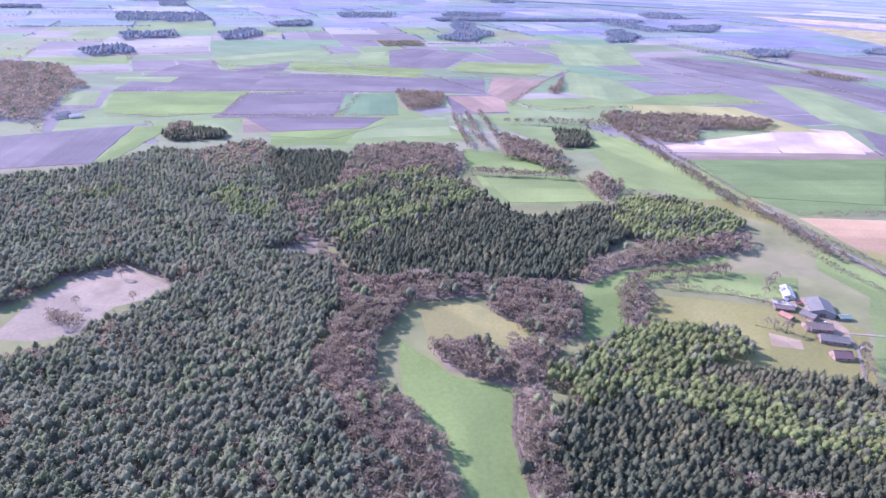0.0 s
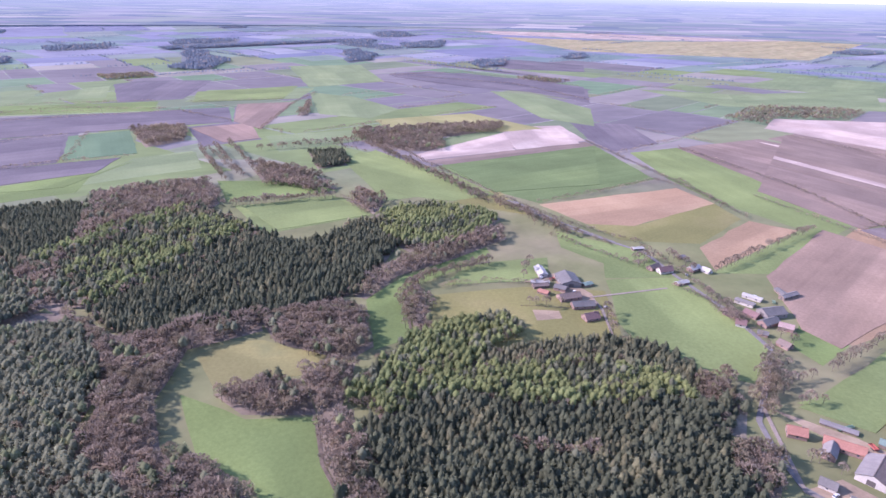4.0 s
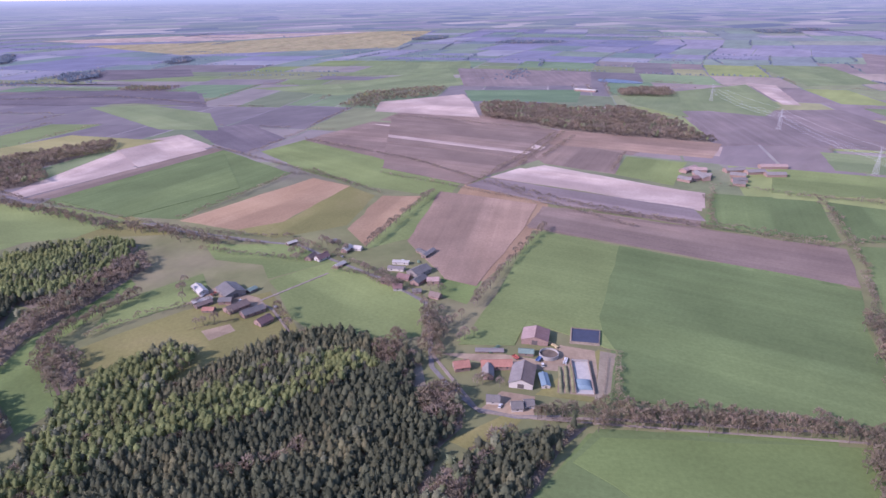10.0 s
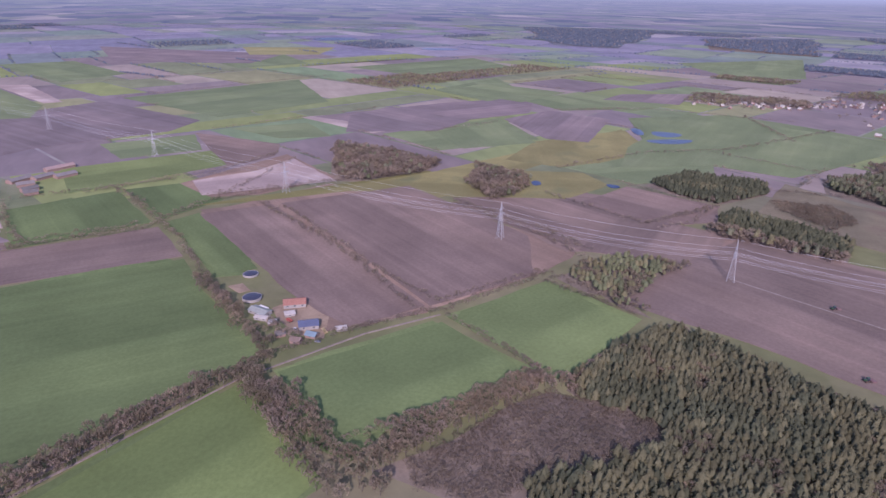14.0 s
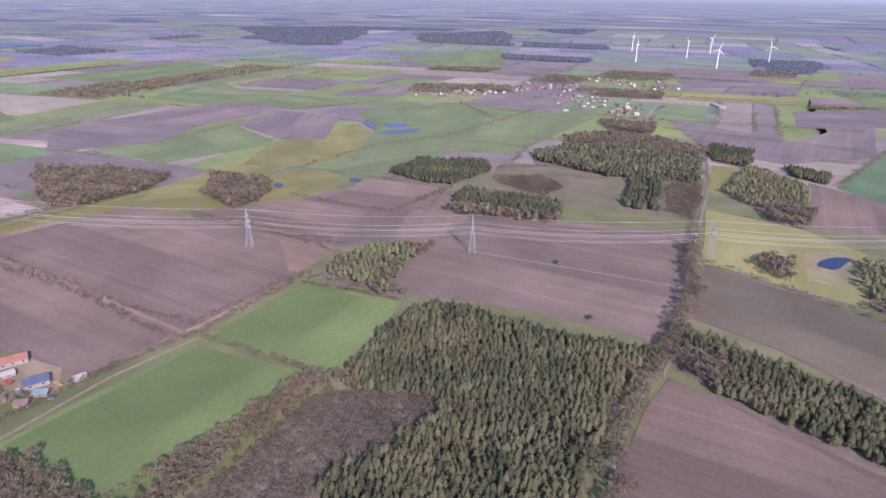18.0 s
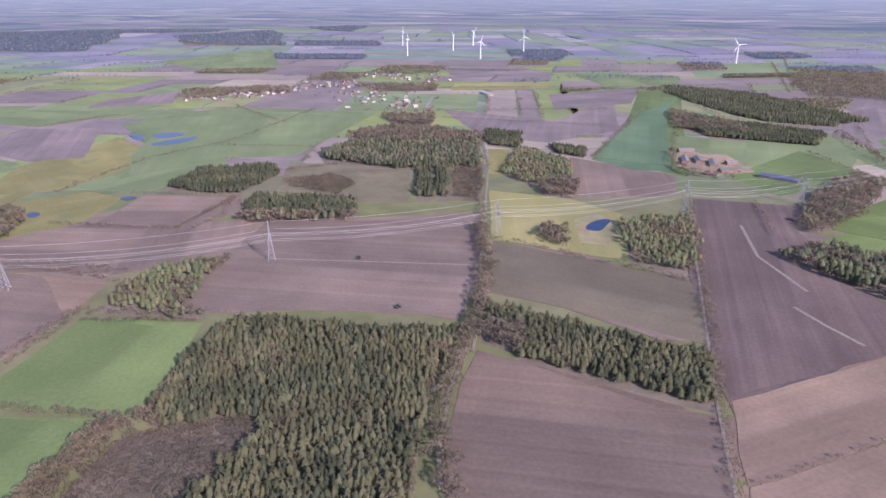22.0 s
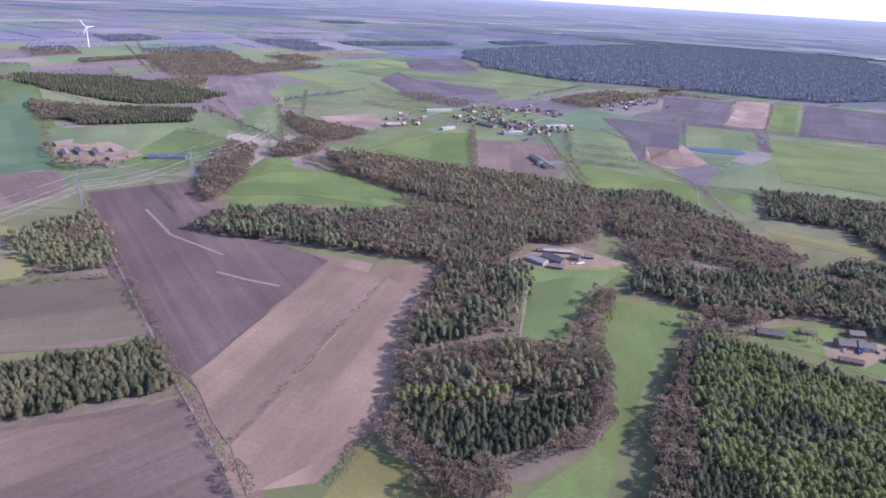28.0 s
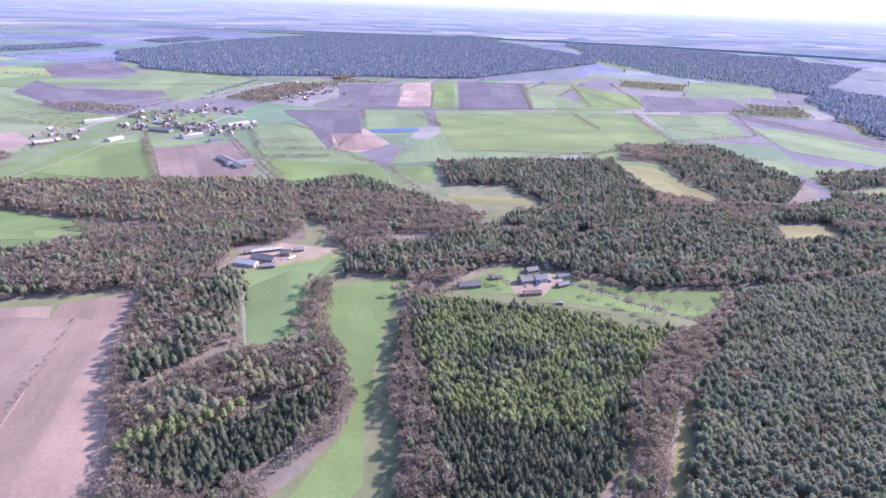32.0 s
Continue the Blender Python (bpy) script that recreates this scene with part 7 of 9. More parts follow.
wood("bare", 4.68, 0, [(-331, -279), (-340, -270), (-290, -226), (-239, -175), (-203, -135), (-184, -115), (-166, -138), (-186, -156), (-219, -183), (-249, -215)])
wood("bare", 5.733, 1, [(-823, -244), (-823, -172), (-863, -109), (-793, -95), (-769, -165), (-705, -217)])
wood("bare", 7.02, 1, [(-1068, -408), (-1139, -342), (-1077, -265), (-1005, -297), (-977, -361)])
wood("bare", 5.733, 1, [(-377, -322), (-421, -294), (-469, -277), (-405, -282), (-377, -296)])
wood("bare", 5.733, 1, [(-152, -602), (-282, -607), (-353, -557), (-509, -598), (-396, -456), (-307, -478), (-230, -466), (-170, -508)])
wood("bare", 5.733, 1, [(-418, -448), (-474, -428), (-510, -370), (-436, -356), (-390, -399)])
wood("bare", 4.68, 0, [(-99, -225), (-127, -221), (-145, -207), (-137, -194), (-103, -207)])
wood("bare", 5.733, 1, [(-63, -833), (-113, -949), (-150, -960), (-137, -875), (-89, -777), (-56, -744)])
wood("copse", 5.733, 1, [(487, -470), (484, -484), (372, -528), (365, -518), (474, -456)])
wood("copse", 5.733, 1, [(-358, 681), (-358, 715), (-339, 752), (-302, 790), (-258, 703), (-282, 643)])
wood("bare", 7.02, 1, [(-454, 807), (-454, 832), (-435, 863), (-416, 826), (-423, 784)])
wood("bare", 7.02, 1, [(175, 1084), (209, 1116), (275, 1068), (311, 1000), (284, 925), (243, 925), (200, 954)])
wood("pine", 3.8, 0, [(-336, 301), (-280, 288), (-255, 301), (-242, 341), (-223, 377), (-200, 445), (-162, 485), (-129, 468), (-104, 421), (-99, 370), (-105, 333), (-98, 304), (-75, 271), (-58, 250), (-48, 214), (-40, 166), (-199, 146)])
wood("pine", 4.4, 1, [(-565, 562), (-443, 625), (-422, 700), (-385, 740), (-292, 763), (-231, 624), (-191, 540), (-160, 492), (-193, 435), (-233, 394), (-278, 420), (-314, 385), (-332, 322), (-339, 303)])
wood("spruce", 4.3, 1, [(-285, 742), (-171, 777), (-139, 718), (-177, 608), (-193, 555), (-231, 624)])
wood("spruce", 4.3, 1, [(-127, 480), (-74, 514), (-13, 612), (5, 590), (48, 579), (128, 649), (126, 550), (74, 460), (-5, 423), (-91, 422), (-110, 449)])
wood("spruce", 3.4, 0, [(-9, 355), (2, 353), (10, 331), (-4, 327)])
wood("grove", 7.02, 1, [(163, 1059), (306, 1121), (467, 1118), (424, 1039), (308, 1018), (185, 968)])
wood("spruce", 4.3, 1, [(-449, 800), (-454, 850), (-364, 821), (-357, 801), (-423, 769)])
wood("spruce", 4.3, 1, [(83, 959), (133, 954), (128, 866), (84, 854)])
wood("grove", 7.02, 1, [(-195, 1177), (-103, 1204), (-101, 1075), (-153, 1037)])
wood("grove", 5.733, 1, [(-1, 903), (61, 849), (95, 793), (15, 821)])
wood("grove", 5.733, 1, [(123, 740), (142, 692), (128, 656), (105, 694)])
wood("spruce", 3.4, 0, [(19, 233), (41, 284), (62, 303), (89, 315), (141, 309), (202, 274), (255, 252), (267, 245), (235, 228), (247, 199), (229, 180), (208, 179), (170, 159), (152, 148)])
wood("spruce", 3.4, 0, [(205, 154), (246, 146), (273, 126), (248, 128), (210, 122), (187, 118), (167, 135)])
wood("dark", 4.68, 0, [(98, 237), (127, 237), (170, 229), (217, 213), (212, 200), (155, 208), (116, 216), (94, 221)])
wood("grove", 7.605, 2, [(1518, 702), (1597, 606), (1488, 551), (1421, 643)])
wood("litspruce", 3.4, 0, [(279, -184), (295, -204), (324, -276), (320, -300), (273, -318), (207, -338), (170, -357), (168, -356), (153, -293), (144, -258), (121, -209), (103, -174), (192, -92), (218, -120), (219, -151), (217, -184), (219, -203)])
wood("spruce", 4.3, 1, [(640, -506), (671, -594), (595, -653), (562, -628), (547, -547), (594, -513)])
wood("spruce", 4.3, 1, [(493, -480), (518, -538), (406, -581), (371, -528), (433, -503)])
wood("spruce", 4.3, 1, [(422, -746), (413, -776), (325, -615), (344, -609)])
wood("spruce", 4.3, 1, [(399, -768), (387, -793), (311, -620), (323, -617)])
wood("grove", 5.733, 1, [(186, -579), (168, -597), (144, -542), (167, -545)])
wood("grove", 5.733, 1, [(240, -731), (197, -757), (182, -699), (218, -690)])
wood("spruce", 4.3, 1, [(434, -1010), (363, -1010), (326, -906), (382, -908)])
wood("spruce", 4.3, 1, [(299, -955), (233, -949), (226, -897), (276, -911)])
wood("farwood", 17, 2, [(2902, -2555), (2777, -3200), (1993, -2339), (2387, -2135)])
wood("litspruce", 3.4, 0, [(159, -386), (166, -404), (108, -403), (5, -400), (-1, -376), (-5, -339), (29, -337), (78, -339), (120, -341), (121, -366), (154, -374)])
wood("spruce", 6, 2, [(251, -1723), (42, -1699), (-136, -1474), (-170, -1418), (-66, -1284), (59, -1372), (221, -1615)])
wood("grove", 5.733, 1, [(-258, -319), (-330, -371), (-334, -358), (-283, -318), (-264, -307)])
wood("spruce", 3.4, 0, [(-157, -130), (-186, -156), (-219, -183), (-280, -238), (-331, -279), (-325, -244), (-357, -196), (-412, -133), (-394, -106), (-316, -91), (-254, -72), (-214, -58)])
wood("pine", 3.8, 0, [(-244, -41), (-277, -45), (-320, -55), (-372, -70), (-441, -74), (-543, -87), (-675, 13), (-838, 161), (-349, 98), (-232, -37)])
wood("dark", 5.733, 1, [(-738, -554), (-826, -482), (-947, -369), (-843, -283), (-775, -207), (-662, -234), (-646, -324), (-713, -413), (-654, -472)])
wood("dark", 5.733, 1, [(-590, -338), (-646, -324), (-770, -205), (-777, -99), (-722, -77), (-802, 8), (-943, 173), (-828, 160), (-695, 14), (-568, -91), (-503, -154), (-497, -216), (-476, -269)])
wood("dark", 7.02, 1, [(-1100, -359), (-1188, -277), (-1091, -174), (-1002, -83), (-901, -75), (-829, -167), (-917, -252)])
wood("dark", 5.733, 1, [(-354, -365), (-416, -398), (-473, -359), (-527, -300), (-476, -269), (-431, -289), (-396, -318)])
wood("dark", 5.733, 1, [(584, -743), (580, -839), (395, -909), (334, -784), (431, -723), (542, -700)])
wood("grove", 10.53, 2, [(1281, -1107), (1109, -1283), (1022, -1218), (1195, -1079)])
wood("grove", 10.53, 2, [(958, -1406), (774, -1490), (728, -1400), (854, -1322)])
wood("spruce", 4.3, 1, [(168, -1284), (99, -1296), (-97, -1244), (-79, -1132), (75, -1122)])
wood("spruce", 4.3, 1, [(-294, 672), (-203, 756), (-178, 698), (-203, 594), (-241, 586)])
wood("grove", 7.02, 1, [(90, 1265), (137, 1450), (113, 1272)])
wood("spruce", 3.4, 0, [(-116, -281), (-178, -261), (-234, -250), (-215, -231), (-194, -219), (-150, -218), (-129, -225), (-109, -253)])
wood("grove", 5.733, 1, [(246, -768), (207, -777), (182, -714), (214, -693)])
wood("dark", 5.733, 1, [(-176, 583), (-166, 610), (-135, 608), (-106, 641), (-56, 697), (-14, 641), (-74, 514), (-127, 480), (-162, 498), (-193, 555)])
wood("spruce", 4.3, 1, [(83, 907), (105, 921), (129, 935), (134, 888), (100, 865)])
wood("litspruce", 3.4, 0, [(58, 334), (104, 340), (165, 352), (232, 342), (261, 311), (268, 264), (263, 248), (188, 279), (104, 301), (58, 314)])
wood("mixed", 4.68, 0, [(141, 321), (216, 315), (246, 279), (267, 255), (266, 246), (237, 252), (202, 274), (162, 303)])
wood("mixed", 4.68, 0, [(152, 148), (197, 166), (224, 160), (248, 148), (209, 151), (167, 135)])
wood("mixed", 5.733, 1, [(-31, -618), (-83, -663), (-144, -638), (-324, -570), (-278, -494), (-220, -471), (-162, -515), (-109, -555), (-63, -587)])
wood("mixed", 7.02, 1, [(-1090, -102), (-1201, -17), (-1397, 225), (-1271, 211), (-1095, -10), (-1003, -63)])
wood("mixed", 7.02, 1, [(-869, -109), (-987, -4), (-1166, 198), (-943, 173), (-790, -17)])
wood("mixed", 5.733, 1, [(-178, -534), (-238, -522), (-286, -563), (-344, -579), (-358, -494), (-321, -478), (-283, -441), (-245, -463), (-207, -479)])
wood("mixed", 5.733, 1, [(-224, -443), (-267, -486), (-296, -462), (-304, -430), (-218, -325), (-140, -327), (-165, -378)])
wood("mixed", 5.733, 1, [(-331, -593), (-395, -555), (-391, -458), (-307, -478), (-290, -506)])
wood("mixed", 5.733, 1, [(-442, -507), (-439, -420), (-456, -389), (-508, -357), (-564, -336), (-608, -348), (-646, -324), (-662, -234), (-770, -205), (-826, -153), (-892, -68), (-985, -60), (-1119, 77), (-729, 71), (-565, -90), (-503, -154), (-497, -216), (-482, -272), (-425, -296), (-394, -317), (-352, -363), (-416, -398)])
wood("mixed", 5.733, 1, [(-517, -609), (-597, -584), (-580, -435), (-510, -370), (-474, -428), (-434, -476)])
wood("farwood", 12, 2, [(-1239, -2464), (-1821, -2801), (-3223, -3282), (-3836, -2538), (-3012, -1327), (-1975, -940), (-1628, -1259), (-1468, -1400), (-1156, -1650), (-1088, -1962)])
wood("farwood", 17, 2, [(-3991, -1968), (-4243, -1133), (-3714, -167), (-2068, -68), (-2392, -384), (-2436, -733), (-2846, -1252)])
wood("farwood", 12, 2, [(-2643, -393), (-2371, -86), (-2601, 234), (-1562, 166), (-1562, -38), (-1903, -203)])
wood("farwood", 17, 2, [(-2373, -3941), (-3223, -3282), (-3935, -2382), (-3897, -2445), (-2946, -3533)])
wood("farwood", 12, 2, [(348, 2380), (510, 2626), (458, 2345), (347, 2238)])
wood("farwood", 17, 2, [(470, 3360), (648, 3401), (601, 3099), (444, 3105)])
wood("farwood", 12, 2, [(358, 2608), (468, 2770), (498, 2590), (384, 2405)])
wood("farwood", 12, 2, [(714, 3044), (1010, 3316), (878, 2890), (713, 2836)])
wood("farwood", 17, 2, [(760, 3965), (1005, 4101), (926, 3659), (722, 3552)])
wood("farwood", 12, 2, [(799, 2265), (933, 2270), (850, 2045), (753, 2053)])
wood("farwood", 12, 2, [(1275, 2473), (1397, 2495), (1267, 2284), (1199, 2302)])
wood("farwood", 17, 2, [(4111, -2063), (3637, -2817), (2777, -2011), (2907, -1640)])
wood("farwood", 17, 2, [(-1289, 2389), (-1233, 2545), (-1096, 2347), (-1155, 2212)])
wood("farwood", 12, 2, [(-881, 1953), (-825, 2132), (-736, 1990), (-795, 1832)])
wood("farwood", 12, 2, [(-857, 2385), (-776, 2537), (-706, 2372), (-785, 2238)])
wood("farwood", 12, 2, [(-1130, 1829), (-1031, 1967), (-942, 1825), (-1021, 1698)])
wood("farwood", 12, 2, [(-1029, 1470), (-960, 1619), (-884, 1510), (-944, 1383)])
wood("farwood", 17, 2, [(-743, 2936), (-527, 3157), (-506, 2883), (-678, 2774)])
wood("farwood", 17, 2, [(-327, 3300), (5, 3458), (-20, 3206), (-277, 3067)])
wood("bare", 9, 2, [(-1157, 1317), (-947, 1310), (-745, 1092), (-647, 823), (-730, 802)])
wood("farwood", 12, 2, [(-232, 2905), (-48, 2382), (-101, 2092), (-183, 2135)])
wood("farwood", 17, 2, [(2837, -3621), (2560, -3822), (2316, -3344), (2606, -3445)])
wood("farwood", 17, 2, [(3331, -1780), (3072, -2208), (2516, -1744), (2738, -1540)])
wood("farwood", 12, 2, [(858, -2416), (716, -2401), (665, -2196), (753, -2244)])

# ---- buildings ----
ROOF = {
    "greyroof": plain("grey_fibre_cement", (0.21, 0.188, 0.172), 0.8), "redtile": plain("red_clay_tiles", (0.33, 0.16, 0.115), 0.8, grain=0.3),
    "rustroof": plain("faded_red_sheets", (0.33, 0.235, 0.205), 0.75, grain=0.25), "maroonroof": plain("maroon_tiles", (0.19, 0.115, 0.105), 0.8, grain=0.25),
    "brownroof": plain("brown_tiles", (0.18, 0.135, 0.112), 0.85, grain=0.25), "slateroof": plain("blue_grey_slates", (0.15, 0.138, 0.125), 0.6),
    "paleroof": plain("pale_sheet_roof", (0.41, 0.38, 0.335), 0.6), "greenroof": plain("green_sheet_roof", (0.16, 0.22, 0.18), 0.7),
    "tealroof": plain("teal_tarpaulin", (0.16, 0.225, 0.255), 0.55), "mintroof": plain("mint_sheet_roof", (0.27, 0.29, 0.255), 0.7),
    "sheetroof": plain("white_silage_sheet", (0.40, 0.42, 0.45), 0.5), "solarroof": plain("blue_solar_panels", (0.10, 0.115, 0.17), 0.35, 0.5),
    "white": plain("white_render", (0.44, 0.40, 0.355), 0.85), "brick": plain("red_brown_brick", (0.26, 0.175, 0.145), 0.9, grain=0.3, scale=6),
    "wood": plain("weathered_boards", (0.20, 0.15, 0.12), 0.9), "concrete": plain("raw_concrete", (0.29, 0.27, 0.245), 0.9),
    "earth": plain("trodden_earth", (0.20, 0.16, 0.12), 0.95, grain=0.3, scale=0.6), "silage": plain("grown_over_silage", (0.17, 0.165, 0.085), 0.95, grain=0.35, scale=0.5),
    "dark": plain("dark_membrane", (0.05, 0.055, 0.08), 0.5),
}
GLASS = plain("window_glass", (0.05, 0.06, 0.08), 0.1, 0.6)
GATE = plain("dark_gate_paint", (0.10, 0.085, 0.08), 0.7)
ROOF_WORD = {
    "greyroof": "grey sheet roof", "redtile": "red tiled roof", "rustroof": "faded red roof", "maroonroof": "maroon tiled roof", "brownroof": "brown tiled roof",
    "slateroof": "blue-grey roof", "paleroof": "pale sheet roof", "greenroof": "green sheet roof", "tealroof": "teal cover", "mintroof": "mint green roof",
    "sheetroof": "white plastic cover", "solarroof": "roof of blue solar panels",
}
WALL_WORD = {"white": "white walls", "brick": "brick walls", "wood": "boarded walls", "concrete": "concrete walls", "greyroof": "grey clad walls"}


def box_shape(x0, x1, y0, y1, z0, z1):
    v = [(x, y, z) for z in (z0, z1) for x, y in ((x0, y0), (x1, y0), (x1, y1), (x0, y1))]
    return v, [(3, 2, 1, 0), (4, 5, 6, 7), (0, 1, 5, 4), (1, 2, 6, 5), (2, 3, 7, 6), (3, 0, 4, 7)]


def building(x, y, turn, length, width, eave, rise, roof, wall, near=True, other=None):
    """A gabled building: length along its own x axis."""
    big = width >= 11 or length > 26
    name = "barn" if big else ("shed" if eave < 2.9 and wall in ("wood", "concrete", "greyroof") else "house" if wall in ("brick", "white") and rise >= 2.8 else "shed")
    if roof == "sheetroof":
        name = "silage_clamp"
    a, b, r = length / 2, width / 2, eave + rise
    top = tagged(new(name), f"{name.replace('_', ' ')} with {WALL_WORD[wall]} and a {ROOF_WORD[roof]}", name.replace("_", " "))
    a, b, r = length / 2, width / 2, eave + rise
    v = [(-a, -b, -0.2), (a, -b, -0.2), (a, b, -0.2), (-a, b, -0.2), (-a, -b, eave), (a, -b, eave), (a, b, eave), (-a, b, eave), (-a, 0, r), (a, 0, r)]
    f = [(0, 1, 5, 4), (2, 3, 7, 6), (1, 2, 6, 9, 5), (3, 0, 4, 8, 7)]
    part("wall", v, f, ROOF[wall], top)
    o, t, k = 0.45, 0.22, rise / b
    for side, nm in ((1, "roof"), (-1, "roof")):
        e = b + o
        p = [(-a - o, 0, r), (a + o, 0, r), (a + o, side * e, r - k * e), (-a - o, side * e, r - k * e)]
        q = p + [(x0, y0, z0 + t) for x0, y0, z0 in p]
        fs = [(0, 1, 2, 3), (7, 6, 5, 4), (0, 4, 5, 1), (1, 5, 6, 2), (2, 6, 7, 3), (3, 7, 4, 0)]
        skin = ROOF[other if other and side < 0 else roof]
        ob = part(nm, q, fs, skin, top)
        if near and length > 14:
            n = int(length / 3.2)
            for i in range(1, n):
                xx = -a + length * i / n
                s = [(xx - 0.06, side * 0.2, r + t - k * 0.2), (xx + 0.06, side * 0.2, r + t - k * 0.2), (xx + 0.06, side * e, r + t - k * e), (xx - 0.06, side * e, r + t - k * e)]
                part("roof_seam", s + [(x0, y0, z0 + 0.07) for x0, y0, z0 in s], fs, skin, ob)
    if near:
        part("ridge", *box_shape(-a - o, a + o, -0.2, 0.2, r + t - 0.1, r + t + 0.1), ROOF[roof], top)
    if near and name != "silage_clamp":
        n = max(1, int(length / 5))
        for side in (-1, 1):
            for i in range(n):
                xx = -a + length * (i + 0.5) / n
                part("window", *box_shape(xx - 0.6, xx + 0.6, side * b - 0.06, side * b + 0.06, eave * 0.4, eave * 0.75), GLASS, top)
        gw = min(2.0, b * 0.4) if big else 0.55
        for end in (-1, 1):
            part("gate" if big else "door", *box_shape(end * a - 0.07, end * a + 0.07, -gw, gw, 0, min(eave - 0.3, 3.4 if big else 2.1)), GATE, top)
        if name == "house":
            part("chimney", *box_shape(a * 0.4, a * 0.4 + 0.8, -0.4, 0.4, r - 0.4, r + 1.1), ROOF["brick"], top)
    top.matrix_world = pose(x, y, 0.25, 0, 0, turn)
    return top


def round_tank(x, y, radius, height, look_name):
    top = tagged(new("slurry_tank"), "round concrete slurry tank, open at the top" if look_name == "concrete" else "round slurry tank with a dark membrane cover", "tank")
    n = 28
    cs = [(math.cos(2 * math.pi * k / n), math.sin(2 * math.pi * k / n)) for k in range(n)]
    v = [(c * r, s * r, z) for r, z in ((radius, 0), (radius, height), (radius - 0.5, height), (radius - 0.5, 0.3)) for c, s in cs]
    f = [(j * n + k, j * n + (k + 1) % n, (j + 1) * n + (k + 1) % n, (j + 1) * n + k) for j in range(3) for k in range(n)]
    part("tank_wall", v, f, ROOF["concrete"], top)
    if look_name == "dark":
        rim = [(c * (radius - 0.5), s * (radius - 0.5), height - 0.1) for c, s in cs]
        mid = [(c * radius * 0.5, s * radius * 0.5, height + 0.7) for c, s in cs]
        part("cover", rim + mid + [(0, 0, height + 1.0)], [(k, (k + 1) % n, n + (k + 1) % n, n + k) for k in range(n)] + [(n + k, n + (k + 1) % n, 2 * n) for k in range(n)], ROOF["dark"], top)
    else:
        part("slurry", [(c * (radius - 0.5), s * (radius - 0.5), height * 0.5) for c, s in cs], [tuple(range(n))], FLOOR, top)
    top.matrix_world = pose(x, y, 0.2)


def water_material():
    m, nt, b = node_material("pond_water", 0.3, 0.15)
    tc = nt.nodes.new("ShaderNodeTexCoord").outputs["Object"]
    n = noise_node(nt, tc, 0.4, 4.0)
    nt.links.new(ramp(nt, noise_node(nt, tc, 0.03, 3.0), [(0.3, (0.008, 0.018, 0.055)), (0.7, (0.016, 0.036, 0.10))]), b.inputs["Base Color"])
    bumped(nt, b, n, 0.15, 0.1)
    return m


WATER = water_material()


def sheet(name, label, category, z, material, corners, kind="structure"):
    if name == "water":
        for _ in range(2):
            corners = [(a[0] * (1 - u) + b[0] * u, a[1] * (1 - u) + b[1] * u) for a, b in zip(corners, corners[1:] + corners[:1]) for u in (0.25, 0.75)]
    n = len(corners)
    v = [(x, y, z) for x, y in corners] + [(x, y, 0) for x, y in corners]
    f = [tuple(range(n))] + [(i, n + i, n + (i + 1) % n, (i + 1) % n) for i in range(n)]
    ob = mesh_object(name, v, f, material)
    bm = bmesh.new()
    bm.from_mesh(ob.data)
    bmesh.ops.triangulate(bm, faces=[q for q in bm.faces if len(q.verts) > 4])
    bm.to_mesh(ob.data)
    bm.free()
    return tagged(ob, label, category, kind=kind)


def lagoon(corners):
    """A covered slurry basin: dark cover inside an earth rim."""
    top = tagged(new("slurry_lagoon"), "rectangular slurry lagoon with a dark cover and pale rim", "basin")
    c = Vector((sum(p[0] for p in corners) / 4, sum(p[1] for p in corners) / 4))
    outer = [Vector(p) for p in corners]
    inner = [c + (p - c) * 0.89 for p in outer]
    v = [(p.x, p.y, 0) for p in outer] + [(p.x, p.y, 1.6) for p in (c + (q - c) * 0.94 for q in outer)] + [(p.x, p.y, 1.6) for p in inner] + [(p.x, p.y, 0.9) for p in inner]
    part("rim", v, [(j * 4 + k, j * 4 + (k + 1) % 4, j * 4 + 4 + (k + 1) % 4, j * 4 + 4 + k) for j in range(3) for k in range(4)], ROOF["earth"], top)
    part("cover", [(p.x, p.y, 1.1) for p in inner], [(0, 1, 2, 3)], ROOF["dark"], top)


def clamp(x, y, turn, length, width):
    """An open silage clamp: pale slab, low side walls and a back wall, with a blue sheet over the last of the feed."""
    top = tagged(new("silage_clamp"), "open concrete silage clamp with a blue-green sheet over part of it", "silage clamp")
    a, b = length / 2, width / 2
    part("slab", *box_shape(-a, a, -b, b, -0.3, 0.12), ROOF["paleroof"], top, "pale swept concrete")
    for side in (-1, 1):
        part("side_wall", *box_shape(-a, a, side * b - 0.2, side * b + 0.2, 0.0, 1.7), ROOF["wood"], top)
    part("back_wall", *box_shape(-a - 0.2, -a + 0.2, -b - 0.2, b + 0.2, 0.0, 1.7), ROOF["concrete"], top)
    n = 8
    v = [(u, -b + 0.5 + (2 * b - 1.0) * k / n, 0.15 + h * math.sin(math.pi * k / n) ** 0.6) for u, h in ((a * 0.15, 0.3), (a * 0.28, 1.7), (a * 0.66, 1.8), (a * 0.8, 0.3)) for k in range(n + 1)]
    f = [(j * (n + 1) + k, j * (n + 1) + k + 1, (j + 1) * (n + 1) + k + 1, (j + 1) * (n + 1) + k) for j in range(3) for k in range(n)]
    part("cover_sheet", v, f, ROOF["tealroof"], top, "blue-green plastic sheet")
    top.matrix_world = pose(x, y, 0.35, 0, 0, turn)


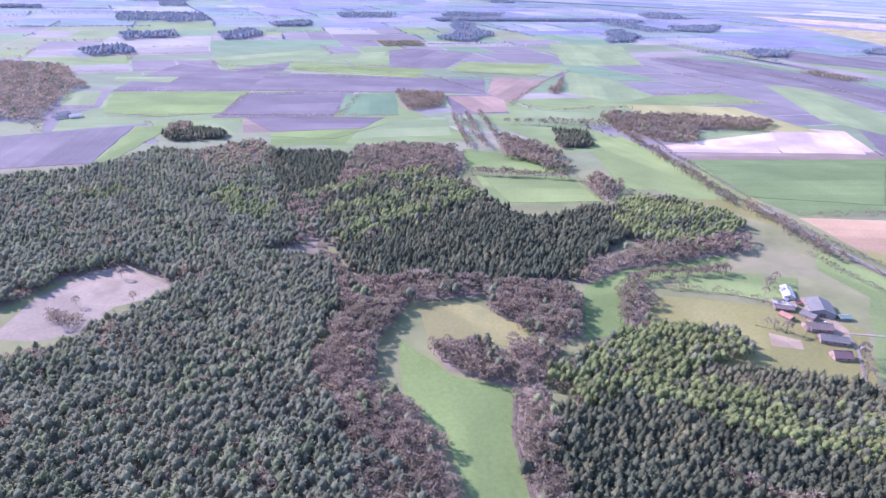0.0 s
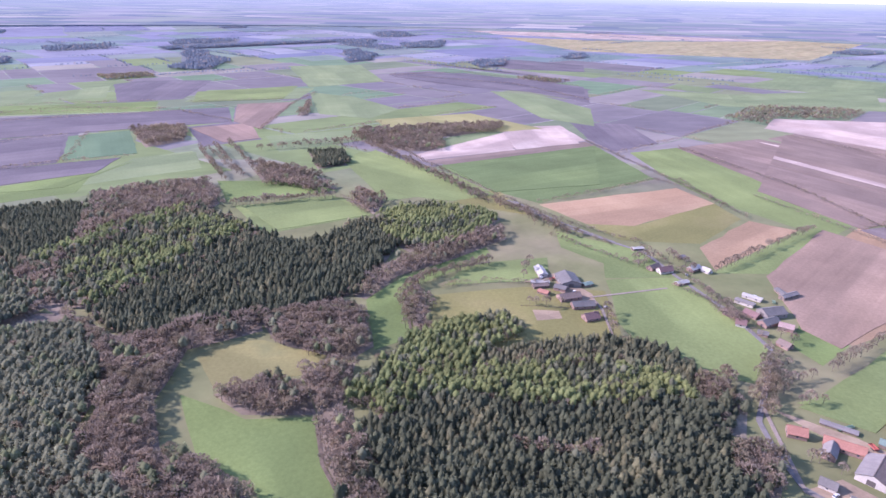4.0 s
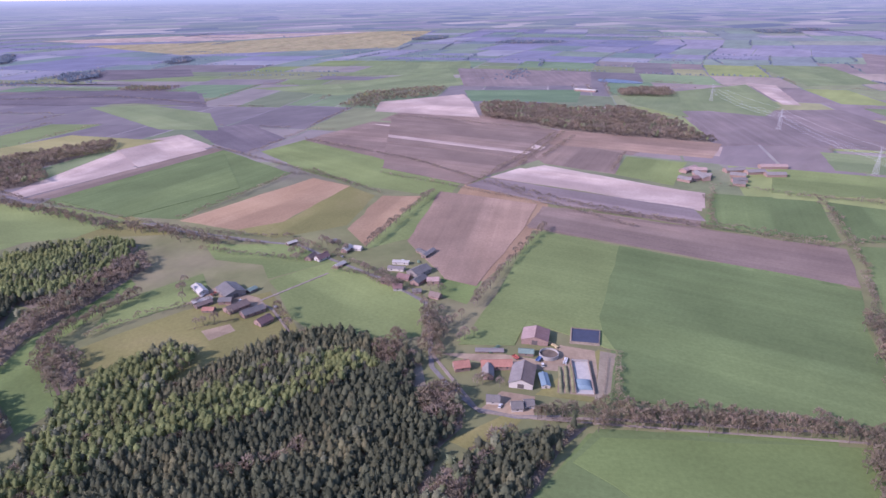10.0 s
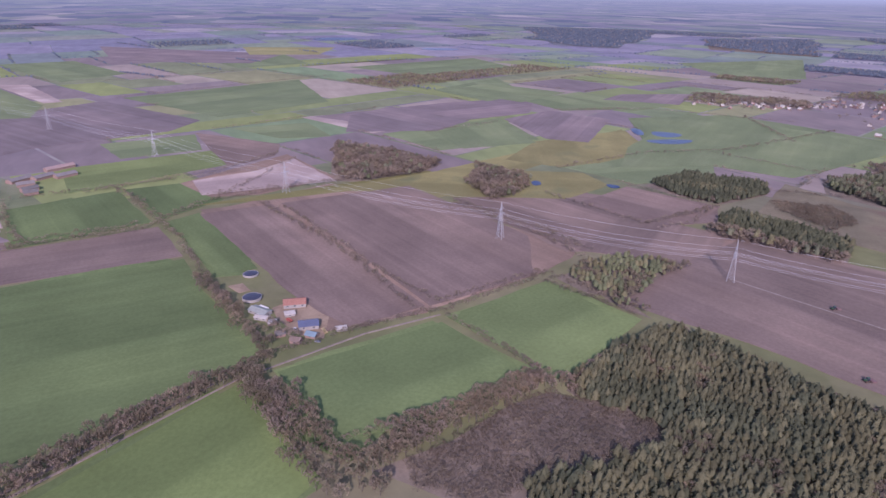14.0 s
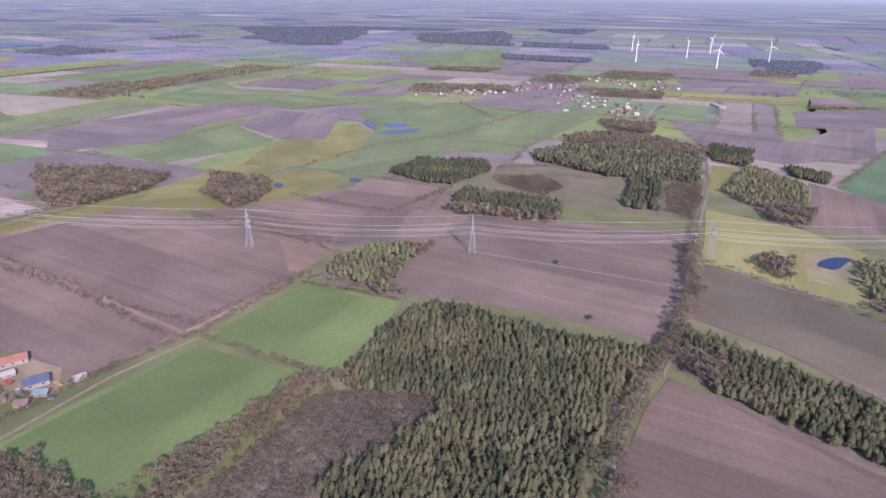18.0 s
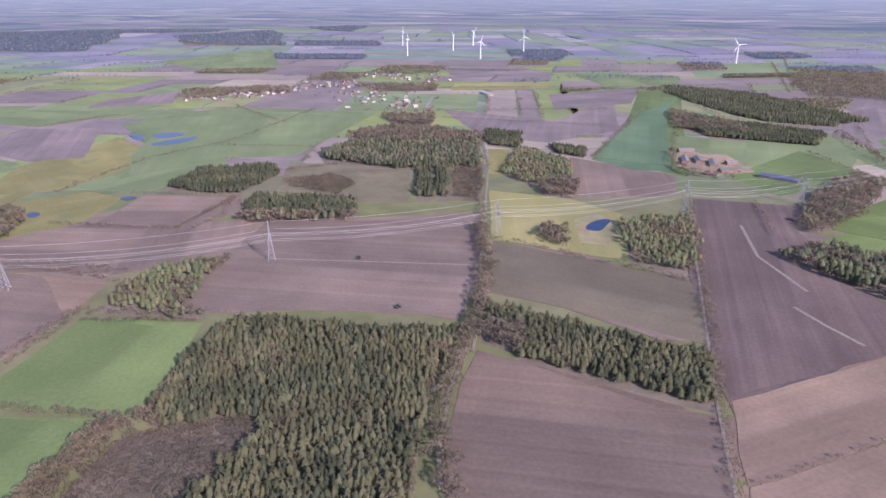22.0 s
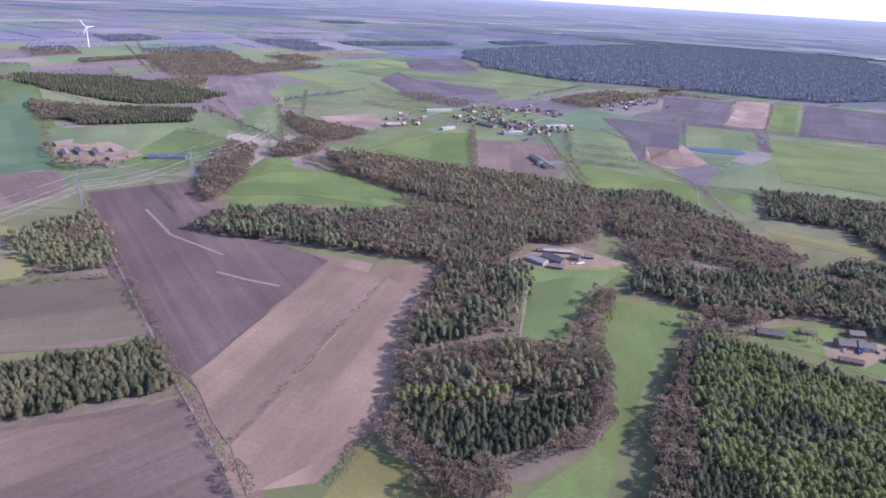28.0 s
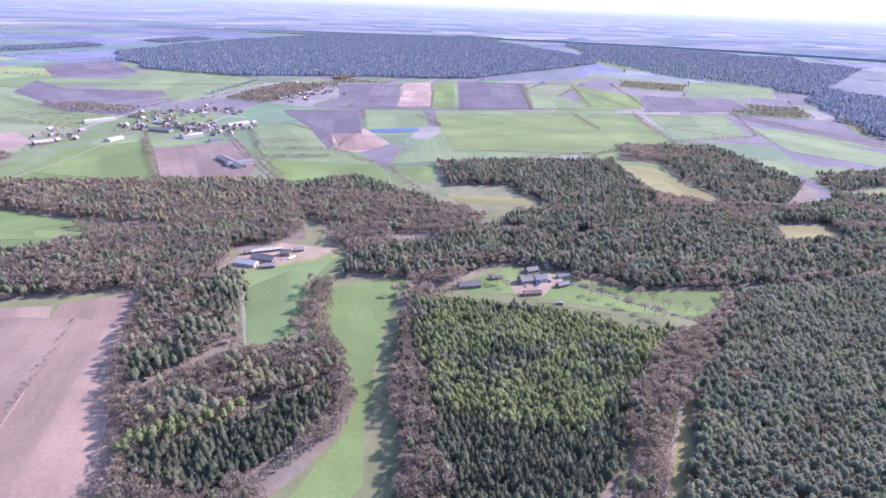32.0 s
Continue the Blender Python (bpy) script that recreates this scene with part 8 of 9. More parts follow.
def heap(x, y, turn, length, width):
    """A long low silage heap, grown over."""
    top = tagged(new("silage_heap"), "long low silage heap grown over with grass", "silage heap", "silage heaps beside the clamp")
    n, m, v = 6, 14, []
    for j in range(m + 1):
        u = j / m
        h = 1.3 * min(1.0, 6 * u, 6 * (1 - u)) * (0.85 + 0.25 * math.sin(u * 17 + x))
        v += [(length * (u - 0.5), width * (k / n - 0.5) * (0.9 + 0.1 * math.sin(u * 23 + y)), h * math.sin(math.pi * k / n)) for k in range(n + 1)]
    f = [(j * (n + 1) + k, (j + 1) * (n + 1) + k, (j + 1) * (n + 1) + k + 1, j * (n + 1) + k + 1) for j in range(m) for k in range(n)]
    part("mound", v, f, ROOF["silage"], top)
    top.matrix_world = pose(x, y, 0.3, 0, 0, turn)


# ---- power line ----
STEEL = plain("galvanised_steel", (0.36, 0.36, 0.36), 0.6, 0.4, 0.0)
WIRE = plain("aluminium_conductor", (0.60, 0.60, 0.61), 0.5, 0.4, 0.0)
PORCELAIN = plain("insulator_glaze", (0.25, 0.22, 0.2), 0.3)


def bars(name, runs, r, material, parent, sides=3):
    vs, fs, base = [], [], 0
    for a, b in runs:
        v, f = stick(a, b, r, r, sides)
        vs += [tuple(p) for p in v]
        fs += [tuple(i + base for i in t) for t in f]
        base += len(v)
    return part(name, vs, fs, material, parent)


ARMS = ((24.0, 8.5), (30.0, 5.5))
TOP = 37.0


def make_pylon():
    top = tagged(new("pylon"), "grey steel lattice electricity pylon with two crossarms", "pylon", "pylons of the power line")

    def half(z):
        return 3.0 * (1 - z / 26) + 0.8 * z / 26 if z < 26 else 0.8 * (TOP - z) / (TOP - 26) + 0.1
    zs = [0, 5, 9.5, 13.5, 17, 20, 22.5, 24, 26, 28, 30, 32, 34.5, TOP]
    cs = ((-1, -1), (1, -1), (1, 1), (-1, 1))
    for cx, cy in cs:
        ring = [(0.13 * math.cos(g), 0.13 * math.sin(g)) for g in (0, 2.1, 4.2)]
        vs = [(cx * half(z) + dx, cy * half(z) + dy, z) for z in (0.0, 26.0, TOP) for dx, dy in ring]
        part("leg", vs, [(3 * k + g, 3 * k + (g + 1) % 3, 3 * k + 3 + (g + 1) % 3, 3 * k + 3 + g) for k in range(2) for g in range(3)], STEEL, top)
    for k in range(4):
        (ax, ay), (bx, by) = cs[k], cs[(k + 1) % 4]
        runs = []
        for a, b in zip(zs, zs[1:]):
            runs += [((ax * half(a), ay * half(a), a), (bx * half(b), by * half(b), b)), ((bx * half(a), by * half(a), a), (ax * half(b), ay * half(b), b))]
        bars("bracing", runs, 0.085, STEEL, top)
    for z, w in ARMS:
        for side in (-1, 1):
            runs = [((0, -0.8, z), (0, side * w, z + 0.3)), ((0.8, 0, z), (0, side * w, z + 0.3)), ((-0.8, 0, z), (0, side * w, z + 0.3)), ((0, side * 0.7, z + 2.2), (0, side * w, z + 0.3))]
            for q in (0.33, 0.66):
                runs.append(((0, side * w * q, z + 0.2), (0, side * (0.7 + (w - 0.7) * q), z + 2.2 - 1.9 * q)))
            bars("crossarm", runs, 0.12, STEEL, top)
            for yy in ((w, w * 0.5) if w > 7 else (w,)):
                part("insulator", *stick((0, side * yy, z + 0.2), (0, side * yy, z - 1.8), 0.16, 0.16, 5), PORCELAIN, top)
    for cx, cy in cs:
        part("foundation", *box_shape(cx * 3 - 0.5, cx * 3 + 0.5, cy * 3 - 0.5, cy * 3 + 0.5, -0.3, 0.5), ROOF["concrete"], top)
    return top


def power_line(places):
    first, turns = make_pylon(), []
    for i, (x, y) in enumerate(places):
        (x0, y0), (x1, y1) = places[max(0, i - 1)], places[min(len(places) - 1, i + 1)]
        turns.append(math.degrees(math.atan2(y1 - y0, x1 - x0)))
    poses = [pose(x, y, 0.2, 0, 0, a) for (x, y), a in zip(places, turns)]
    for m in poses[1:]:
        copy_thing(first, m)
    first.matrix_basis = poses[0]
    hooks = [(0, TOP)] + [(s * yy, z - 1.8) for z, w in ARMS for s in (-1, 1) for yy in ((w, w * 0.5) if w > 7 else (w,))]
    for a, b in zip(poses, poses[1:]):
        for yy, z in hooks:
            p, q = a @ Vector((0, yy, z)), b @ Vector((0, yy, z))
            pts = []
            for k in range(13):
                u = k / 12
                w = p.lerp(q, u)
                w.z -= 4.0 * u * (1 - u) * (6.0 if z < TOP else 4.0)
                pts.append(tuple(w))
            across = (a.to_3x3() @ Vector((0, 1, 0))).normalized()
            vs = [tuple(Vector(c) + across * (0.062 * math.cos(g)) + Vector((0, 0, 0.062 * math.sin(g)))) for c in pts for g in (0, 2.1, 4.2)]
            fs = [(3 * k + g, 3 * k + (g + 1) % 3, 3 * k + 3 + (g + 1) % 3, 3 * k + 3 + g) for k in range(12) for g in range(3)]
            wire = mesh_object("power_cable", vs, fs, WIRE)
            tagged(wire, "thin bright overhead conductor hanging between pylons", "cable", "cables of the power line")


# ---- wind turbines ----
TOWER = plain("white_tower_paint", (0.80, 0.80, 0.80), 0.5)


def make_turbine():
    top = tagged(new("wind_turbine"), "white three-bladed wind turbine on a tapered tower", "wind turbine", "wind turbines")
    part("tower", *stick((0, 0, 0), (0, 0, 58), 2.0, 1.1, 12), TOWER, top)
    part("nacelle", *box_shape(-2.2, 4.5, -1.6, 1.6, 57.6, 60.8), TOWER, top)
    part("hub", *stick((-2.2, 0, 59.2), (-4.2, 0, 59.2), 1.4, 0.6, 10), TOWER, top)
    for k in range(3):
        a = 2 * math.pi * k / 3
        way, side = np.array([0, math.sin(a), math.cos(a)]), np.array([0, math.cos(a), -math.sin(a)])
        c = np.array([-3.2, 0, 59.2])
        out = []
        for d, w, th in ((1, 0.6, 0.5), (5, 1.5, 0.5), (14, 1.0, 0.35), (27, 0.25, 0.12)):
            out += [c + way * d + side * w + np.array([th, 0, 0]), c + way * d + side * w - np.array([th, 0, 0]), c + way * d - side * w - np.array([th, 0, 0]), c + way * d - side * w + np.array([th, 0, 0])]
        fs = [(4 * j + i, 4 * j + (i + 1) % 4, 4 * j + 4 + (i + 1) % 4, 4 * j + 4 + i) for j in range(3) for i in range(4)] + [(12, 13, 14, 15)]
        part("blade", out, fs, TOWER, top)
    return top


def turbines(places):
    first = make_turbine()
    for k, (x, y, s) in enumerate(places):
        m = pose(x, y, 0.1, 0, 0, 40 + 13 * k) @ Matrix.Diagonal((s, s, s, 1))
        t = first if k == 0 else copy_thing(first, Matrix())
        t.matrix_basis = m
        turn = Matrix.Translation((0, 0, 59.2)) @ Matrix.Rotation(0.45 * k, 4, "X") @ Matrix.Translation((0, 0, -59.2))
        for o in t.children:
            if o.name.startswith("blade"):
                o.matrix_basis = turn


# ---- machines ----
TYRE = plain("tyre_rubber", (0.03, 0.03, 0.03), 0.9)
GREENPAINT = plain("dark_green_paint", (0.04, 0.09, 0.05), 0.4)


def tractor(x, y, turn):
    top = tagged(new("tractor"), "dark green tractor working on the bare field", "tractor")
    part("hood", *box_shape(0.4, 2.4, -0.5, 0.5, 0.9, 1.9), GREENPAINT, top)
    part("chassis", *box_shape(-1.4, 2.3, -0.4, 0.4, 0.6, 1.0), TYRE, top)
    part("cab", *box_shape(-1.1, 0.5, -0.8, 0.8, 1.2, 2.9), GLASS, top)
    part("cab_roof", *box_shape(-1.2, 0.6, -0.9, 0.9, 2.9, 3.1), GREENPAINT, top)
    for xx, r in ((-0.8, 0.95), (1.8, 0.6)):
        for side in (-1, 1):
            wheel = part("wheel", *stick((xx, side * 0.75, r), (xx, side * 1.25, r), r, r, 14), TYRE, top)
            part("rim", *stick((xx, side * 1.2, r), (xx, side * 1.28, r), r * 0.5, r * 0.5, 10), ROOF["redtile"], wheel)
    part("harrow", *box_shape(-5.2, -2.0, -2.4, 2.4, 0.2, 0.9), ROOF["maroonroof"], top)
    part("drawbar", *box_shape(-2.1, -1.2, -0.1, 0.1, 0.5, 0.7), TYRE, top)
    top.matrix_world = pose(x, y, 0.3, 0, 0, turn)


def wheels(parent, places, r, w):
    for x, y in places:
        wheel = part("wheel", *stick((x, y - w / 2, r), (x, y + w / 2, r), r, r, 12), TYRE, parent)
        part("rim", *stick((x, y - w * 0.55, r), (x, y + w * 0.55, r), r * 0.5, r * 0.5, 8), STEEL, wheel)


def trailer(x, y, turn, paint):
    top = tagged(new("farm_trailer"), f"parked farm trailer with a {PAINT_WORD[paint]} bed", "trailer")
    part("bed", *box_shape(-2.6, 2.6, -1.2, 1.2, 0.9, 1.1), PAINT[paint], top)
    for y0 in (-1.2, 1.12):
        part("side_board", *box_shape(-2.6, 2.6, y0, y0 + 0.08, 1.1, 1.8), PAINT[paint], top)
    for x0 in (-2.6, 2.52):
        part("end_board", *box_shape(x0, x0 + 0.08, -1.1, 1.1, 1.1, 1.8), PAINT[paint], top)
    part("drawbar", *box_shape(2.6, 4.2, -0.08, 0.08, 0.6, 0.75), TYRE, top)
    wheels(top, ((-1.3, -1.0), (-1.3, 1.0), (0.1, -1.0), (0.1, 1.0)), 0.5, 0.35)
    top.matrix_world = pose(x, y, 0.28, 0, 0, turn)


def car(x, y, turn, paint):
    top = tagged(new("car"), f"{PAINT_WORD[paint]} car parked in the farmyard", "car")
    b, c = 0.85, 0.62
    v = [(-2.1, -b, 0.35), (2.1, -b, 0.35), (2.1, b, 0.35), (-2.1, b, 0.35), (-2.1, -b, 0.85), (2.05, -b, 0.75), (2.05, b, 0.75), (-2.1, b, 0.85)]
    part("body", v, box_shape(0, 1, 0, 1, 0, 1)[1], PAINT[paint], top)
    v = [(-1.9, -b, 0.85), (1.0, -b, 0.8), (1.0, b, 0.8), (-1.9, b, 0.85), (-1.5, -c, 1.4), (0.3, -c, 1.4), (0.3, c, 1.4), (-1.5, c, 1.4)]
    part("cabin", v, box_shape(0, 1, 0, 1, 0, 1)[1], GLASS, top)
    part("car_roof", *box_shape(-1.45, 0.25, -c, c, 1.39, 1.44), PAINT[paint], top)
    wheels(top, ((-1.3, -0.8), (-1.3, 0.8), (1.3, -0.8), (1.3, 0.8)), 0.32, 0.22)
    top.matrix_world = pose(x, y, 0.28, 0, 0, turn)


def bales(x, y, turn, count, wrap):
    top = tagged(new("bale_row"), "row of round bales in white wrapping" if wrap == "white" else "row of round straw bales" if wrap == "straw" else "row of round bales in green wrapping", "bales")
    for k in range(count):
        for s in (-0.65, 0.65):
            part("bale", *stick((k * 1.45 - 0.6, s, 0.62), (k * 1.45 + 0.6, s, 0.62), 0.63, 0.6, 10), PAINT[wrap], top)
    top.matrix_world = pose(x, y, 0.27, 0, 0, turn)


def fence(x0, y0, x1, y1):
    """Post and rail fence."""
    top = tagged(new("paddock_fence"), "weathered wooden post and rail fence", "fence")
    d = math.hypot(x1 - x0, y1 - y0)
    n = max(2, int(d / 4))
    for k in range(n + 1):
        part("post", *box_shape(d * k / n - 0.09, d * k / n + 0.09, -0.09, 0.09, -0.4, 1.35), ROOF["wood"], top)
    for z in (0.6, 1.1):
        part("rail", *box_shape(0, d, 0.09, 0.15, z, z + 0.14), ROOF["wood"], top)
    top.matrix_world = pose(x0, y0, 0.4, 0, 0, math.degrees(math.atan2(y1 - y0, x1 - x0)))


PAINT = {"white": plain("white_paint", (0.62, 0.61, 0.58), 0.5), "red": plain("faded_red_paint", (0.33, 0.10, 0.08), 0.5), "blue": plain("blue_paint", (0.10, 0.17, 0.32), 0.5),
         "grey": plain("grey_paint", (0.25, 0.25, 0.26), 0.4), "green": plain("green_wrap", (0.16, 0.24, 0.15), 0.5), "straw": plain("straw", (0.46, 0.37, 0.20), 0.9, grain=0.3)}
PAINT_WORD = {"white": "white", "red": "faded red", "blue": "blue", "grey": "grey", "green": "green", "straw": "straw-coloured"}


def village(count, line, spread):
    """Small houses loosely along a street, with garden trees between them."""
    roofs = ["rustroof", "maroonroof", "brownroof", "slateroof", "greyroof", "slateroof", "greyroof", "greyroof", "paleroof", "paleroof", "paleroof"]
    for x, y in along(line, sum(math.hypot(b[0] - a[0], b[1] - a[1]) for a, b in zip(line, line[1:])) / count, spread):
        building(x, y, rng.uniform(0, 180), rng.uniform(6, 11), rng.uniform(5.5, 7), 2.4, 2.9, roofs[rng.integers(len(roofs))], "white" if rng.random() < 0.25 else "brick", False)
    grow("garden_trees", "grove", 2, along(line, 9, spread * 1.3), "leafless garden trees between village houses", "trees")


def treelines(count, low, high):
    """Thin far tree lines and copses scattered over the distant farmland."""
    spots = []
    for _ in range(count):
        a, r = rng.uniform(0, 6.28), low + (high - low) * rng.random() ** 0.8
        x, y, t = math.cos(a) * r, math.sin(a) * r, 0.5 + (1.57 if rng.random() < 0.35 else 0.0) + rng.normal(0, 0.1)
        n = rng.uniform(80, 420)
        line = [(x, y), (x + math.cos(t) * n, y + math.sin(t) * n)]
        wide = rng.uniform(2, 5) if rng.random() < 0.8 else rng.uniform(20, 40)
        spots += [p for p in along(line, 6.5 if wide < 6 else 4.5, wide) if math.hypot(*p) < 4750]
    # scattered lines take the crown colours with haze painted in
    grow("far_trees", "farwood", 2, spots, "far haze-tinted tree lines and copses between fields", "trees", 0.55, 1.7)



# ---- farms, line, village ----
building(290.5, 180.5, -153, 22.5, 14.5, 3.3, 3.0, "brownroof", "white", True, "greyroof")
building(291.0, 200.9, -49, 19.8, 7.56, 2.664, 2.664, "redtile", "brick")
building(275.5, 217.7, -37, 9.9, 7.56, 2.664, 2.96, "redtile", "brick")
building(280.5, 199.9, -144, 11.8, 6.72, 2.664, 2.516, "greyroof", "brick")
building(337.5, 200.5, -153, 16.5, 18.0, 3.6, 2.4, "maroonroof", "brick", True, "rustroof")
building(316.6, 194.8, -58, 9.8, 5.88, 2.22, 1.184, "greenroof", "wood")
building(295.5, 167.7, -140, 13.7, 5.04, 1.924, 1.036, "tealroof", "white")
building(259.3, 180.8, -57, 7.7, 6.72, 2.072, 2.22, "slateroof", "white")
building(262.4, 166.3, -48, 6.5, 7.56, 2.072, 2.368, "slateroof", "white")
building(269.1, 162.2, -47, 5.4, 6.72, 1.924, 1.924, "slateroof", "white")
building(231.8, 457.0, -100, 17.7, 7.56, 2.516, 1.628, "paleroof", "white")
building(246.2, 434.3, -101, 21.3, 16.8, 3.256, 2.96, "slateroof", "greyroof")
building(232.4, 405.1, 0, 17.9, 9.24, 2.664, 2.368, "brownroof", "brick")
building(236.0, 389.3, -7, 17.6, 8.4, 2.664, 2.22, "slateroof", "brick")
building(216.9, 419.0, -54, 8.8, 5.88, 1.924, 1.184, "redtile", "wood")
building(219.4, 431.1, -3, 13.2, 5.88, 2.072, 1.332, "brownroof", "wood")
building(232.3, 370.0, 3, 11.5, 8.4, 2.22, 2.96, "maroonroof", "brick")
building(233.4, 422.0, -45, 9.8, 7.56, 2.516, 1.48, "slateroof", "brick")
building(339.6, 431.5, 1, 13.0, 7.56, 2.22, 2.96, "maroonroof", "white")
building(367.9, 428.6, 17, 12.2, 6.72, 2.516, 1.776, "paleroof", "brick")
building(338.6, 405.9, 8, 12.0, 5.04, 1.924, 1.184, "paleroof", "brick")
building(334.2, 440.4, 18, 11.6, 6.72, 2.072, 2.22, "brownroof", "brick")
building(376.7, 366.8, -60, 14.6, 5.04, 2.22, 0.592, "paleroof", "white")
building(364.1, 360.5, -63, 14.5, 5.88, 2.22, 0.74, "greyroof", "white")
building(370.8, 339.6, -2, 18.1, 12.6, 3.33, 2.96, "slateroof", "greyroof")
building(357.3, 327.8, 9, 14.9, 8.4, 2.664, 2.368, "slateroof", "brick")
building(364.8, 318.5, -50, 9.9, 7.56, 2.516, 1.924, "rustroof", "brick")
building(408.0, 361.3, 10, 18.1, 5.04, 2.368, 1.332, "greyroof", "wood")
building(336.1, 332.2, -44, 7.1, 6.72, 2.22, 2.664, "maroonroof", "white")
building(340.0, 347.3, -61, 10.2, 6.72, 2.22, 2.22, "brownroof", "brick")
building(354.5, 342.1, -74, 11.1, 6.72, 2.22, 2.22, "maroonroof", "brick")
building(344.1, 298.1, -79, 9.0, 6.72, 2.072, 2.22, "brownroof", "brick")
building(341.1, 315.5, -48, 6.9, 5.04, 1.924, 1.48, "slateroof", "brick")
building(444.6, -43.2, -97, 16.5, 10.92, 2.96, 1.924, "redtile", "concrete")
building(407.3, -47.9, -96, 13.8, 10.08, 2.96, 2.072, "solarroof", "concrete")
building(439.6, -17.0, -141, 16.5, 8.4, 2.22, 1.332, "mintroof", "concrete")
building(392.5, -47.9, -129, 7.8, 5.88, 2.072, 1.776, "tealroof", "brick")
building(401.1, -27.2, -81, 6.4, 5.88, 2.072, 1.924, "slateroof", "brick")
building(429.2, -17.5, -126, 10.4, 5.04, 1.924, 0.74, "paleroof", "concrete")
building(395.6, -69.1, -91, 7.3, 5.04, 1.776, 0.888, "paleroof", "concrete")
building(1228.4, 591.0, -42, 82.7, 13.9, 4.4, 2.2, "paleroof", "white", False)
building(1450.3, 753.5, -85, 54.9, 14.5, 3.6, 2.3, "paleroof", "brick", False)
building(852.0, 281.3, -11, 30.3, 11.0, 3.2, 2.4, "rustroof", "brick", False)
building(828.6, 256.3, -138, 33.4, 10.9, 3.2, 2.4, "greyroof", "brick", False)
building(884.3, 231.9, -42, 27.6, 11.8, 3.2, 2.4, "greyroof", "brick", False)
building(891.3, 207.7, -44, 25.5, 11.7, 3.2, 2.4, "greyroof", "brick", False)
building(892.5, 183.1, -53, 25.3, 11.7, 3.2, 2.4, "greyroof", "brick", False)
building(836.1, 211.4, -53, 18.0, 9.0, 3.2, 2.4, "slateroof", "brick", False)
building(807.1, 260.5, -33, 18.2, 9.1, 3.2, 2.4, "maroonroof", "brick", False)
building(933.8, 196.4, -53, 36.2, 10.8, 3.2, 2.4, "rustroof", "brick", False)
building(93.1, -947.8, 100, 32.4, 8.4, 3.0, 2.2, "greyroof", "brick", False)
building(76.1, -955.2, 105, 28.8, 10.1, 3.0, 2.2, "slateroof", "brick", False)
building(55.1, -945.4, 100, 31.4, 10.9, 3.0, 2.2, "greyroof", "brick", False)
building(99.7, -1008.6, -144, 24.8, 8.4, 3.0, 2.2, "greyroof", "brick", False)
building(31.4, -915.7, -136, 32.4, 8.4, 3.0, 2.2, "slateroof", "brick", False)
building(51.4, -882.5, 169, 16.8, 6.7, 2.2, 2.2, "maroonroof", "brick", False)
building(33.2, -959.2, -140, 16.4, 8.4, 3.0, 2.2, "greyroof", "brick", False)
building(-28.4, -900.6, 167, 46.4, 12.5, 3.3, 2.2, "solarroof", "greyroof", False)
building(-334.4, -442.2, 113, 21.0, 10.08, 2.96, 2.664, "slateroof", "brick")
building(-318.0, -444.9, 112, 18.6, 9.24, 2.664, 2.22, "paleroof", "white")
building(-327.2, -426.9, 145, 10.3, 6.72, 2.22, 1.776, "greyroof", "wood")
building(-355.2, -438.3, 133, 8.0, 6.72, 2.96, 2.22, "slateroof", "brick")
building(-349.8, -458.1, 152, 27.8, 5.88, 2.22, 0.888, "paleroof", "brick")
building(-452.2, -237.7, 150, 11.5, 9.24, 2.96, 3.33, "slateroof", "brick")
building(-463.7, -229.6, 144, 11.1, 8.4, 2.96, 2.812, "greyroof", "white")
building(-484.5, -217.7, 150, 11.7, 5.04, 1.924, 0.74, "slateroof", "white")
building(-466.3, -209.0, 156, 11.0, 5.88, 2.22, 1.184, "slateroof", "wood")
building(-411.0, -269.0, 141, 19.2, 7.56, 2.516, 2.22, "slateroof", "brick")
building(-433.7, -220.3, 139, 15.2, 5.04, 2.072, 1.184, "maroonroof", "brick")
building(-432.8, -194.1, 119, 4.5, 3.36, 1.776, 0.888, "paleroof", "wood")
building(-447.9, -395.8, 174, 11.3, 7.56, 2.22, 2.516, "paleroof", "white", False)
building(-551.9, -313.4, 149, 12.4, 6.72, 2.22, 2.22, "slateroof", "white", False)
building(-593.5, -248.7, 148, 12.9, 6.7, 2.2, 2.2, "slateroof", "brick", False)
building(-558.0, -1186.6, 178, 56.2, 13.0, 3.7, 1.6, "paleroof", "white", False)
building(-497.1, -1017.4, -162, 29.5, 11.0, 3.2, 1.6, "paleroof", "white", False)
building(-409.2, -1060.0, 176, 26.4, 14.8, 3.7, 2.4, "paleroof", "brick", False)
building(-532.5, -764.4, 78, 69.3, 14.2, 3.5, 2.3, "slateroof", "greyroof", False)
building(-538.2, -751.2, 168, 37.4, 12.4, 3.5, 2.3, "greyroof", "white", False)
building(-716.2, -996.6, -175, 46.5, 10.9, 3.2, 2.4, "paleroof", "white", False)
building(-597.8, -959.7, 171, 35.6, 16.3, 4.0, 2.4, "paleroof", "white", False)
building(-586.9, -1033.4, 114, 39.5, 14.6, 4.0, 2.4, "slateroof", "greyroof", False)
building(-603.8, -904.0, 166, 19.0, 10.8, 3.2, 2.0, "slateroof", "white", False)
building(943.3, -1772.8, 175, 28.3, 11.9, 3.0, 2.2, "paleroof", "white", False)
building(600.3, -1408.7, 135, 53.3, 13.6, 3.0, 2.2, "paleroof", "white", False)
building(818.6, -1215.4, 174, 29.6, 11.8, 3.0, 2.2, "mintroof", "white", False)
round_tank(323.7, 181.5, 6.5, 2.6, "concrete")
round_tank(511.6, -15.4, 6.5, 1.6, "dark")
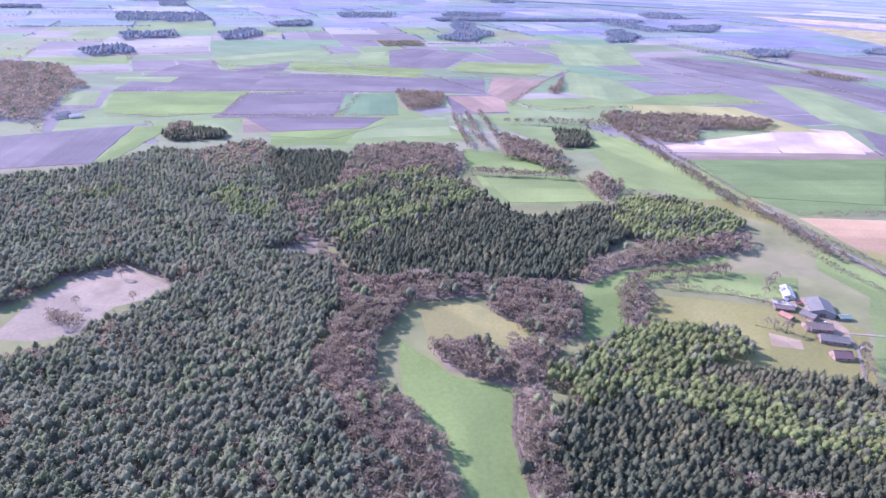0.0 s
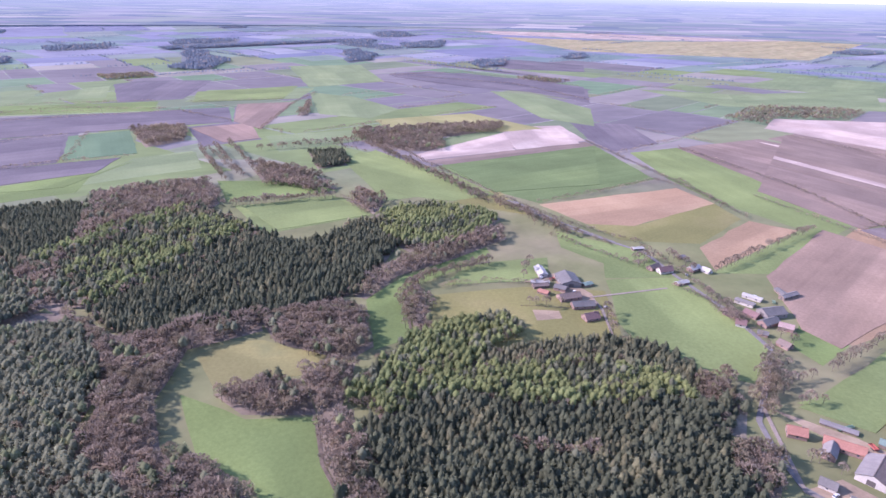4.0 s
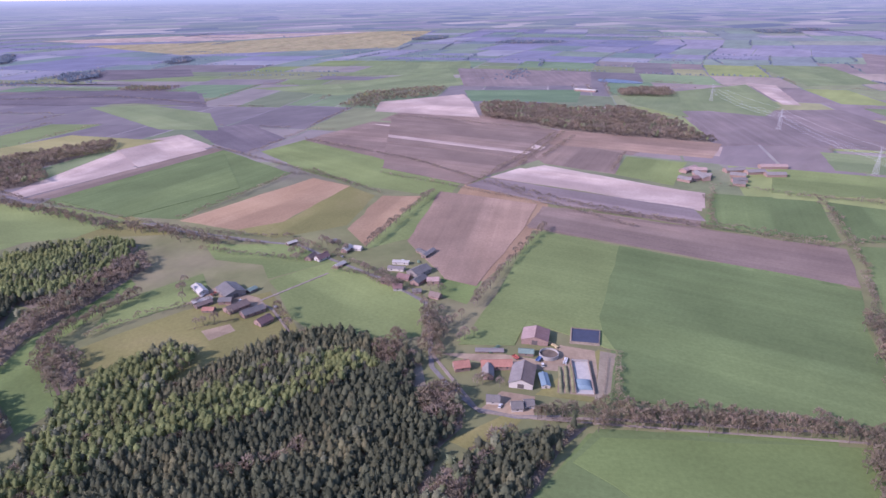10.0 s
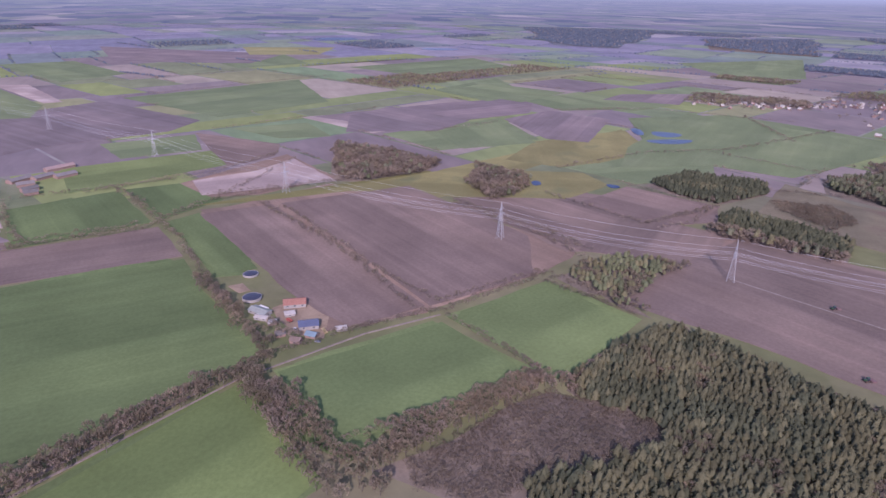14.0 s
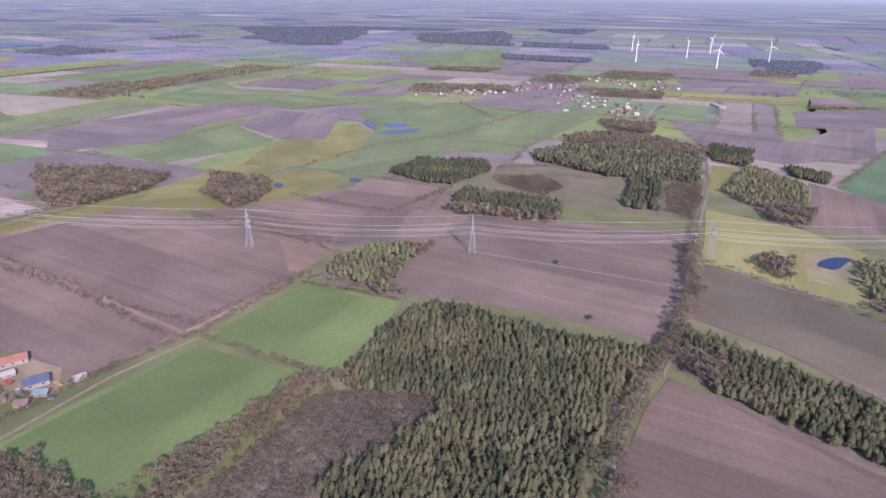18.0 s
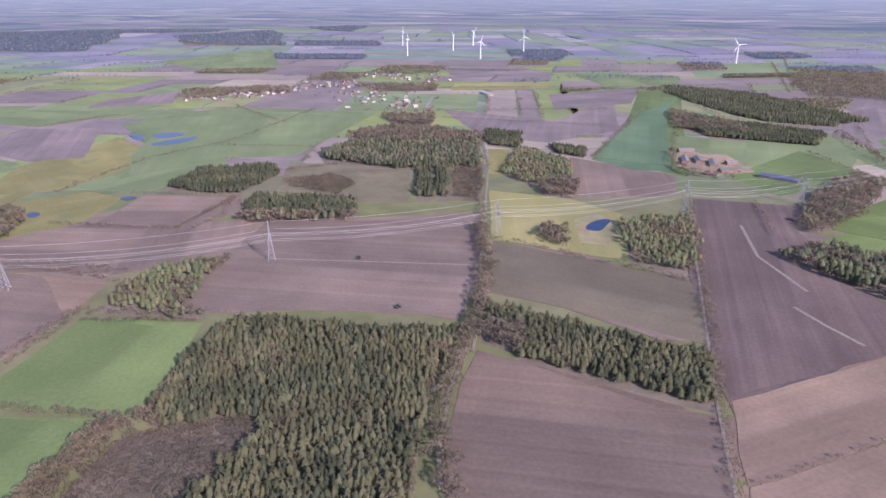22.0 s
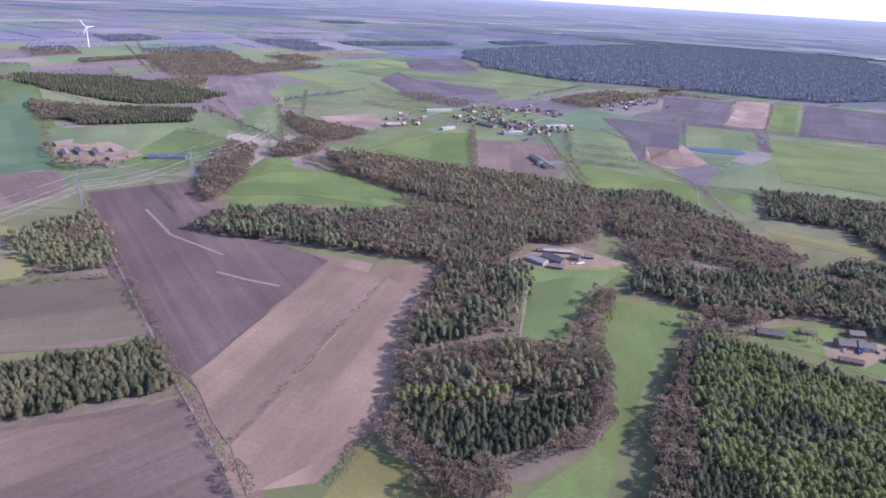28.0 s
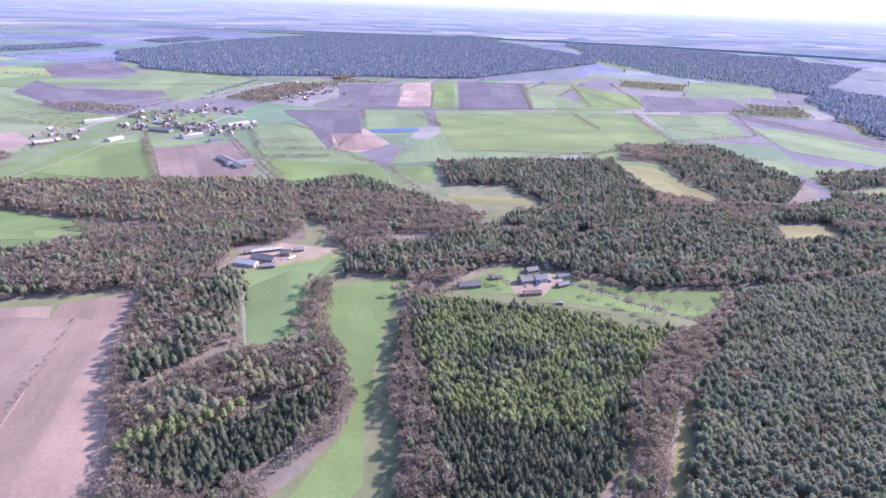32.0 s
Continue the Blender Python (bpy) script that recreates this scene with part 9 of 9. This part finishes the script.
round_tank(465.0, -13.1, 7.5, 2.2, "dark")
lagoon([(366, 189), (376, 170), (357, 161), (347, 179)])
clamp(315, 152, -146, 36, 11)
for x, y in ((304, 161), (307, 158.5), (310, 155.8)):
    heap(x, y, -148, 31, 3.0)
sheet("water", "small blue pond", "pond", 0.420, WATER, [(905, -683), (898, -697), (948, -723), (962, -708)])
sheet("water", "small blue pond", "pond", 0.420, WATER, [(887, -707), (866, -734), (887, -773), (932, -730)])
sheet("water", "small blue pond", "pond", 0.420, WATER, [(836, -677), (822, -716), (842, -759), (862, -711), (867, -666)])
sheet("water", "small blue pond", "pond", 0.420, WATER, [(687, -370), (678, -372), (684, -384), (700, -386), (700, -376)])
sheet("water", "small blue pond", "pond", 0.420, WATER, [(642, -457), (640, -471), (652, -473), (661, -460)])
sheet("water", "small blue pond", "pond", 0.420, WATER, [(137, -604), (129, -606), (128, -625), (127, -648), (138, -643), (146, -625), (146, -605)])
sheet("water", "small blue pond", "pond", 0.420, WATER, [(-847, -786), (-877, -752), (-925, -732), (-947, -756), (-867, -811)])
sheet("water", "small blue pond", "pond", 0.420, WATER, [(2590, -856), (2556, -998), (2631, -1014), (2693, -865)])
sheet("water", "small blue pond", "pond", 0.420, WATER, [(1624, 812), (1660, 693), (1702, 720), (1712, 853)])
sheet("water", "small blue pond", "pond", 0.420, WATER, [(3158, -513), (3177, -735), (3365, -720), (3346, -487)])
tractor(306.9, -435.7, 89)
tractor(226.3, -369.0, 79)
village(92, [(1180, -1033), (1112, -1114), (1041, -1182), (1071, -1300), (970, -1424)], 28)
village(58, [(958, -1406), (804, -1267), (706, -1143), (610, -1171)], 45)
village(30, [(1043, -1561), (941, -1606), (798, -1538)], 45)
village(72, [(-606, -1133), (-614, -1055), (-660, -1039), (-689, -945)], 28)
village(38, [(-620, -1200), (-718, -1167), (-817, -1135)], 28)
village(58, [(-956, -1199), (-1090, -1254), (-1181, -1227)], 28)
village(19, [(-1090, -1319), (-1240, -1355)], 28)
village(9, [(-416, -1119), (-475, -1072)], 28)
building(-628.2, 851.0, 60, 18.0, 11.4, 2.9, 2.2, "slateroof", "white", False)
building(-611.5, 861.2, 51, 16.8, 9.8, 2.9, 2.2, "paleroof", "white", False)
building(-634.8, 870.3, 52, 16.9, 9.8, 2.9, 2.2, "greyroof", "brick", False)
building(799.6, 266.6, -93, 17.0, 10.9, 3.2, 2.4, "greyroof", "brick", False)
building(833.6, 255.2, -81, 19.3, 10.9, 3.2, 2.4, "greyroof", "brick", False)
building(855.7, 271.5, -62, 23.7, 10.9, 3.2, 2.4, "rustroof", "brick", False)
building(860.3, 220.3, -72, 18.8, 10.8, 3.2, 2.4, "greyroof", "brick", False)
building(819.7, 206.7, -71, 14.5, 9.0, 3.2, 2.4, "slateroof", "brick", False)
building(222.2, 437.7, -14, 15.1, 5.04, 1.924, 1.036, "paleroof", "concrete")
building(258.7, 423.7, 10, 8.5, 5.04, 1.924, 0.888, "greenroof", "wood")
building(376.2, 422.3, -73, 8.1, 5.88, 2.072, 1.776, "paleroof", "white")
building(406.9, 367.5, -103, 14.6, 5.04, 1.924, 0.74, "slateroof", "wood")
building(346.0, 484.3, -3, 10.9, 5.04, 1.924, 0.888, "paleroof", "wood")
building(374.4, 455.5, -1, 6.2, 5.04, 1.924, 0.888, "greyroof", "wood")
building(303.9, 215.9, -53, 18.6, 4.2, 1.036, 0.37, "greyroof", "wood")
building(419.7, -23.7, -80, 6.6, 5.04, 1.924, 0.888, "paleroof", "wood")
building(429.4, -37.4, -90, 7.4, 5.88, 1.924, 0.888, "paleroof", "concrete")
building(388.6, -36.6, -124, 7.4, 5.88, 2.072, 1.776, "brownroof", "brick")
building(-441.3, -260.9, 146, 9.0, 5.04, 1.924, 0.888, "slateroof", "wood")
building(-370.9, -437.1, 153, 7.7, 5.88, 2.072, 1.184, "greyroof", "wood")
building(-335.5, -465.9, 163, 7.7, 5.04, 1.924, 1.036, "brownroof", "wood")
building(-493.4, -236.9, 148, 8.9, 6.72, 2.22, 2.22, "slateroof", "brick")
building(-476.3, -245.0, 152, 11.2, 6.72, 2.22, 2.22, "slateroof", "brick")
trailer(234.8, 441.6, 24, "red")
trailer(365.9, 361.3, 74, "grey")
trailer(314.7, 183.8, 10, "blue")
trailer(307.3, 196.8, 77, "red")
trailer(418.8, -35.9, 29, "red")
trailer(-340.6, -446.9, 11, "grey")
trailer(-454.3, -226.8, 36, "blue")
car(242.0, 414.9, 44, "white")
car(252.9, 383.3, 15, "grey")
car(354.0, 420.2, 64, "white")
car(357.0, 331.7, 28, "blue")
car(257.6, 174.5, 16, "white")
car(267.4, 161.3, 68, "grey")
car(311.1, 178.4, 40, "white")
car(405.8, -38.2, 19, "white")
car(383.6, -50.3, 58, "grey")
car(-444.5, -232.5, 26, "white")
car(-467.0, -221.5, 75, "grey")
car(-346.4, -430.4, 27, "white")
bales(226.4, 446.2, 33, 5, "white")
bales(375.5, 367.8, 17, 6, "white")
bales(387.3, 354.6, 50, 4, "green")
bales(336.4, 182.5, 76, 6, "straw")
bales(302.2, 214.5, 0, 8, "green")
bales(321.8, 168.5, 20, 5, "white")
bales(444.0, -22.4, 38, 6, "white")
bales(394.1, -58.0, 10, 5, "straw")
bales(-304.8, -451.6, 17, 6, "straw")
bales(-357.9, -428.2, 5, 6, "white")
bales(-473.1, -214.7, 56, 4, "white")
fence(354.0, 155.2, 357.0, 148.8)
fence(357.0, 148.8, 330.3, 136.7)
fence(330.3, 136.7, 300.1, 126.1)
fence(346.3, 150.0, 301.5, 131.3)
fence(190.0, 402.4, 226.6, 387.4)
fence(249.7, 393.0, 239.6, 359.3)
fence(239.6, 359.3, 232.2, 335.2)
fence(-419.7, -231.6, -425.9, -193.1)
fence(-425.9, -193.1, -440.9, -153.9)
fence(-298.0, -434.2, -227.4, -329.9)
power_line([(1472, 458), (1216, 258), (976, 83), (743, -73), (527, -253), (375, -398), (218, -549), (62, -705), (-51, -796), (-172, -953)])
turbines([(1507, -2570, 1.02), (1246, -2159, 1.02), (1199, -2454, 1.03), (1235, -2733, 1.03), (953, -2175, 1.02), (900, -2477, 1.03), (121, -2415, 1.03)])
treelines(110, 1500, 4600)
spots = np.array([p for line, r in rows_of_trees for p in along(line, 8 if r < 1800 else 13, 2.5)])
free = np.ones(len(spots), bool)
for poly in OUTLINES:
    free &= ~inside(spots, poly)
spots = spots[free]
near = np.hypot(spots[:, 0], spots[:, 1]) < 2000
grow("distant_hedgerows", "hedge", 2, spots[near], "leafless hedgerows between fields in the middle distance", "hedges", 1.1, 1.3)
# beyond 2000 m the rows use the blue haze-tinted crowns
grow("far_hedgerows", "farwood", 2, spots[~near], "far haze-tinted hedgerows and tree lines between fields", "hedges", 0.5, 1.9)
spots = []
for q in copses:
    spots += [p for k in np.linspace(0.05, 0.95, 16) for p in along([tuple((1 - k) * np.array(q[0]) + k * np.array(q[3])), tuple((1 - k) * np.array(q[1]) + k * np.array(q[2]))], 9, 3.0)]
spots = np.array(spots)
free = np.ones(len(spots), bool)
for poly in OUTLINES:
    free &= ~inside(spots, poly)
spots = spots[free]
near = np.hypot(spots[:, 0], spots[:, 1]) < 2300
grow("distant_copses", "copse", 2, spots[near], "small leafless woods among the fields in the middle distance", "forest", 0.8, 1.3)
# beyond 2300 m the woods use the same painted haze blue
grow("far_copses", "farwood", 2, spots[~near], "small far haze-tinted woods among the fields", "forest", 0.9, 1.4)

# spare pattern trees are not kept
for spare, done in zip(SINGLE, used_single):
    if not done:
        for o in (*spare.children, spare):
            bpy.data.objects.remove(o)
